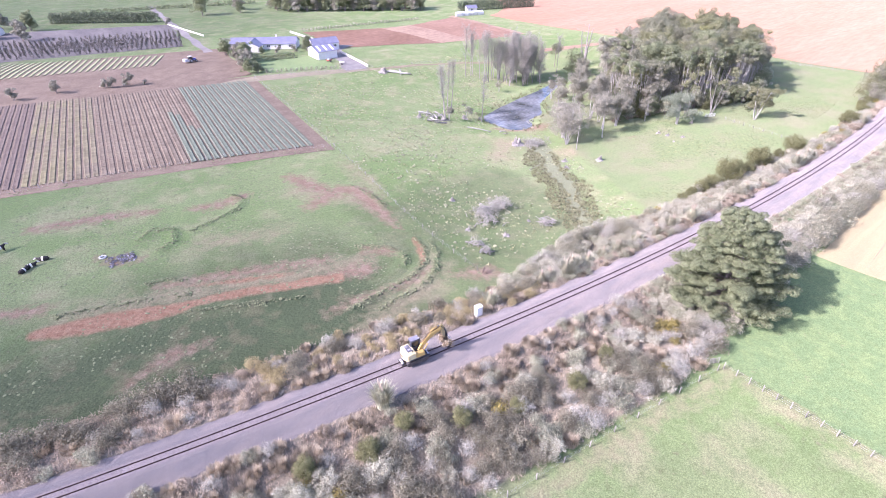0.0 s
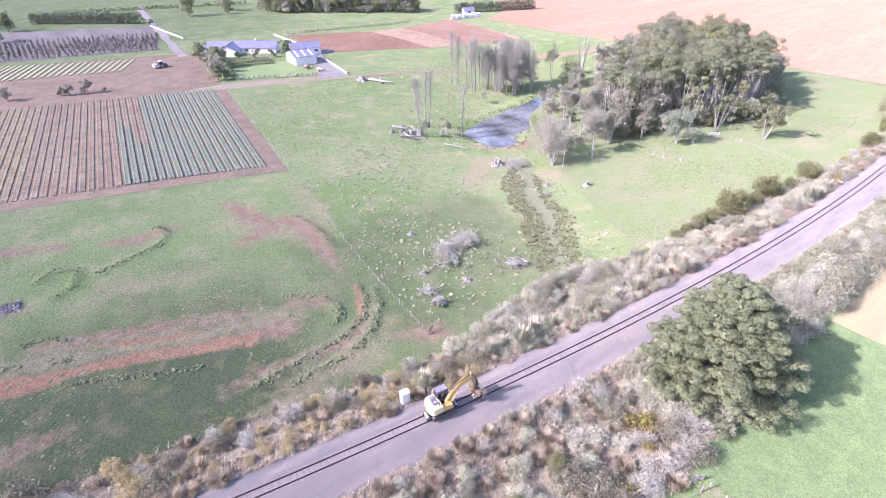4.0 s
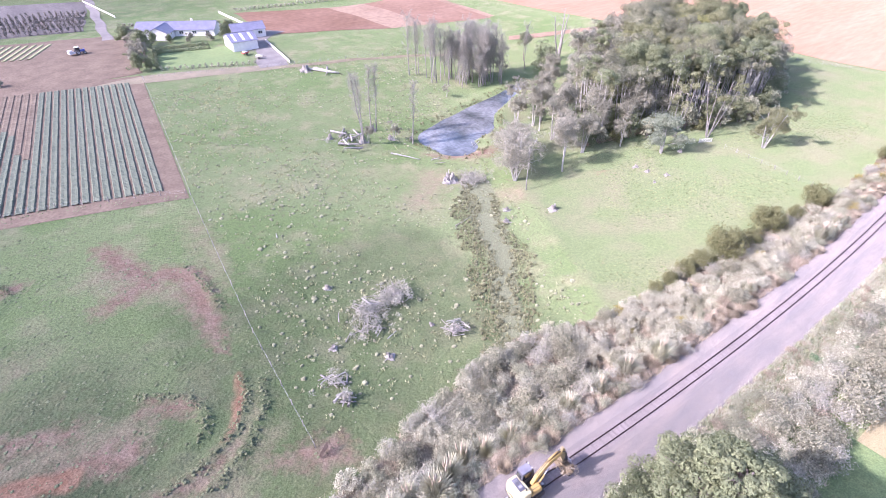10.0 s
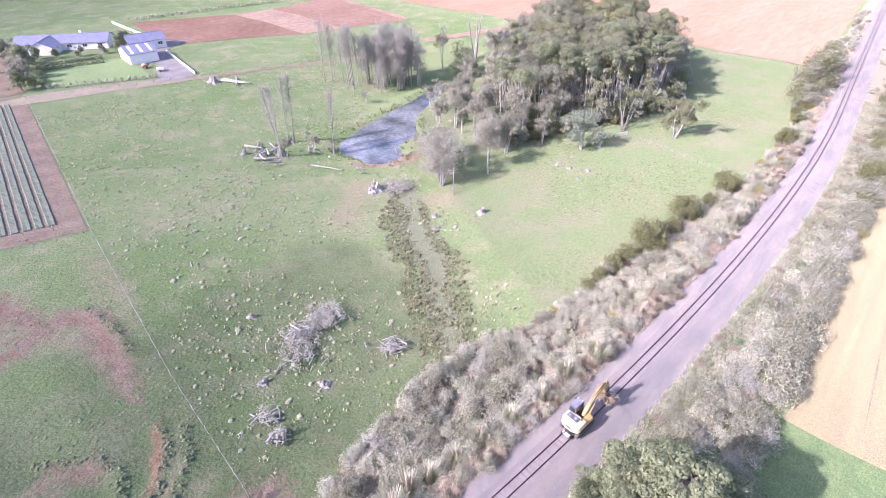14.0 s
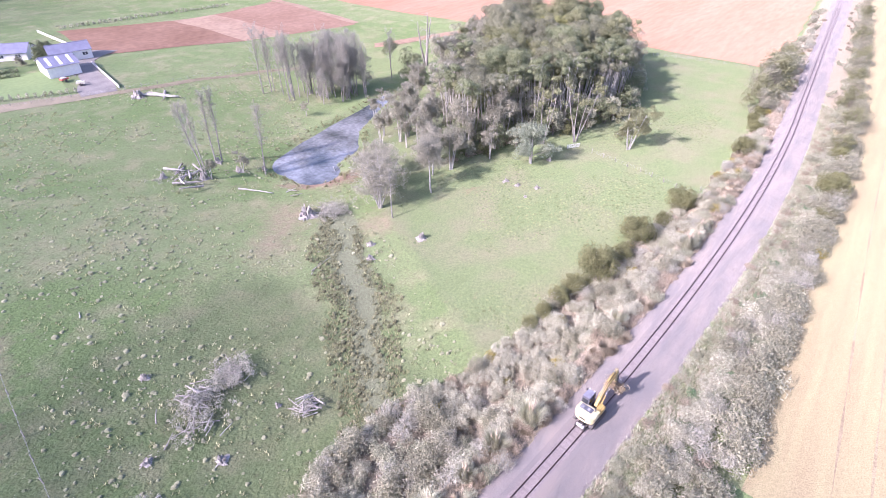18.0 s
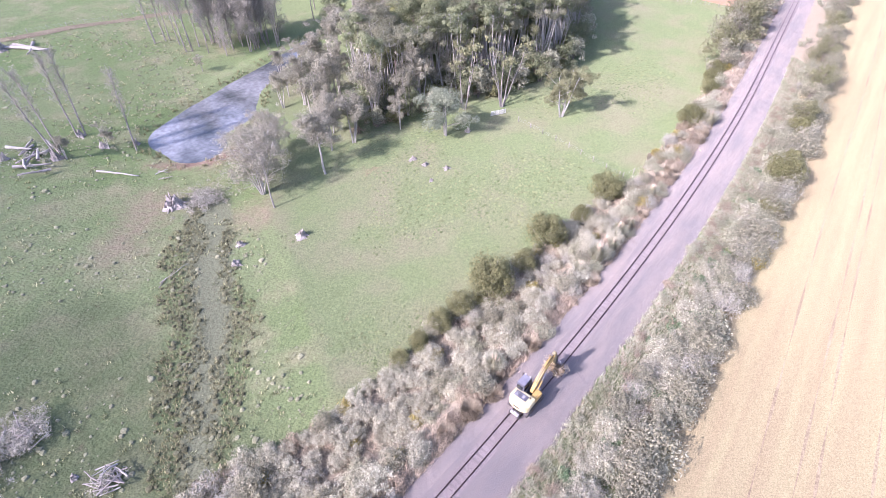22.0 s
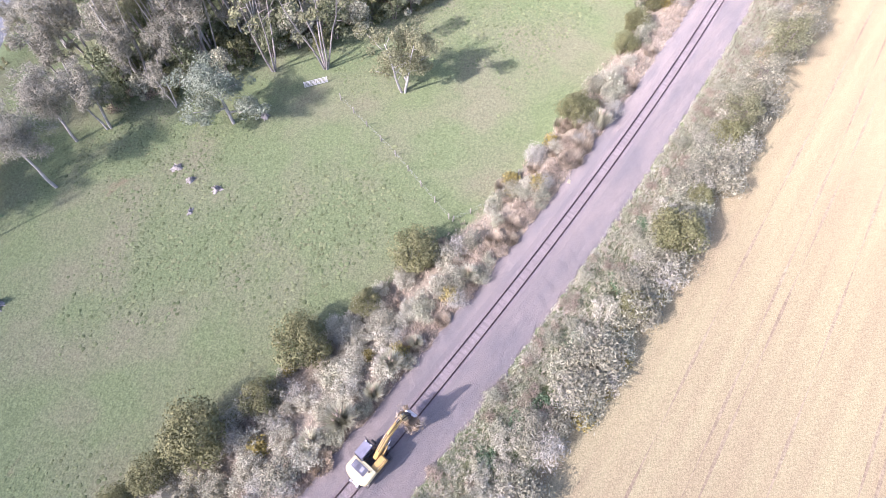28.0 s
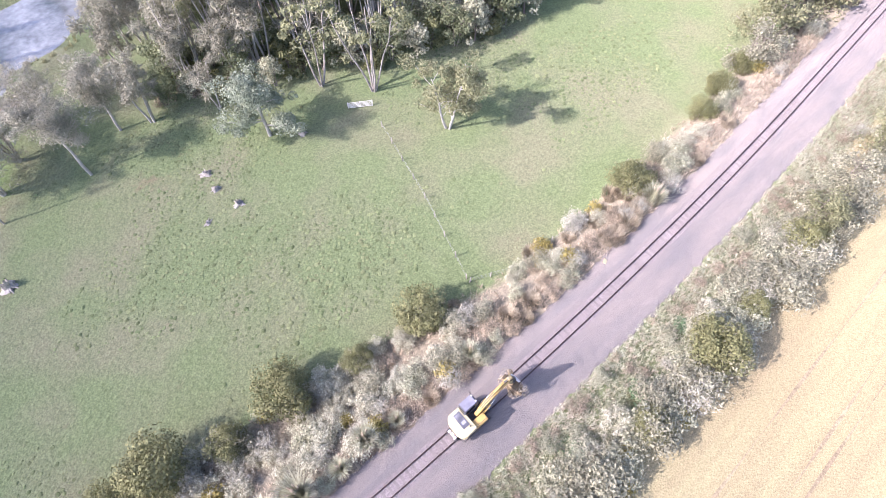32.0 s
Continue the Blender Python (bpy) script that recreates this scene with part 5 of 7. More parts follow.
XS, YS = strewn(22000, lambda X, Y: (X > 120 + 0.55 * np.clip(Y - 70, -20, 60)) & (Y > rail_y(X) + 17) & (Y < 96) & (np.sin(X * 0.13 + np.sin(Y * 0.2)) + 1.6 * RG.rand(len(X)) > 0.9), 118, 230, 44, 96)
domes("sward_lumps", XS, YS, 0.2, 0.06, mat("grass_lumps_in_the_sward", (0.15, 0.19, 0.09), (0.20, 0.222, 0.115), 0.3, 0.95, 0.2, 0.05, 9.0, island=0.3, spec=0.1, grain=9.0, lumps=1.0), "small lumps of coarser grass in the sown paddock", 18)
domes("pasture_lumps", X, Y, 0.18, 0.06, M_TUFT, "small green lumps of grass in the pasture", 8)

# ---- the rail excavator ----
M_YELLOW = mat("excavator_yellow_paint", (0.50, 0.33, 0.11), (0.56, 0.39, 0.14), 1.5, 0.42, 0.06, spec=0.5)
M_CREAM = mat("sun_bleached_pale_yellow_paint", (0.58, 0.50, 0.28), (0.64, 0.57, 0.36), 1.5, 0.5, 0.06, spec=0.5)
M_CABROOF = mat("dusty_dark_grey_paint", (0.10, 0.10, 0.12), (0.15, 0.15, 0.17), 2.0, 0.5, 0.1)
M_GLASSY = mat("dark_tinted_glass", (0.02, 0.025, 0.03), (0.035, 0.04, 0.05), 1.0, 0.06, 0.05, spec=0.6)
M_STEEL = mat("worn_dark_steel", (0.07, 0.065, 0.065), (0.13, 0.12, 0.12), 3.0, 0.6, 0.2, metal=0.4)
M_CHROME = mat("bright_hydraulic_rod", (0.6, 0.6, 0.62), (0.7, 0.7, 0.72), 3.0, 0.2, 0.05, metal=1.0)
M_MUDDY = mat("mud_caked_brown_steel", (0.15, 0.115, 0.075), (0.27, 0.205, 0.125), 3.0, 0.9, 0.3, 0.03, 10)
M_LILAC = mat("dusty_pale_grey_paint", (0.30, 0.29, 0.33), (0.37, 0.36, 0.40), 2.0, 0.5, 0.1)
M_ARM = mat("mud_splashed_yellow_steel", (0.42, 0.32, 0.12), (0.30, 0.26, 0.19), 4.0, 0.7, 0.25)
M_LIGHTGREY = mat("light_grey_steel", (0.50, 0.50, 0.52), (0.62, 0.62, 0.64), 3.0, 0.5, 0.1, metal=0.2)


def prism(name, outline, y0, y1, material, round_by=0.03):
    """An outline in x and z, pulled out from y0 to y1, with rounded edges."""
    bm = bmesh.new()
    a = [bm.verts.new((x, y0, z)) for x, z in outline]
    b = [bm.verts.new((x, y1, z)) for x, z in outline]
    n = len(outline)
    bm.faces.new(a), bm.faces.new(b[::-1])
    for i in range(n):
        bm.faces.new((a[(i + 1) % n], a[i], b[i], b[(i + 1) % n]))
    bmesh.ops.recalc_face_normals(bm, faces=bm.faces[:])
    if round_by:
        bmesh.ops.bevel(bm, geom=bm.edges[:], offset=round_by, segments=2, affect="EDGES")
    me = bpy.data.meshes.new(name)
    bm.to_mesh(me)
    bm.free()
    me.materials.append(material)
    return me


def wheel(name, r, w, material, sides=20):
    """A disc with a raised rim, its axle along y."""
    bm = bmesh.new()
    bmesh.ops.create_cone(bm, cap_ends=True, segments=sides, radius1=r, radius2=r * 0.94, depth=w, matrix=pose(0, 0, 0, 90))
    bmesh.ops.create_cone(bm, cap_ends=True, segments=sides, radius1=r * 0.4, radius2=r * 0.3, depth=w * 1.3, matrix=pose(0, 0, 0, 90))
    me = bpy.data.meshes.new(name)
    bm.to_mesh(me)
    bm.free()
    me.materials.append(material)
    return me


def rod(name, a, b, r, material, r2=None, sides=10):
    return tubes(name, [[(*a, r), (*b, r if r2 is None else r2)]], material, sides)


def plan_prism(name, outline, z0, z1, material, round_by=0.06):
    """An outline in x and y, pulled up from z0 to z1."""
    me = prism(name, [(x, y) for x, y in outline], z0, z1, material, round_by)
    me.transform(Matrix(((1, 0, 0, 0), (0, 0, 1, 0), (0, 1, 0, 0), (0, 0, 0, 1))))
    me.flip_normals()
    return me


def make_excavator():
    ex = empty("rail_excavator", Matrix(), "yellow excavator with a dark cab travelling on rail wheels", "excavator")
    part("undercarriage", boxes("undercarriage", (((0, 0, 0.62), (1.9, 1.2, 0.36)), ((1.1, 0, 0.55), (1.6, 0.5, 0.25)), ((-1.1, 0, 0.55), (1.6, 0.5, 0.25))), M_STEEL, 0.03), ex)
    for s in (-1, 1):
        oval = [(1.35 * c + 0.33 * math.cos(t), 0.48 + 0.33 * math.sin(t)) for c, t0 in ((1, -90), (-1, 90)) for t in [radians(t0 + 30 * i) for i in range(7)]]
        tr = part("crawler_track", prism("crawler_track", oval, s * 0.80, s * 1.25, M_STEEL, 0.02), ex, "dark steel crawler track")
        for i in range(14):
            for z in (0.83, 0.14):
                part("track_shoe", boxes("track_shoe", (((-1.3 + 0.2 * i, s * 1.025, z), (0.07, 0.45, 0.04)),), M_STEEL), tr)
    for x in (-2.05, 2.05):
        gear = part("rail_gear", boxes("rail_gear", (((x * 0.86, 0, 0.42), (0.75, 0.34, 0.24)), ((x, 0, 0.24), (0.16, 1.15, 0.14)), ((x, 0.38, 0.48), (0.3, 0.22, 0.22)), ((x, -0.38, 0.48), (0.3, 0.22, 0.22))), M_LIGHTGREY, 0.03), ex, "light grey steel rail gear")
        for y in (-0.535, 0.535):
            w = part("rail_wheel", wheel("rail_wheel", 0.24, 0.16, M_STEEL), gear, "steel flanged rail wheel")
            w.matrix_local = pose(x, y, 0.24)
    part("slew_ring", plan_prism("slew_ring", [(0.6 * math.cos(i * 0.5236), 0.6 * math.sin(i * 0.5236)) for i in range(12)], 0.78, 0.98, M_STEEL, 0.0), ex)
    part("deck", plan_prism("deck", ((1.25, 1.22), (1.25, -1.22), (-1.3, -1.24), (-1.3, 1.24)), 0.96, 1.14, M_STEEL, 0.03), ex)
    rear = [(-1.15, 1.25)] + [(-1.35 - 0.62 * math.cos(radians(a)), 1.25 * math.sin(radians(a))) for a in range(75, -76, -15)] + [(-1.15, -1.25)]
    cw = part("counterweight", plan_prism("counterweight", rear, 1.0, 1.98, M_CREAM, 0.08), ex, "pale yellow rounded counterweight")
    part("number_plate_bar", boxes("number_plate_bar", (((-1.985, 0, 1.5), (0.02, 0.7, 0.2)),), M_STEEL), cw, "dark lettering bar")
    hood = part("engine_hood", plan_prism("engine_hood", ((-0.2, 1.2), (-0.2, -1.2), (-1.35, -1.22), (-1.35, 1.22)), 1.1, 2.02, M_CREAM, 0.06), ex, "pale yellow engine hood")
    part("hood_panel", boxes("hood_panel", (((-0.92, 0.18, 2.03), (0.98, 1.75, 0.06)),), M_CREAM, 0.015), hood, "pale yellow hood lid")
    part("hood_grille", boxes("hood_grille", (((-0.88, 0.15, 2.07), (0.72, 1.5, 0.03)),), M_CABROOF, 0.01), hood, "dark hood grille")
    for i in range(5):
        part("air_vent", boxes("air_vent", (((-1.2 + 0.12 * i, 0.65, 2.09), (0.04, 0.4, 0.02)),), M_LILAC), hood)
    part("filler_cap", boxes("filler_cap", (((-0.85, -0.12, 2.09), (0.4, 0.3, 0.02)),), M_LILAC), hood)
    part("exhaust", tubes("exhaust", [[(-0.6, -0.75, 1.95, 0.06), (-0.6, -0.75, 2.35, 0.06), (-0.68, -0.75, 2.45, 0.055)]], M_STEEL, 10), hood)
    part("side_tank", boxes("side_tank", (((0.45, -0.86, 1.45), (1.35, 0.72, 0.66)),), M_YELLOW, 0.07), ex, "bright yellow side tank")
    part("step_box", boxes("step_box", (((1.02, -0.9, 1.3), (0.35, 0.6, 0.36)),), M_YELLOW, 0.05), ex)
    part("handrail", tubes("handrail", [[(0.95, -1.15, 1.7, 0.02), (0.95, -1.15, 2.2, 0.02), (-0.1, -1.15, 2.3, 0.02), (-0.1, -1.15, 1.8, 0.02)]], M_STEEL, 6), ex)
    cab = part("cab", prism("cab", ((-0.35, 1.1), (1.3, 1.1), (1.38, 1.75), (1.12, 2.82), (-0.3, 2.85), (-0.4, 1.8)), 0.28, 1.22, M_CABROOF, 0.05), ex, "dark grey operator's cab")
    part("roof_hatch", boxes("roof_hatch", (((0.38, 0.75, 2.87), (1.3, 0.86, 0.05)), ((0.3, 0.75, 2.91), (0.3, 0.35, 0.05))), mat("pale_roof_plate", (0.20, 0.195, 0.235), (0.255, 0.25, 0.29), 2.0, 0.5, 0.05), 0.015), cab, "grey roof plate")
    part("front_window", boxes("front_window", ((pose(1.285, 0.75, 2.25, 0, -13.5, 0), (0.03, 0.78, 0.95)),), M_GLASSY), cab, "dark front window")
    for y, n in ((1.225, "door_window"), (0.275, "side_window")):
        part(n, boxes(n, (((0.35, y, 2.25), (1.1, 0.03, 0.85)),), M_GLASSY), cab, "dark side window")
    part("rear_window", boxes("rear_window", (((-0.365, 0.75, 2.35), (0.03, 0.7, 0.6)),), M_GLASSY), cab, "dark rear window")
    part("work_light", boxes("work_light", (((1.05, 0.45, 2.93), (0.12, 0.16, 0.12)), ((1.05, 1.05, 2.93), (0.12, 0.16, 0.12))), M_LIGHTGREY, 0.02), cab)
    part("mirror", boxes("mirror", (((1.25, 1.42, 2.4), (0.06, 0.2, 0.35)), ((1.2, 1.3, 2.55), (0.03, 0.25, 0.03))), M_STEEL, 0.01), cab)
    boom = part("boom", prism("boom", ((0.45, 1.45), (0.95, 1.3), (1.4, 2.3), (2.1, 3.3), (3.5, 4.3), (3.75, 4.6), (3.45, 4.85), (1.85, 4.05), (0.95, 2.8)), -0.41, -0.03, M_YELLOW, 0.05), ex, "golden yellow cranked boom")
    for y in (-0.3, -0.14):
        part("boom_hose", tubes("boom_hose", [[(0.8, y, 2.6, 0.035), (1.75, y, 4.1, 0.035), (2.6, y, 4.55, 0.035), (3.45, y, 4.95, 0.035)]], M_STEEL, 6), boom, "black hydraulic hose")
    for y in (-0.55, 0.11):
        c = part("boom_cylinder", rod("boom_cylinder", (1.15, y, 1.35), (1.7, y, 2.6), 0.1, M_YELLOW), boom)
        part("boom_rod", rod("boom_rod", (1.7, y, 2.6), (2.05, y, 3.35), 0.045, M_CHROME), c, "bright steel rod")
    c = part("arm_cylinder", rod("arm_cylinder", (1.9, -0.22, 4.2), (2.9, -0.22, 4.95), 0.1, M_YELLOW), boom)
    part("arm_rod", rod("arm_rod", (2.9, -0.22, 4.95), (3.7, -0.22, 5.2), 0.045, M_CHROME), c, "bright steel rod")
    arm = part("arm", prism("arm", ((3.55, 5.3), (3.85, 5.25), (4.1, 4.7), (4.45, 2.6), (4.2, 2.45), (3.8, 3.6), (3.45, 4.6)), -0.40, -0.06, M_ARM, 0.04), ex, "dull muddy yellow arm hanging down")
    for y in (-0.45, 0.0):
        part("arm_hose", tubes("arm_hose", [[(3.6, y, 5.0, 0.04), (4.2, y, 4.4, 0.04), (4.5, y, 3.2, 0.04), (4.4, y, 2.2, 0.04)]], M_STEEL, 6), arm)
    part("bucket_cylinder", rod("bucket_cylinder", (4.1, -0.23, 4.6), (4.7, -0.23, 3.1), 0.08, M_STEEL), arm)
    tool = part("mulching_head", boxes("mulching_head", ((pose(4.25, -0.4, 1.5, 4, 10, 8), (0.85, 1.6, 0.5)),), M_MUDDY, 0.05), ex, "mud-caked mulching head")
    for m, size in ((pose(4.2, -0.4, 1.75, 6, 20, 8), (0.55, 1.9, 0.22)), (pose(4.35, -0.95, 1.6, 0, 10, -6), (0.8, 0.14, 0.75)), (pose(4.35, 0.2, 1.6, 0, 10, 5), (0.8, 0.14, 0.75)),
                    (pose(4.1, -0.15, 2.15, 0, -20, 30), (0.5, 0.7, 0.3)), (pose(3.85, -0.7, 1.5, 20, 0, -20), (0.3, 0.8, 0.3)), (pose(4.3, -1.25, 1.7, 10, 30, 25), (0.5, 0.35, 0.25)), (pose(4.75, 0.35, 1.8, 0, 15, -30), (0.35, 0.5, 0.3))):
        part("guard_plate", boxes("guard_plate", ((m, size),), M_MUDDY, 0.03), tool)
    part("hood_plate", boxes("hood_plate", ((pose(4.72, -0.25, 1.95, 0, -25, 6), (0.1, 0.9, 0.7)),), M_LIGHTGREY, 0.02), tool, "grey-white hood plate")
    part("drum", tubes("drum", [[(4.25, -1.35, 1.3, 0.28), (4.25, 0.45, 1.3, 0.28)]], M_STEEL, 14), tool, "toothed steel drum")
    for i in range(17):
        part("drum_tooth", boxes("drum_tooth", (((4.25 + 0.3 * math.cos(i * 1.1), -1.3 + 0.1 * i, 1.3 + 0.3 * math.sin(i * 1.1)), (0.12, 0.08, 0.12)),), M_MUDDY), tool)
    part("coupler", boxes("coupler", (((4.35, -0.23, 2.35), (0.4, 0.46, 0.36)),), M_STEEL, 0.04), tool, "dark quick coupler")
    R = np.random.RandomState(8)
    part("caught_brush", leaf_mesh("caught_brush", blades(R, ((4.0, -0.9, 1.5), (4.5, -1.2, 1.6), (3.8, 0.2, 1.6), (4.5, 0.4, 1.7)), np.full((4, 3), 0.6), 90, 0.17, 0.16), L_FERN), tool, "torn brown brush caught in the head")
    return ex


excavator = make_excavator()
for piece in excavator.children_recursive:
    family = (piece.name.split(".")[0], piece.parent.name.split(".")[0], piece.parent.parent.name.split(".")[0] if piece.parent.parent else "")
    if "boom" in family:
        piece.data.transform(pose(0.7, 0, 1.5) @ pose(0, 0, 0, 0, 14, 0) @ pose(-0.7, 0, -1.5))
    elif "arm" in family:
        piece.data.transform(pose(0.6, 0, -0.78))
    if piece.name.split(".")[0] not in ("rail_wheel", "rail_gear", "undercarriage"):
        piece.data.transform(Matrix.Diagonal((1.0, 1.0, 1.1, 1.0)))
    if "mulching_head" in (piece.name.split(".")[0], piece.parent.name.split(".")[0]):
        piece.data.transform(pose(4.95, -0.4, 1.7) @ Matrix.Diagonal((1.2, 1.15, 1.1, 1.0)) @ pose(-4.3, 0.4, -1.75))


# ---- fences ----
M_POST = mat("grey_weathered_post", (0.27, 0.245, 0.22), (0.37, 0.34, 0.31), 3.0, 0.9, 0.2, each=0.15)
M_WIRE = mat("dull_fence_wire", (0.4, 0.4, 0.4), (0.5, 0.5, 0.5), 3.0, 0.5, 0.1, metal=0.6)
POST = tubes("post", [[(0, 0, -0.3, 0.075), (0, 0, 0.6, 0.07), (0, 0, 1.2, 0.065)]], M_POST, 7)


def make_fence(label, line, gap, tall=1.0, wires=3):
    x0, y0 = line[0]
    root = empty("fence", pose(x0, y0, H(x0, y0)), label, "fence")
    pts = []
    for (ax, ay), (bx, by) in zip(line, line[1:]):
        k = max(1, round(math.hypot(bx - ax, by - ay) / gap))
        pts += [(ax + (bx - ax) * i / k, ay + (by - ay) * i / k) for i in range(k)]
    pts.append(line[-1])
    for x, y in pts:
        p = part("post", POST, root)
        p.matrix_local = pose(x - x0, y - y0, H(x, y) - H(x0, y0), random.uniform(-3, 3), random.uniform(-3, 3), 0) @ Matrix.Diagonal((1, 1, tall, 1))
    for w in range(wires):
        part("wire", tubes("wire", [[(x - x0, y - y0, H(x, y) - H(x0, y0) + (0.35 + 0.3 * w) * tall, 0.008) for x, y in pts]], M_WIRE, 3), root)
    return root


make_fence("post and wire fence between the pastures", ((69.6, 131.4), (66.5, 110.5), (63.0, 85.7), (60.5, 61.6)), 4.2)
make_fence("post and wire fence along the vegetable plot", ((69.0, 132.5), (46.5, 143.0), (20, 150.5), (-25, 162)), 5.0)
make_fence("post and wire fence beside the vegetable beds", ((69.8, 132.2), (77, 175), (84.5, 221)), 6.0)
make_fence("low post and wire fence along the farm track", ((84.5, 221.5), (121.7, 205.4), (158.7, 196.3), (200, 188.5)), 5.0)
make_fence("low post and wire fence across the paddock", ((181.2, 69.5), (177.6, 56), (173.6, 44.0)), 3.6)
make_fence("closely set post fence between the green fields", ((66.2, 16.0), (64.8, -8), (62, -45)), 1.9)
make_fence("post and wire fence along the scrub", ((65.2, 16.4), (49, 19.2), (28, 22.6), (0, 27)), 4.0)
make_fence("post and wire fence before the tilled earth", ((267.5, 86.5), (274, 51.5)), 4.0)
make_fence("post and rail remains at the paddock's corner", ((173.6, 43.4), (178, 41.2), (186, 40.4)), 2.2)


def make_gate(name, x, y, turn, length, material, label):
    g = empty(name, pose(x, y, H(x, y), 0, 0, turn), label, "gate")
    for i in range(5):
        part("rail", boxes("gate_rail", (((0, 0, 0.25 + 0.22 * i), (length, 0.04, 0.1)),), material, 0.008), g)
    for i in (-1, 0, 1):
        part("upright", boxes("upright", (((i * length * 0.47, 0.04, 0.65), (0.09, 0.04, 1.15)),), material, 0.008), g)
    return g


M_GATE = mat("white_painted_boards", (0.68, 0.66, 0.63), (0.76, 0.74, 0.71), 2.0, 0.7, 0.1)
make_gate("white_gate", 181.3, 74.6, -32, 3.6, M_GATE, "white boarded gate standing at the grove")
make_gate("small_gate", 61.0, 60.2, 30, 1.7, mat("rusty_dark_gate", (0.16, 0.11, 0.09), (0.22, 0.16, 0.13), 3, 0.8, 0.2), "old rusty gate frame in the fence corner")
make_gate("field_gate", 66.0, 17.4, 150, 1.6, M_POST, "grey timber gate between the green fields")


def make_wall_fence(line, label, high=1.1):
    x0, y0 = line[0]
    root = empty("board_fence", pose(x0, y0, H(x0, y0)), label, "fence")
    for (ax, ay), (bx, by) in zip(line, line[1:]):
        L, a = math.hypot(bx - ax, by - ay), math.degrees(math.atan2(by - ay, bx - ax))
        for i in range(max(1, int(L / 2.4))):
            t = (i + 0.5) / max(1, int(L / 2.4))
            x, y = ax + (bx - ax) * t, ay + (by - ay) * t
            p = part("panel", boxes("panel", (((0, 0, high / 2), (2.38, 0.08, high)), ((-1.15, 0, high / 2 + 0.05), (0.12, 0.14, high + 0.1))), M_GATE, 0.01), root)
            p.matrix_local = pose(x - x0, y - y0, H(x, y) - H(x0, y0), 0, 0, a)
    return root


make_wall_fence(((130.3, 205.5), (136.5, 239)), "white boarded fence beside the drive")
make_wall_fence(((141.8, 268), (142.8, 306)), "white boarded fence along the brown field")
make_wall_fence(((101.5, 330), (98, 384)), "white boarded fence along the farm road", 0.9)

# ---- house and sheds ----
M_ROOF = mat("blue_grey_sheet_roof", (0.17, 0.17, 0.235), (0.21, 0.21, 0.28), 0.6, 0.45, 0.05, spec=0.4)
M_WALL = mat("off_white_weatherboard", (0.68, 0.66, 0.66), (0.76, 0.74, 0.73), 0.8, 0.8, 0.06)
M_DARKPANE = mat("dark_window_pane", (0.04, 0.045, 0.06), (0.07, 0.075, 0.09), 1, 0.1, 0.05, spec=0.6)
M_SKYLIGHT = mat("white_skylight_sheet", (0.78, 0.78, 0.80), (0.84, 0.84, 0.86), 1, 0.5, 0.04)


def gabled(parent, name, length, width, wall_h, roof_h, m, windows=3, skylights=0, door=False):
    """A gabled block with its ridge along x: four walls, two roof slopes, windows with frames."""
    L, W, T = length / 2, width / 2, 0.2
    def put(n, me, label=""):
        ob = part(n, me, parent, label)
        ob.matrix_local = m
        return ob
    put("wall", boxes("wall", (((0, W - T / 2, wall_h / 2), (length, T, wall_h)),), M_WALL))
    front = put("wall", boxes("wall", (((0, -W + T / 2, wall_h / 2), (length, T, wall_h)),), M_WALL))
    for s in (-1, 1):
        put("gable_wall", mesh_of("gable_wall", [(s * L - s * k * T, y, z) for k in (0, 1) for y, z in ((-W + T, 0), (W - T, 0), (W - T, wall_h), (0, wall_h + roof_h - 0.1), (-W + T, wall_h))],
                                  [(0, 1, 2, 3, 4), (9, 8, 7, 6, 5)] + [(i, 5 + i, 5 + (i + 1) % 5, (i + 1) % 5) for i in range(5)], M_WALL))
        a = math.degrees(math.atan2(roof_h, W))
        rl = math.hypot(W, roof_h) + 0.45
        c = Vector((0, s * (W + 0.35) / 2, wall_h + roof_h / 2 - 0.1))
        roof = put("roof", boxes("roof", ((pose(*c, -s * a, 0, 0), (length + 0.8, rl, 0.12)),), M_ROOF), "blue-grey sheet metal roof")
        if skylights and s < 0:
            for i in range(skylights):
                part("skylight", boxes("skylight", ((pose(-L + (i + 0.5) * length / skylights, c.y, c.z + 0.08, a, 0, 0), (0.9, rl * 0.72, 0.05)),), M_SKYLIGHT), roof, "white skylight strip")
    part("ridge_cap", boxes("ridge_cap", (((0, 0, wall_h + roof_h + 0.06), (length + 0.8, 0.4, 0.08)),), M_ROOF), parent).matrix_local = m
    for i in range(windows):
        x = -L + (i + 0.5) * length / windows
        w = put("window", boxes("window", (((x, -W - 0.02, wall_h * 0.58), (1.7, 0.06, 1.15)),), M_GATE), "white framed window")
        for k in (-0.42, 0.42):
            part("pane", boxes("pane", (((x + k, -W - 0.06, wall_h * 0.58), (0.72, 0.03, 1.0)),), M_DARKPANE), w)
    if door:
        put("roller_door", boxes("roller_door", (((-L - 0.03, 0, wall_h * 0.42), (0.06, 3.0, wall_h * 0.84)),), M_SKYLIGHT, 0.01), "white roller door")


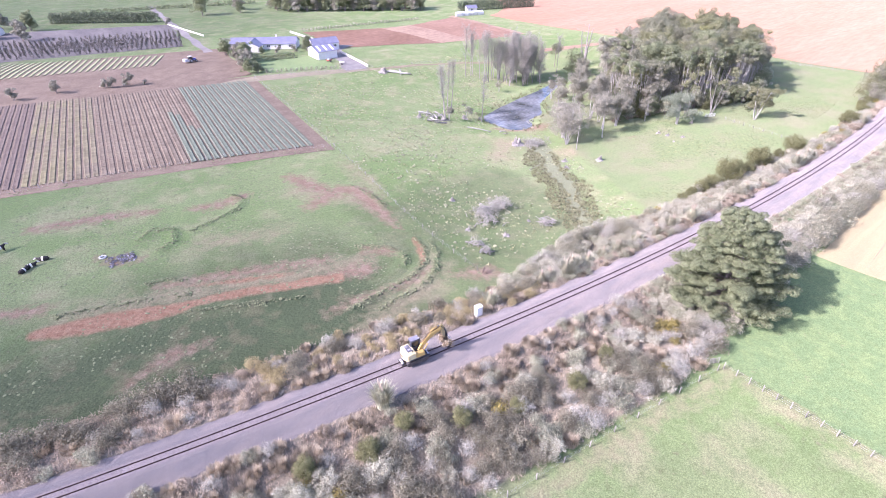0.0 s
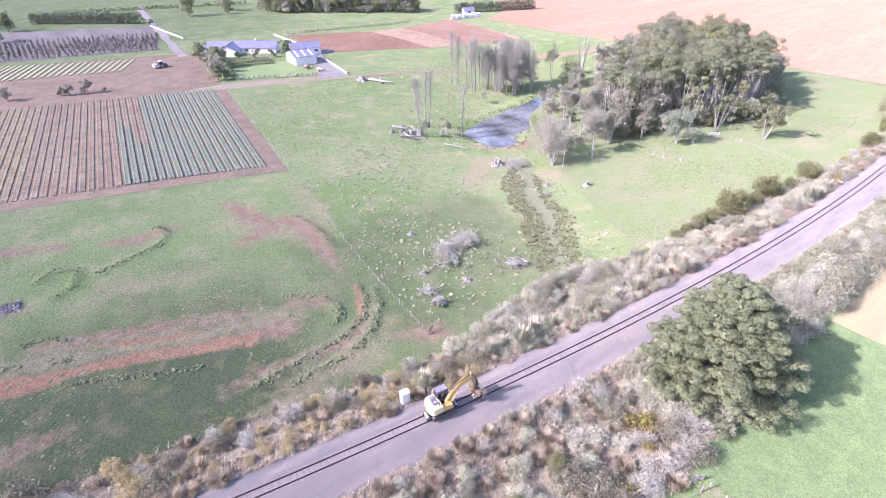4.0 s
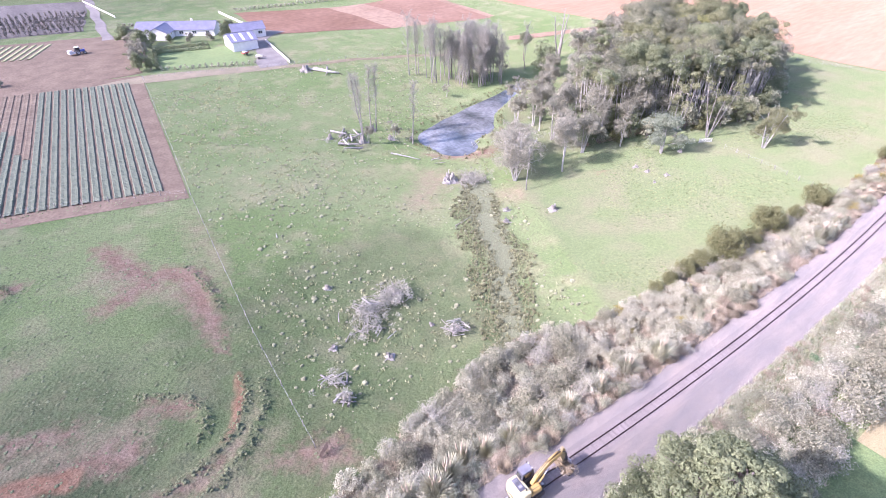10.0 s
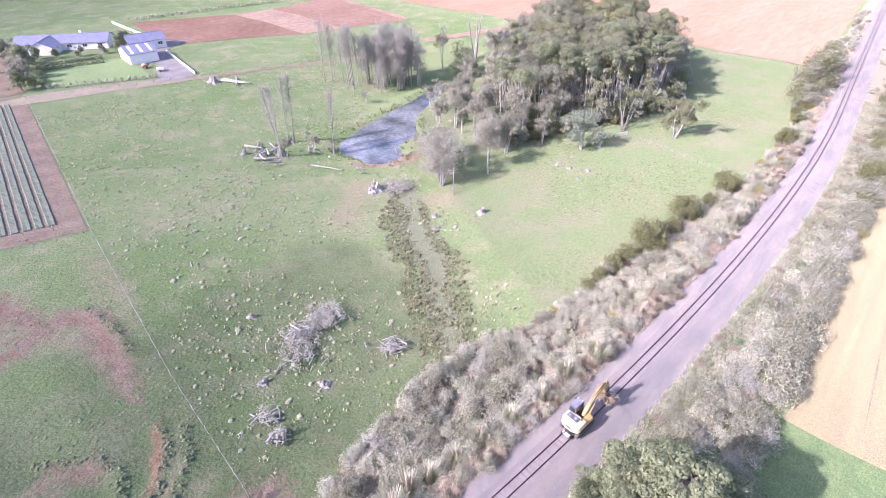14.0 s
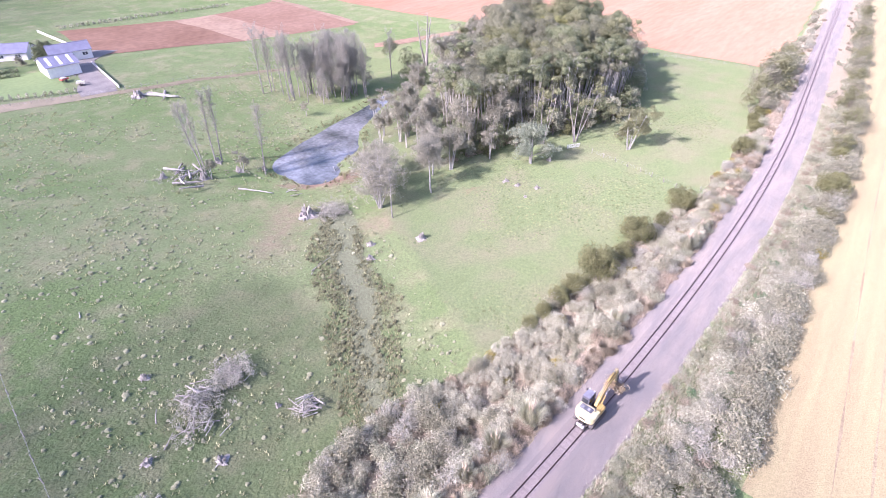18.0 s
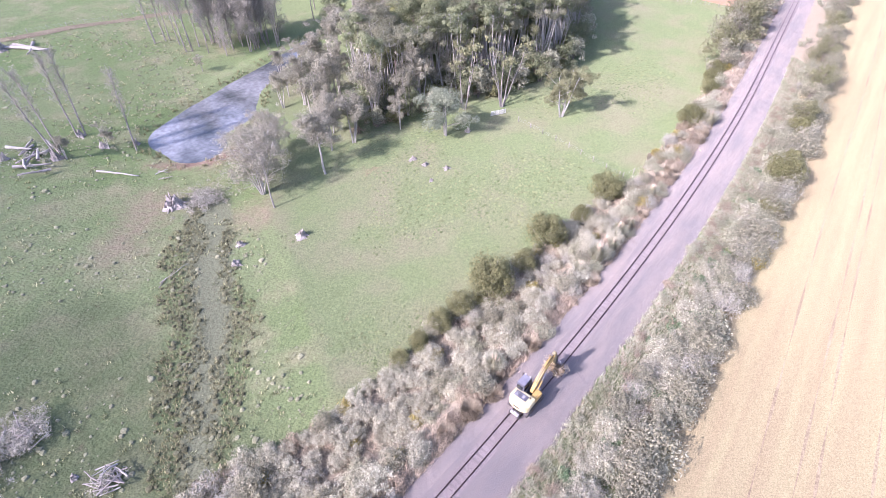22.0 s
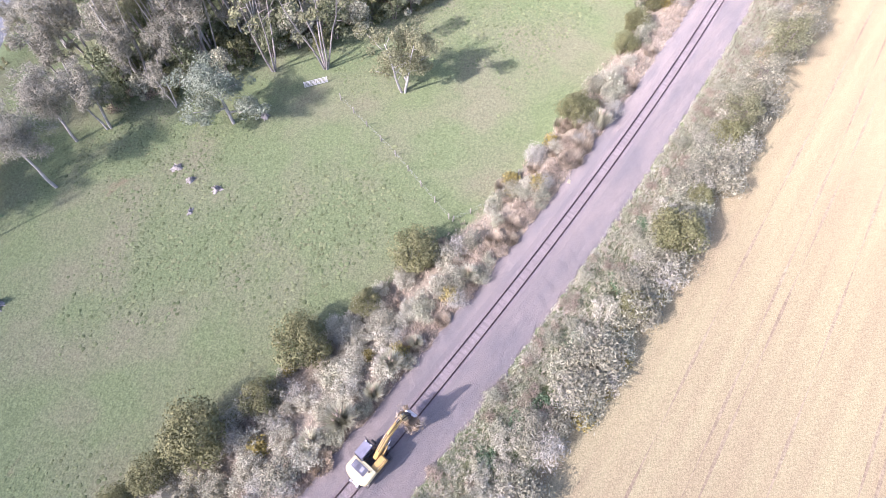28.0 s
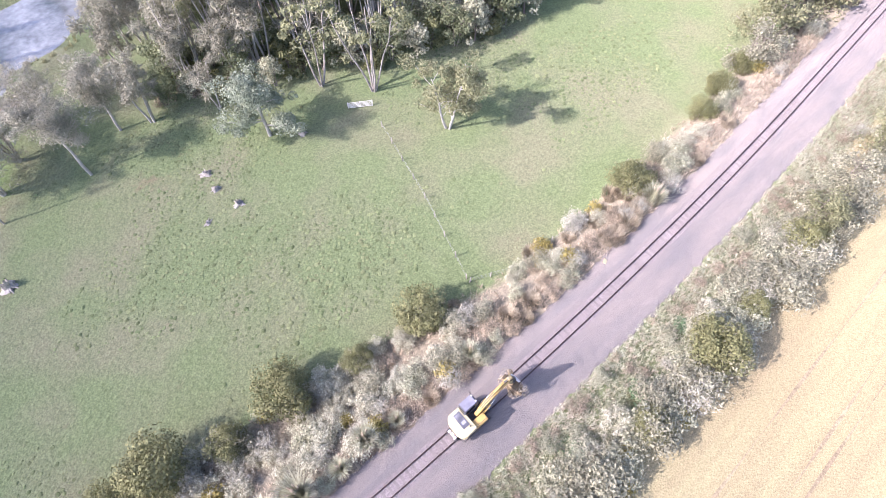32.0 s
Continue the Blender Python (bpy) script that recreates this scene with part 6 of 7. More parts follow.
house = empty("farmhouse", pose(114.5, 276.5, H(114, 276), 0, 0, -38), "long off-white farmhouse with a blue-grey sheet roof", "house")
gabled(house, "main", 33, 9.5, 2.7, 2.3, Matrix(), 6)
gabled(house, "wing", 10, 9.0, 2.7, 2.2, pose(-4.5, -6.5, 0, 0, 0, -90), 0)
part("chimney", boxes("chimney", (((6, 1.0, 5.2), (0.8, 0.8, 1.4)),), M_WALL, 0.03), house)
shed = empty("farm_shed", pose(125.8, 237.5, H(125, 236), 0, 0, -6), "white farm shed with a blue-grey roof and skylights", "shed")
gabled(shed, "shed", 9.5, 12.5, 3.6, 2.0, Matrix(), 0, 3, True)
shed2 = empty("farm_shed", pose(135.0, 252.5, H(135, 252), 0, 0, -12), "white farm shed with a plain blue-grey roof", "shed")
gabled(shed2, "shed", 13, 9, 3.4, 2.0, Matrix(), 3, 0, True)
fargreen = empty("greenhouse", pose(8, 420, H(8, 420), 0, 0, -20), "distant white farm building", "house")
gabled(fargreen, "greenhouse", 16, 8, 2.5, 1.6, Matrix(), 5)
farshed = empty("farm_shed", pose(273, 291.5, H(273, 291.5), 0, 0, -24), "small white farm shed before a dark hedge", "shed")
gabled(farshed, "shed", 7, 5, 2.6, 1.4, Matrix(), 1)
bin_stack = empty("fruit_bin", pose(250.5, 281.3, H(250.5, 281.3), 0, 0, -16), "stack of white fruit bins on the grass", "bin")
part("lower_bin", boxes("lower_bin", (((0, 0, 0.55), (1.3, 1.3, 0.9)), ((0, 0, 0.06), (1.3, 0.3, 0.12))), M_GATE, 0.03), bin_stack)
part("upper_bin", boxes("upper_bin", (((0.05, 0, 1.58), (1.25, 1.25, 0.9)), ((0.05, 0, 1.08), (1.25, 0.3, 0.12))), M_GATE, 0.03), bin_stack)
tagged(bin_stack, group="rows of fruit bins")
for i in range(1, 26):
    row, k = divmod(i, 13)
    x, y = 250.5 + 1.55 * k + 3.5 * row, 281.3 - 0.46 * k + 4.5 * row + 0.3 * math.sin(i * 2.3)
    copy_thing(bin_stack, pose(x, y, H(x, y), 0, 0, -16 + 9 * math.sin(i * 1.7)))

# garden trees, hedges and far trees
garden = Kinds([
    make_tree("garden_tree", 200, 8.5, 0.15, 3.6, 0.2, L_DARK, M_BARK, 60, 46, 0.3, 1.3, "dark green round garden tree by the house", 2, 0.1),
    make_tree("garden_tree", 201, 7.5, 0.2, 3.2, 0.18, L_KANUKA, M_BARK, 50, 46, 0.3, 1.2, "grey-brown garden tree by the house", 2, 0.12),
])
for i, (x, y, s) in enumerate(((86, 230, 0.7), (89.5, 229, 0.5), (90, 243, 0.9), (93, 250, 1.0), (91, 256, 0.85), (96, 263, 0.8), (92, 272, 0.8), (96, 280, 0.75), (129, 258, 0.7), (126, 254, 0.65), (113, 258.5, 0.45), (131.5, 261, 0.6), (106, 262, 0.4), (120, 255.5, 0.4), (88, 236, 0.8), (101, 266, 0.5))):
    garden.put(0 if i in (0, 1, 8, 9, 11) else 1 if i % 3 else 0, x, y, i * 47, s, group="garden trees")
for i, (x, y, s) in enumerate(((4.3, 251, 0.7), (18, 251.5, 0.75), (34, 246.5, 0.55), (36.5, 246, 0.6), (42, 244.3, 0.75), (47.3, 241.8, 0.3))):
    garden.put(1, x, y, i * 31, s * 0.8, "small round tree by the plot's edge", "trees along the plot")
for i, (x, y, s) in enumerate(((128, 407, 1.5), (157, 414, 1.3), (152, 400, 0.8), (99, 385, 0.5), (140, 560, 1.5), (-10, 430, 1.6), (4, 405, 1.5), (22, 385, 1.3), (30, 420, 1.2), (16, 440, 1.6), (-4, 380, 1.3))):
    garden.put(i, x, y, i * 31, s, "distant tree in the fields", "far trees")
for i in range(46):
    x = 176 + 76 * i / 45
    garden.put(i, x, 392 - 0.86 * (x - 176) + 9 * math.sin(i * 2.1), i * 31, 1.25 + 0.35 * math.sin(i * 1.7), "distant tree in a belt beyond the fields", "far tree belt")


def hedge_row(name, a, b, wide, tall, gap, leaf_mat, label, per=26, size=0.3, seed=1):
    """A clipped or shelter hedge as one dense row of leaf clumps with stems."""
    R = np.random.RandomState(seed)
    L = math.hypot(b[0] - a[0], b[1] - a[1])
    k = int(L / gap)
    t = (np.arange(k) + 0.5) / k
    X, Y = a[0] + (b[0] - a[0]) * t, a[1] + (b[1] - a[1]) * t
    Z = height(X, Y)
    root = empty(name, pose(X[0], Y[0], Z[0]), label, "hedge")
    o = np.array((X[0], Y[0], Z[0]))
    cen, rad = [], []
    for q in (0.22, 0.5, 0.78):
        cen.append(np.stack([X, Y, Z + tall * q], 1) - o + R.normal(size=(k, 3)) * gap * 0.12)
        rad.append(np.stack([np.full(k, wide * (1.1 - 0.5 * q)), np.full(k, wide * (1.1 - 0.5 * q)), np.full(k, tall * 0.26)], 1) * (0.8 + 0.4 * R.rand(k, 1)))
    part("foliage", leaf_mesh("foliage", blades(R, np.concatenate(cen), np.concatenate(rad), per, size), leaf_mat), root)
    tagged(part("vine_wood", tubes("vine_wood", [[(x - o[0], y - o[1], z - o[2] - 0.2, 0.08), (x - o[0], y - o[1], z - o[2] + tall * 0.8, 0.03)] for x, y, z in zip(X, Y, Z)], M_BARK_PALE, 4), root), kind="stuff")
    return root


M_VINE = mat("dark_bare_vines", (0.11, 0.10, 0.085), (0.17, 0.155, 0.13), 2.0, 0.9, 0.2, island=0.3)
for k, tall in enumerate((4.6, 4.4, 4.6, 4.2)):
    hedge_row("vine_row", (-40 + 2.5 * k, 352.5 + 9 * k), (84 + 2.5 * k, 309.5 + 9 * k), 0.75, tall, 2.3, M_VINE, "row of dark upright trellised vines", 34, 0.26, 5 + k)
hedge_row("dark_hedge", (44, 443), (97, 399), 2.6, 6.5, 2.0, L_HEDGE, "dark green clipped shelter hedge", 90, 0.38)
hedge_row("dark_hedge", (268, 299), (320, 276), 2.6, 6.6, 2.0, L_HEDGE, "dark clipped shelter belt beside the distant farm", 90, 0.38, 3)
hedge_row("garden_hedge", (91, 226.5), (121, 211), 0.7, 1.5, 2.0, L_GREY, "row of small round garden shrubs by the track", 26, 0.2)
hedge_row("clipped_hedge", (97, 250), (115.5, 243), 0.7, 1.2, 1.0, L_DARK, "low clipped garden hedge", 26, 0.2)
hedge_row("clipped_hedge", (99, 255.5), (117, 249), 0.7, 1.3, 1.0, L_DARK, "low clipped garden hedge before the house", 26, 0.2)
hedge_row("clipped_hedge", (96.5, 250), (91.5, 228), 0.8, 1.6, 1.2, L_DARK, "low garden hedge along the lawn", 26, 0.2)
hedge_row("field_hedge", (150, 305), (225, 290), 1.0, 1.4, 2.2, L_GREY, "low ragged hedge along the brown field", 16, 0.3)
hedge_row("field_hedge", (60, 480), (180, 440), 2.0, 2.6, 3.0, L_DARK, "distant dark hedge between green fields", 20, 0.5)

# ---- vegetable beds ----
M_CROP = mat("leafy_green_crop", (0.108, 0.13, 0.092), (0.155, 0.173, 0.126), 1.2, 0.8, 0.3, 0.05, 6, spec=0.2)
M_TANROW = mat("dry_trimmed_crop", (0.152, 0.122, 0.09), (0.19, 0.157, 0.116), 0.1, 0.9, 0.25, 0.05, 6, spec=0.1)
M_YELROW = mat("yellowing_crop", (0.19, 0.174, 0.10), (0.17, 0.143, 0.108), 0.06, 0.9, 0.25, 0.05, 6, spec=0.1)
M_DARKROW = mat("dark_harvested_row", (0.125, 0.10, 0.084), (0.16, 0.13, 0.107), 0.5, 0.95, 0.25, 0.05, 6, spec=0.1)
plot = empty("vegetable_plot", pose(66.5, 136.5, H(66.5, 136.5)), "ploughed plot with long rows of vegetables", "field", kind="structure")
px0, py0, pz0 = plot.matrix_world.translation
U, N = Vector((0.166, 0.986)), Vector((-0.951, 0.310))  # along the rows, and across them towards the far side


def on_plot(u, n):
    return px0 + U.x * u + N.x * n, py0 + U.y * u + N.y * n


soil_u, soil_n = np.meshgrid(np.arange(-5.5, 92, 3.0), np.arange(-3.5, 110, 3.0))
sx, sy = on_plot(soil_u, soil_n)
part("soil", sheet("soil", sx - px0, sy - py0, height(sx, sy) - pz0 + 0.07, M_EARTH), plot, "bare brown plot earth")


def bed_row(n, u0, u1, material, high):
    u = np.arange(u0, u1, 0.8)
    R = np.random.RandomState(int(n * 10))
    sec = ((-0.74, 0.03), (-0.56, high), (0.0, high * 0.8), (0.56, high), (0.74, 0.03))
    X, Y, Z = [], [], []
    for dn, dz in sec:
        x, y = on_plot(u, n + dn + 0.12 * (R.rand(len(u)) - 0.5))
        X.append(x - px0), Y.append(y - py0), Z.append(height(x, y) - pz0 + 0.07 + dz * (0.7 + 0.6 * R.rand(len(u))))
    return sheet("crop_row", np.array(X), np.array(Y), np.array(Z), material, False)


for i in range(52):
    n = 1.6 + 1.98 * i
    if i < 13:
        part("crop_row", bed_row(n, -0.5, 84, M_CROP, 0.24), plot, "leafy green crop row")
    elif i < 17:
        cut = 24 + 9 * (i - 13) + 5 * (i % 2)
        part("crop_row", bed_row(n, -0.5, cut, M_CROP, 0.28), plot, "leafy green crop row")
        part("crop_row", bed_row(n, cut, 84, M_TANROW, 0.17), plot, "dry trimmed crop row")
    else:
        part("crop_row", bed_row(n, -0.5, 84, M_DARKROW if i > 36 else (M_YELROW if i > 27 else M_TANROW), 0.17), plot, "dark harvested row" if i > 36 else "dry tan and yellow crop row")
# curved pale rows on the earth behind
back = empty("young_crop", pose(40, 270, H(40, 270)), "curving pale rows of young crop on brown earth", "field", kind="structure")
for i in range(34):
    t = np.linspace(0, 1, 14)
    x = -22 + 2.5 * i + 10 * (t - 0.2) * (1 if i > 14 else 1.0) + 7 * t * t * np.clip(1 - i / 20, 0, 1)
    y = 271 + 0.345 * (67 - (-22 + 2.5 * i)) + (31 - 0.35 * i) * t
    secx = np.stack([x - 0.8, x - 0.5, x + 0.5, x + 0.8]) - 40
    secy = np.stack([y] * 4) - 270
    zz = height(x, y) - H(40, 270) + 0.1
    part("crop_row", sheet("crop_row", secx, secy, np.stack([zz, zz + 0.25, zz + 0.25, zz]), mat("pale_young_crop", (0.27, 0.285, 0.145), (0.33, 0.335, 0.185), 0.5, 0.9, 0.2) if i == 0 else bpy.data.materials["pale_young_crop"], False), back)


# ---- logs, stumps and brush piles ----
def make_stump(seed, r, h, label, material=None):
    """A torn stump: an uneven cone with root buttresses and a broken top."""
    R = np.random.RandomState(seed)
    bm = bmesh.new()
    rings, sides, prev = 7, 18, None
    lobes = R.rand(3) * 6.283
    for k in range(rings):
        t = k / (rings - 1)
        ring = []
        for s in range(sides):
            a = 6.283 * s / sides
            flare = r * (1 - 0.5 * t ** 0.45) * (1 + (0.5 * (1 - t)) * max(0, math.cos(3 * a + lobes[0])) + 0.12 * R.normal())
            ring.append(bm.verts.new((math.cos(a) * flare, math.sin(a) * flare, -0.1 + h * t * (0.75 + 0.45 * t * math.sin(a + lobes[1]) + 0.3 * t * R.normal()))))
        if prev:
            for s in range(sides):
                bm.faces.new((prev[s], prev[(s + 1) % sides], ring[(s + 1) % sides], ring[s]))
        prev = ring
    hollow = bm.verts.new((0.1 * r * R.normal(), 0.1 * r * R.normal(), h * 0.45))
    for s in range(sides):
        bm.faces.new((prev[s], prev[(s + 1) % sides], hollow))
    me = bpy.data.meshes.new("tree_stump")
    bm.to_mesh(me)
    bm.free()
    me.materials.append(material or M_DEAD)
    ob = new("tree_stump", me)
    tagged(ob, label, "stump")
    roots = [bent(R, (math.cos(b) * r * 0.6, math.sin(b) * r * 0.6, h * 0.25), (math.cos(b) * r * (0.9 + 0.7 * R.rand()), math.sin(b) * r * (0.9 + 0.7 * R.rand()), 0.02), 0.16 * r, 0.05, 0.2, 4) for b in R.rand(6) * 6.283]
    tagged(part("root_plate", tubes("root_plate", roots, material or M_DEAD, 6), ob), kind="stuff")
    return ob


for i, (x, y, r, h, t) in enumerate(((123.6, 109.2, 1.9, 2.1, "big bleached root plate stump at the creek"), (127.2, 107.6, 1.0, 1.0, "torn grey stump at the creek"), (131.9, 83.1, 1.0, 1.3, "pale grey stump in the smooth pasture"),
                                     (124.4, 90.3, 0.8, 0.9, "broken pale stump by the creek"), (121.0, 86.8, 0.9, 0.8, "broken pale stump by the creek"), (159.1, 80.1, 0.7, 0.7, "small grey stump in the pasture"),
                                     (158.7, 76.8, 0.6, 0.7, "small grey stump in the pasture"), (159.8, 72.3, 0.7, 0.7, "small grey stump in the pasture"), (155.3, 72.6, 0.5, 0.4, "small low stump in the pasture"),
                                     (77.9, 89.0, 0.6, 1.0, "pale stump among the tussocks"), (71.4, 76.2, 0.7, 0.6, "low grey stump in the grass"), (77.6, 69.8, 0.8, 0.7, "grey root stump in the rough pasture"),
                                     (172.5, 76.4, 0.6, 0.9, "small pale stump near the grove"), (87.5, 71.8, 0.5, 0.5, "small grey stump in rough grass"), (110.0, 143.2, 0.8, 1.3, "dark torn root plate beside the fallen trunks"), (117.0, 137.9, 1.1, 1.9, "big torn root plate at the foot of the poplars"), (124.4, 143.8, 0.8, 1.2, "torn root stump among the poplars"), (125.6, 136.8, 0.9, 1.5, "grey root heap at the water's edge"), (130.9, 134.4, 0.7, 1.0, "grey root heap at the water's edge"), (130.6, 194.4, 2.0, 1.9, "pale torn stump by the farm track"))):
    s = make_stump(300 + i, r, h, t)
    s.matrix_world = pose(x, y, H(x, y), 0, 0, i * 83)


def make_logs(name, x, y, seed, count, length, r, label, spread=2.0, piled=0.5, turn=None, twiggy=0):
    """Fallen trunks lying across one another, each a log of its own."""
    R = np.random.RandomState(seed)
    root = empty(name, pose(x, y, H(x, y)), label, "log pile" if count > 2 else "fallen log")
    for i in range(count):
        a = (radians(turn) if turn is not None else R.rand() * 6.283) + R.normal() * 0.35 * (count > 1)
        cx, cy = R.normal() * spread * 0.5, R.normal() * spread * 0.5
        L = length * (0.6 + 0.5 * R.rand())
        e = np.array((math.cos(a), math.sin(a), 0)) * L / 2
        lift = r + (piled * R.rand() if count > 1 else 0)
        p0, p1 = np.array((cx, cy, 0)) - e, np.array((cx, cy, 0)) + e
        p0[2], p1[2] = H(x + p0[0], y + p0[1]) - H(x, y) + lift * 0.8, H(x + p1[0], y + p1[1]) - H(x, y) + lift * (0.8 + 0.8 * R.rand() * (count > 1))
        part("log", tubes("log", [bent(R, p0, p1, r * (0.8 + 0.4 * R.rand()), r * 0.45, 0.08, 5)], M_DEAD if i % 3 else M_BARK_PALE, 8), root)
    if twiggy:
        cen = np.stack([R.normal(size=twiggy) * spread * 0.6, R.normal(size=twiggy) * spread * 0.45, 0.4 + 0.9 * R.rand(twiggy)], 1)
        tagged(part("brush", leaf_mesh("brush", blades(R, cen, np.full((twiggy, 3), 0.75), 40, 0.24, 0.1, 0.1, 0.1), M_TWIG), root, "tangled dry brushwood"), kind="stuff")
    return root


make_logs("brush_pile", 80.6, 80.2, 1, 24, 2.6, 0.09, "big pile of bleached branches and brushwood", 2.5, 1.8, twiggy=70)
make_logs("brush_pile", 86.3, 80.6, 31, 14, 2.4, 0.07, "tall heap of grey brushwood", 2.6, 1.8, twiggy=130)
make_logs("brush_pile", 78.0, 76.4, 12, 12, 2.6, 0.1, "low heap of grey brushwood", 3.6, 0.8, twiggy=40)
make_logs("brush_pile", 89.6, 68.4, 2, 26, 2.6, 0.1, "pile of bleached roots and branches by the creek", 1.5, 1.2, twiggy=14)
make_logs("log_pile", 68.2, 70.0, 3, 9, 2.4, 0.14, "heap of pale broken logs", 1.8, 0.4, twiggy=16)
make_logs("log_pile", 67.7, 66.5, 4, 7, 2.4, 0.2, "heap of dark and pale broken logs", 1.4, 0.5, twiggy=12)
make_logs("fallen_log", 122.6, 125.6, 5, 1, 8.5, 0.24, "long pale fallen trunk in the pasture", 0, turn=-52)
make_logs("fallen_branch", 128.5, 119.5, 6, 3, 3.0, 0.12, "pale fallen branches by the pond", 1.6)
make_logs("log_pile", 113.0, 141.0, 7, 11, 6.5, 0.3, "scattered fallen trunks beside the poplars", 6.5, 0.9, twiggy=30)
make_logs("fallen_log", 135.0, 190.0, 8, 5, 12.0, 0.38, "old fallen trunk with dead limbs by the track", 1.5, 0.2, turn=-58)
make_logs("brush_pile", 128.3, 106.4, 21, 14, 2.6, 0.08, "grey-brown brushwood tangle at the head of the creek", 3.6, 0.9, twiggy=150)
make_logs("fallen_stick", 77.4, 107.0, 9, 1, 2.2, 0.12, "dark stick lying in the pasture", 0, turn=70)
make_logs("fallen_log", 90.8, 43.6, 10, 2, 4.4, 0.24, "pale fallen log in the scrub beside the track", 0.8, 0.2, turn=-10)
make_logs("creek_branch", 113.0, 92.5, 13, 2, 6.0, 0.08, "thin pale branch lying over the creek", 1.0, 0.1, turn=20)
make_logs("dead_branch", 143.5, 121.0, 14, 4, 4.0, 0.1, "dead branches lying in the water's edge", 2.0, 0.5)
dead_bush = Kinds([make_shrub("dead_bush", 180, 2.4, 2.0, M_DEAD, 8, 8, 0.25, "bleached dead bush with bare branches", 8, narrow=0.1, bark=M_DEAD).ob])
for x, y, s in ((167.5, 20.0, 1.1), (128.5, 109.5, 1.0), (47.5, 33.0, 1.0), (172, 21.5, 0.9), (82.0, 80.5, 0.8), (112, 23, 1.0), (86.5, 80.0, 1.2), (87.8, 82.5, 1.0), (85.5, 83.5, 0.8)):
    dead_bush.put(0, x, y, x * 9, s)

# ---- small things ----
cabinet = empty("trackside_cabinet", pose(46.6, 46.9, H(46.6, 46.9), 0, 0, -10), "white trackside equipment cabinet", "cabinet")
M_CABINET = mat("white_cabinet_paint", (0.74, 0.74, 0.72), (0.8, 0.8, 0.78), 2, 0.5, 0.05)
part("body", boxes("body", (((0, 0, 0.95), (1.1, 0.8, 1.7)),), M_CABINET, 0.03), cabinet)
part("roof", boxes("roof", (((0, 0, 1.85), (1.25, 0.95, 0.1)),), M_CABINET, 0.03), cabinet)
part("plinth", boxes("plinth", (((0, 0, 0.05), (1.2, 0.9, 0.3)),), M_POST, 0.02), cabinet)
for y in (-0.41, 0.41):
    d = part("door", boxes("door", (((0, y, 0.95), (0.95, 0.03, 1.5)),), M_CABINET, 0.01), cabinet)
    part("handle", boxes("handle", (((0.35, y * 1.06, 1.0), (0.04, 0.04, 0.2)),), M_STEEL), d)
sign = empty("track_marker", pose(185.2, 34.3, H(185.2, 34.3), 0, 0, 20), "fallen pale yellow track marker on a short post", "sign")
part("board", boxes("board", ((pose(0, 0, 0.25, 15, 10, 0), (0.7, 0.5, 0.05)),), M_CREAM, 0.02), sign)
part("post", rod("post", (0.3, 0, 0.15), (1.9, 0.35, 0.35), 0.04, M_POST), sign)


def make_tractor(x, y, turn):
    t = empty("tractor", pose(x, y, H(x, y) + 0.08, 0, 0, turn), "blue tractor with an implement on the bare field", "tractor")
    blue = mat("blue_tractor_paint", (0.10, 0.13, 0.42), (0.13, 0.17, 0.5), 1, 0.4, 0.05)
    part("bonnet", boxes("bonnet", (((1.0, 0, 1.25), (1.8, 0.8, 0.75)),), blue, 0.08), t)
    cab = part("cab", boxes("cab", (((-0.6, 0, 1.9), (1.4, 1.4, 1.4)),), M_GLASSY, 0.06), t)
    part("cab_roof", boxes("cab_roof", (((-0.6, 0, 2.68), (1.6, 1.6, 0.16)),), M_CABINET, 0.05), cab)
    for cx, r in ((-0.8, 0.85), (1.5, 0.55)):
        for s in (-1, 1):
            w = part("wheel", wheel("wheel", r, 0.45, M_STEEL), t)
            w.matrix_local = pose(cx, s * 0.95, r)
            part("rim", wheel("rim", r * 0.5, 0.5, M_CABINET), w)
    part("implement", boxes("implement", (((-2.8, 0, 0.9), (2.2, 2.6, 0.5)), ((-3.2, 0, 1.5), (1.4, 2.2, 0.7))), M_LIGHTGREY, 0.06), t)
    part("drawbar", boxes("drawbar", (((-1.7, 0, 0.7), (1.2, 0.2, 0.2)),), M_STEEL), t)
    return t


tractor = make_tractor(75.0, 269.0, 10)


def make_trailer(x, y, turn, paint, label):
    """A small farm trailer: a tray with sides on two wheels, and a drawbar."""
    t = empty("farm_trailer", pose(x, y, H(x, y) + 0.12, 0, 0, turn), label, "trailer")
    part("tray", boxes("tray", (((0, 0, 0.75), (2.4, 1.5, 0.12)), ((0, 0.72, 1.0), (2.4, 0.06, 0.45)), ((0, -0.72, 1.0), (2.4, 0.06, 0.45)), ((-1.17, 0, 1.0), (0.06, 1.4, 0.45))), paint, 0.015), t)
    part("load", boxes("load", (((-0.3, 0, 1.15), (1.3, 1.0, 0.6)), ((0.6, 0.1, 1.05), (0.6, 0.9, 0.4))), M_CABINET, 0.08), t)
    for side in (-0.85, 0.85):
        part("wheel", wheel("wheel", 0.42, 0.24, M_STEEL), t).matrix_local = pose(0, side, 0.42)
    part("drawbar", boxes("drawbar", (((1.8, 0, 0.6), (1.3, 0.1, 0.1)),), M_STEEL), t)
    return t


make_trailer(122.1, 225.0, 20, mat("faded_red_paint", (0.40, 0.10, 0.08), (0.48, 0.15, 0.12), 2, 0.6, 0.1), "red farm trailer with a pale load by the shed")
make_trailer(123.9, 217.0, -30, mat("cream_trailer_paint", (0.62, 0.58, 0.46), (0.7, 0.66, 0.54), 2, 0.6, 0.1), "cream farm trailer parked beside the drive")


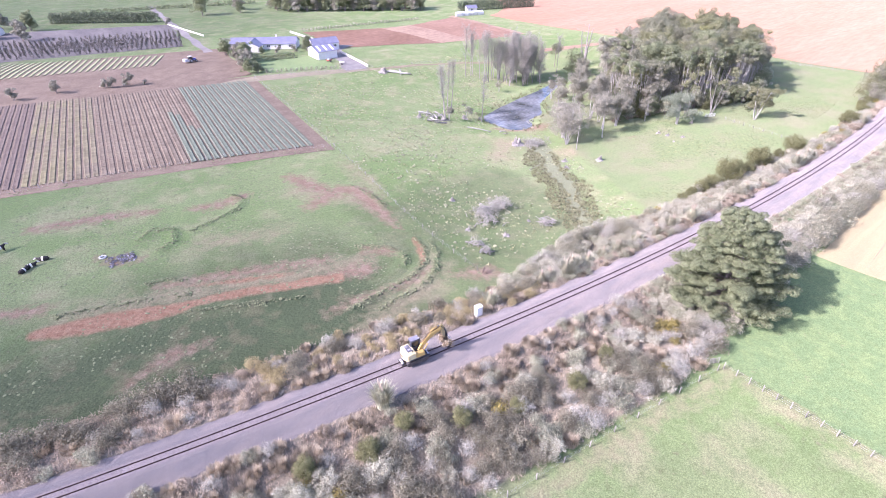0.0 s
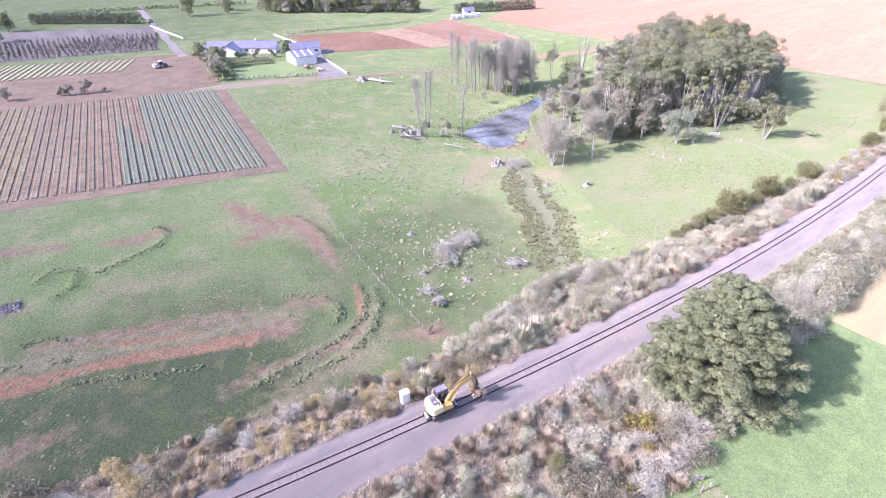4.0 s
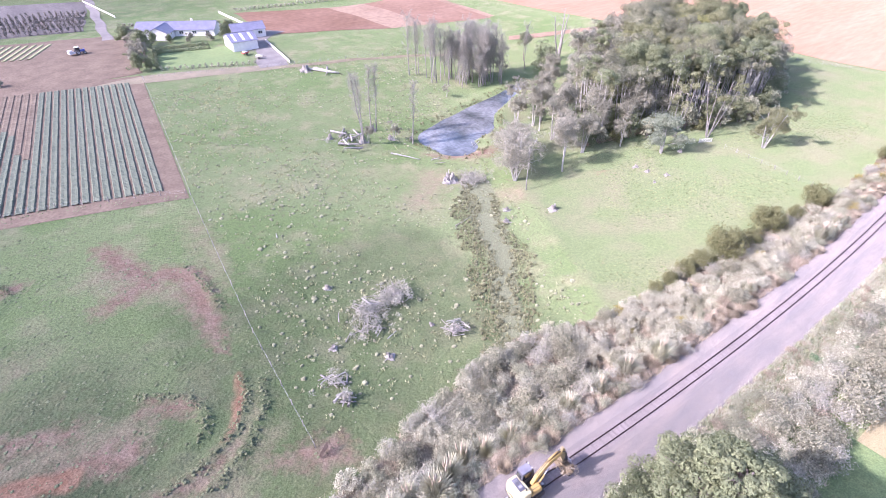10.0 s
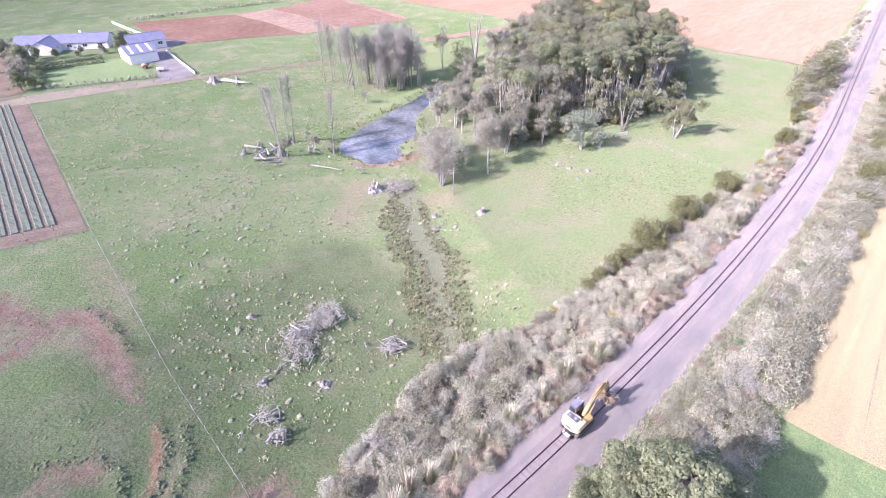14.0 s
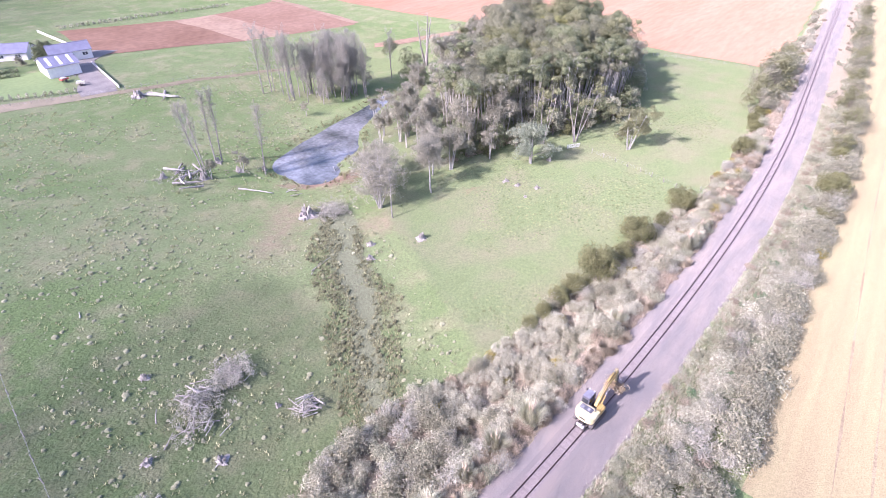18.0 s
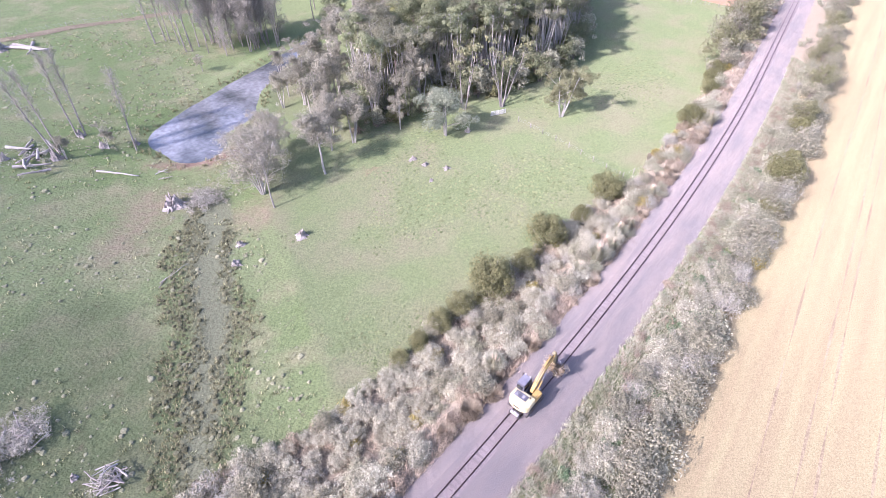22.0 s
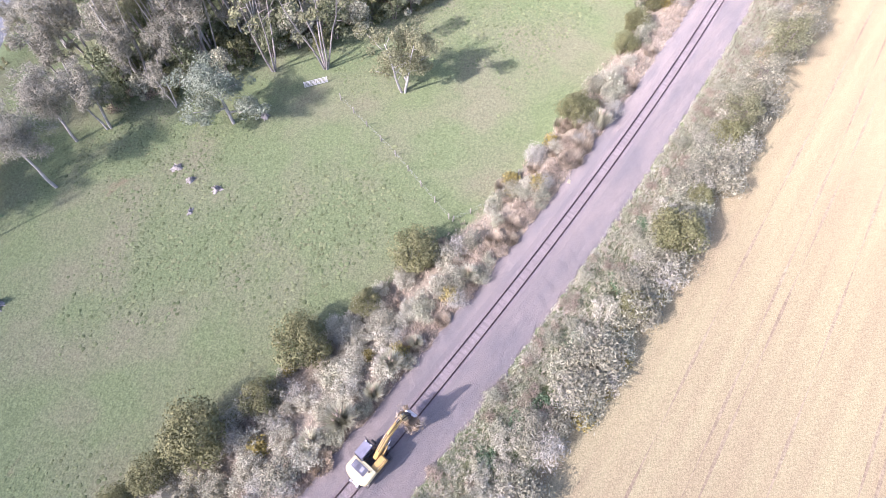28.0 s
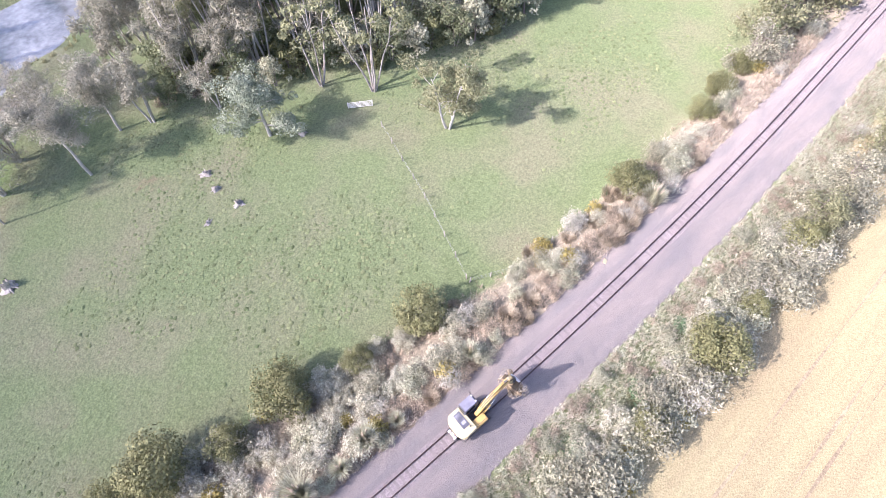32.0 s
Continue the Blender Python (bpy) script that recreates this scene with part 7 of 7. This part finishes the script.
def make_trough(x, y, turn, label, long=2.0):
    t = empty("water_trough", pose(x, y, H(x, y), 0, 0, turn), label, "trough")
    part("wall", boxes("wall", (((0, 0.45, 0.3), (long, 0.1, 0.6)), ((0, -0.45, 0.3), (long, 0.1, 0.6)), ((long / 2, 0, 0.3), (0.1, 0.8, 0.6)), ((-long / 2, 0, 0.3), (0.1, 0.8, 0.6))), M_STEEL, 0.03), t)
    part("water", boxes("water", (((0, 0, 0.45), (long - 0.12, 0.78, 0.02)),), M_WATER), t)


def make_cow(x, y, turn, lying, label):
    """A dairy cow in parts, standing or lying."""
    black = mat("black_hide", (0.02, 0.018, 0.018), (0.04, 0.035, 0.035), 3, 0.8, 0.1)
    white = mat("white_hide", (0.6, 0.58, 0.55), (0.7, 0.68, 0.65), 3, 0.8, 0.1)
    drop = 0.62 if lying else 0.0
    c = empty("cow", pose(x, y, H(x, y), 0, 0, turn), label, "cow")
    part("body", tubes("body", [[(-0.95, 0, 1.1 - drop, 0.12), (-0.85, 0, 1.08 - drop, 0.36), (-0.2, 0, 1.0 - drop, 0.46), (0.5, 0, 1.05 - drop, 0.4), (0.8, 0, 1.12 - drop, 0.25)]], black, 12), c)
    part("patch", tubes("patch", [[(-0.1, 0, 1.01 - drop, 0.468), (0.2, 0, 1.02 - drop, 0.46)]], white, 12), c, "white hide patch")
    part("neck", tubes("neck", [[(0.65, 0, 1.15 - drop, 0.26), (1.15, 0, 1.35 - drop, 0.16)]], black, 10), c)
    head = part("head", tubes("head", [[(1.1, 0, 1.4 - drop, 0.13), (1.25, 0, 1.36 - drop, 0.15), (1.6, 0, 1.15 - drop, 0.09), (1.66, 0, 1.1 - drop, 0.05)]], white, 10), c, "white face")
    for s in (-1, 1):
        part("ear", tubes("ear", [[(1.2, s * 0.12, 1.45 - drop, 0.03), (1.15, s * 0.32, 1.46 - drop, 0.05)]], black, 6), head)
        for lx in (-0.75, 0.6):
            part("leg", tubes("leg", [[(lx, s * 0.24, 0.85 - drop, 0.13), (lx, s * 0.26, 0.4 if not lying else 0.12, 0.08), (lx + (0.35 if lying else 0), s * 0.26, 0.0, 0.06)]], black, 8), c)
    part("tail", tubes("tail", [[(-0.95, 0, 1.2 - drop, 0.04), (-1.1, 0, 0.7 - drop * 0.6, 0.03), (-1.08, 0, 0.4 - drop * 0.5, 0.05)]], black, 6), c)


make_cow(-7.9, 114.0, 40, True, "black and white cow lying in the pasture")
make_cow(-6.6, 115.0, 10, True, "black and white cow lying beside another")
make_cow(-4.4, 116.3, 160, True, "black cow lying in the pasture")
make_cow(-10.4, 125.6, 20, False, "black cow standing in the pasture")
tyre = new("old_tyre", tubes("old_tyre", [[(0.55 * math.cos(a), 0.55 * math.sin(a), 0.16, 0.17) for a in [6.283 * i / 16 for i in range(17)]]], M_LIGHTGREY, 8))
tyre.matrix_world = pose(4.6, 109.6, H(4.6, 109.6))
tagged(tyre, "old grey tyre beside a muddy pit", "tyre")
R1 = np.random.RandomState(4)
scrap = new("burnt_rubbish", leaf_mesh("burnt_rubbish", blades(R1, np.stack([5 + 4.5 * R1.rand(40), 108.5 - 4 * R1.rand(40), np.full(40, H(7, 106) + 0.1)], 1), np.full((40, 3), 0.5) * (1, 1, 0.3), 16, 0.18, 0.5), mat("ash_and_scrap", (0.10, 0.10, 0.12), (0.32, 0.31, 0.36), 3, 0.8, 0.3, island=0.5)))
tagged(scrap, "scattered ash and burnt scrap in a pit", "rubbish", kind="stuff")

# ---- sleepers ----
SLEEPER = boxes("sleeper", (((0, 0, -0.205), (0.22, 1.72, 0.13)), ((0, 0.74, -0.125), (0.14, 0.17, 0.035)), ((0, -0.74, -0.125), (0.14, 0.17, 0.035))), (M_SLEEPER, M_CLIP))
for f in SLEEPER.polygons:
    f.material_index = 1 if f.center.z > -0.2 and f.index >= 6 else 0


def on_track(s):
    return pose(s, float(rail_y(s)), 0, 0, 0, math.degrees(math.atan(0.00135 * (min(max(s, -30), 223) - 175))))


for i in range(300):
    s = part("sleeper", SLEEPER, track)
    s.matrix_local = on_track(20.0 + 0.68 * i)
rest = bmesh.new()
for i in range(320):
    x = 20.0 + 0.68 * (300 + i) if i < 240 else 20.0 - 0.68 * (i - 239)
    bmesh.ops.create_cube(rest, size=1, matrix=on_track(x) @ pose(0, 0, -0.205) @ Matrix.Diagonal((0.22, 2.1, 0.13, 1)))
me = bpy.data.meshes.new("far_sleepers")
rest.to_mesh(me)
rest.free()
me.materials.append(M_SLEEPER)
tagged(part("far_sleepers", me, track), kind="stuff")

DRIVE_T, DRIVE_X = (0, 6, 9, 10, 14.5, 20, 26.5, 32), (32.4, 57.1, 69.5, 73.2, 91.7, 113.7, 139.8, 162.4)


def motions():
    """The excavator rolls along the track at about four metres a second."""
    rows = []
    for i in range(33):
        s = float(np.interp(i, DRIVE_T, DRIVE_X))
        rows.append((float(i), on_track(s)))
    walk(excavator, rows)


motions()
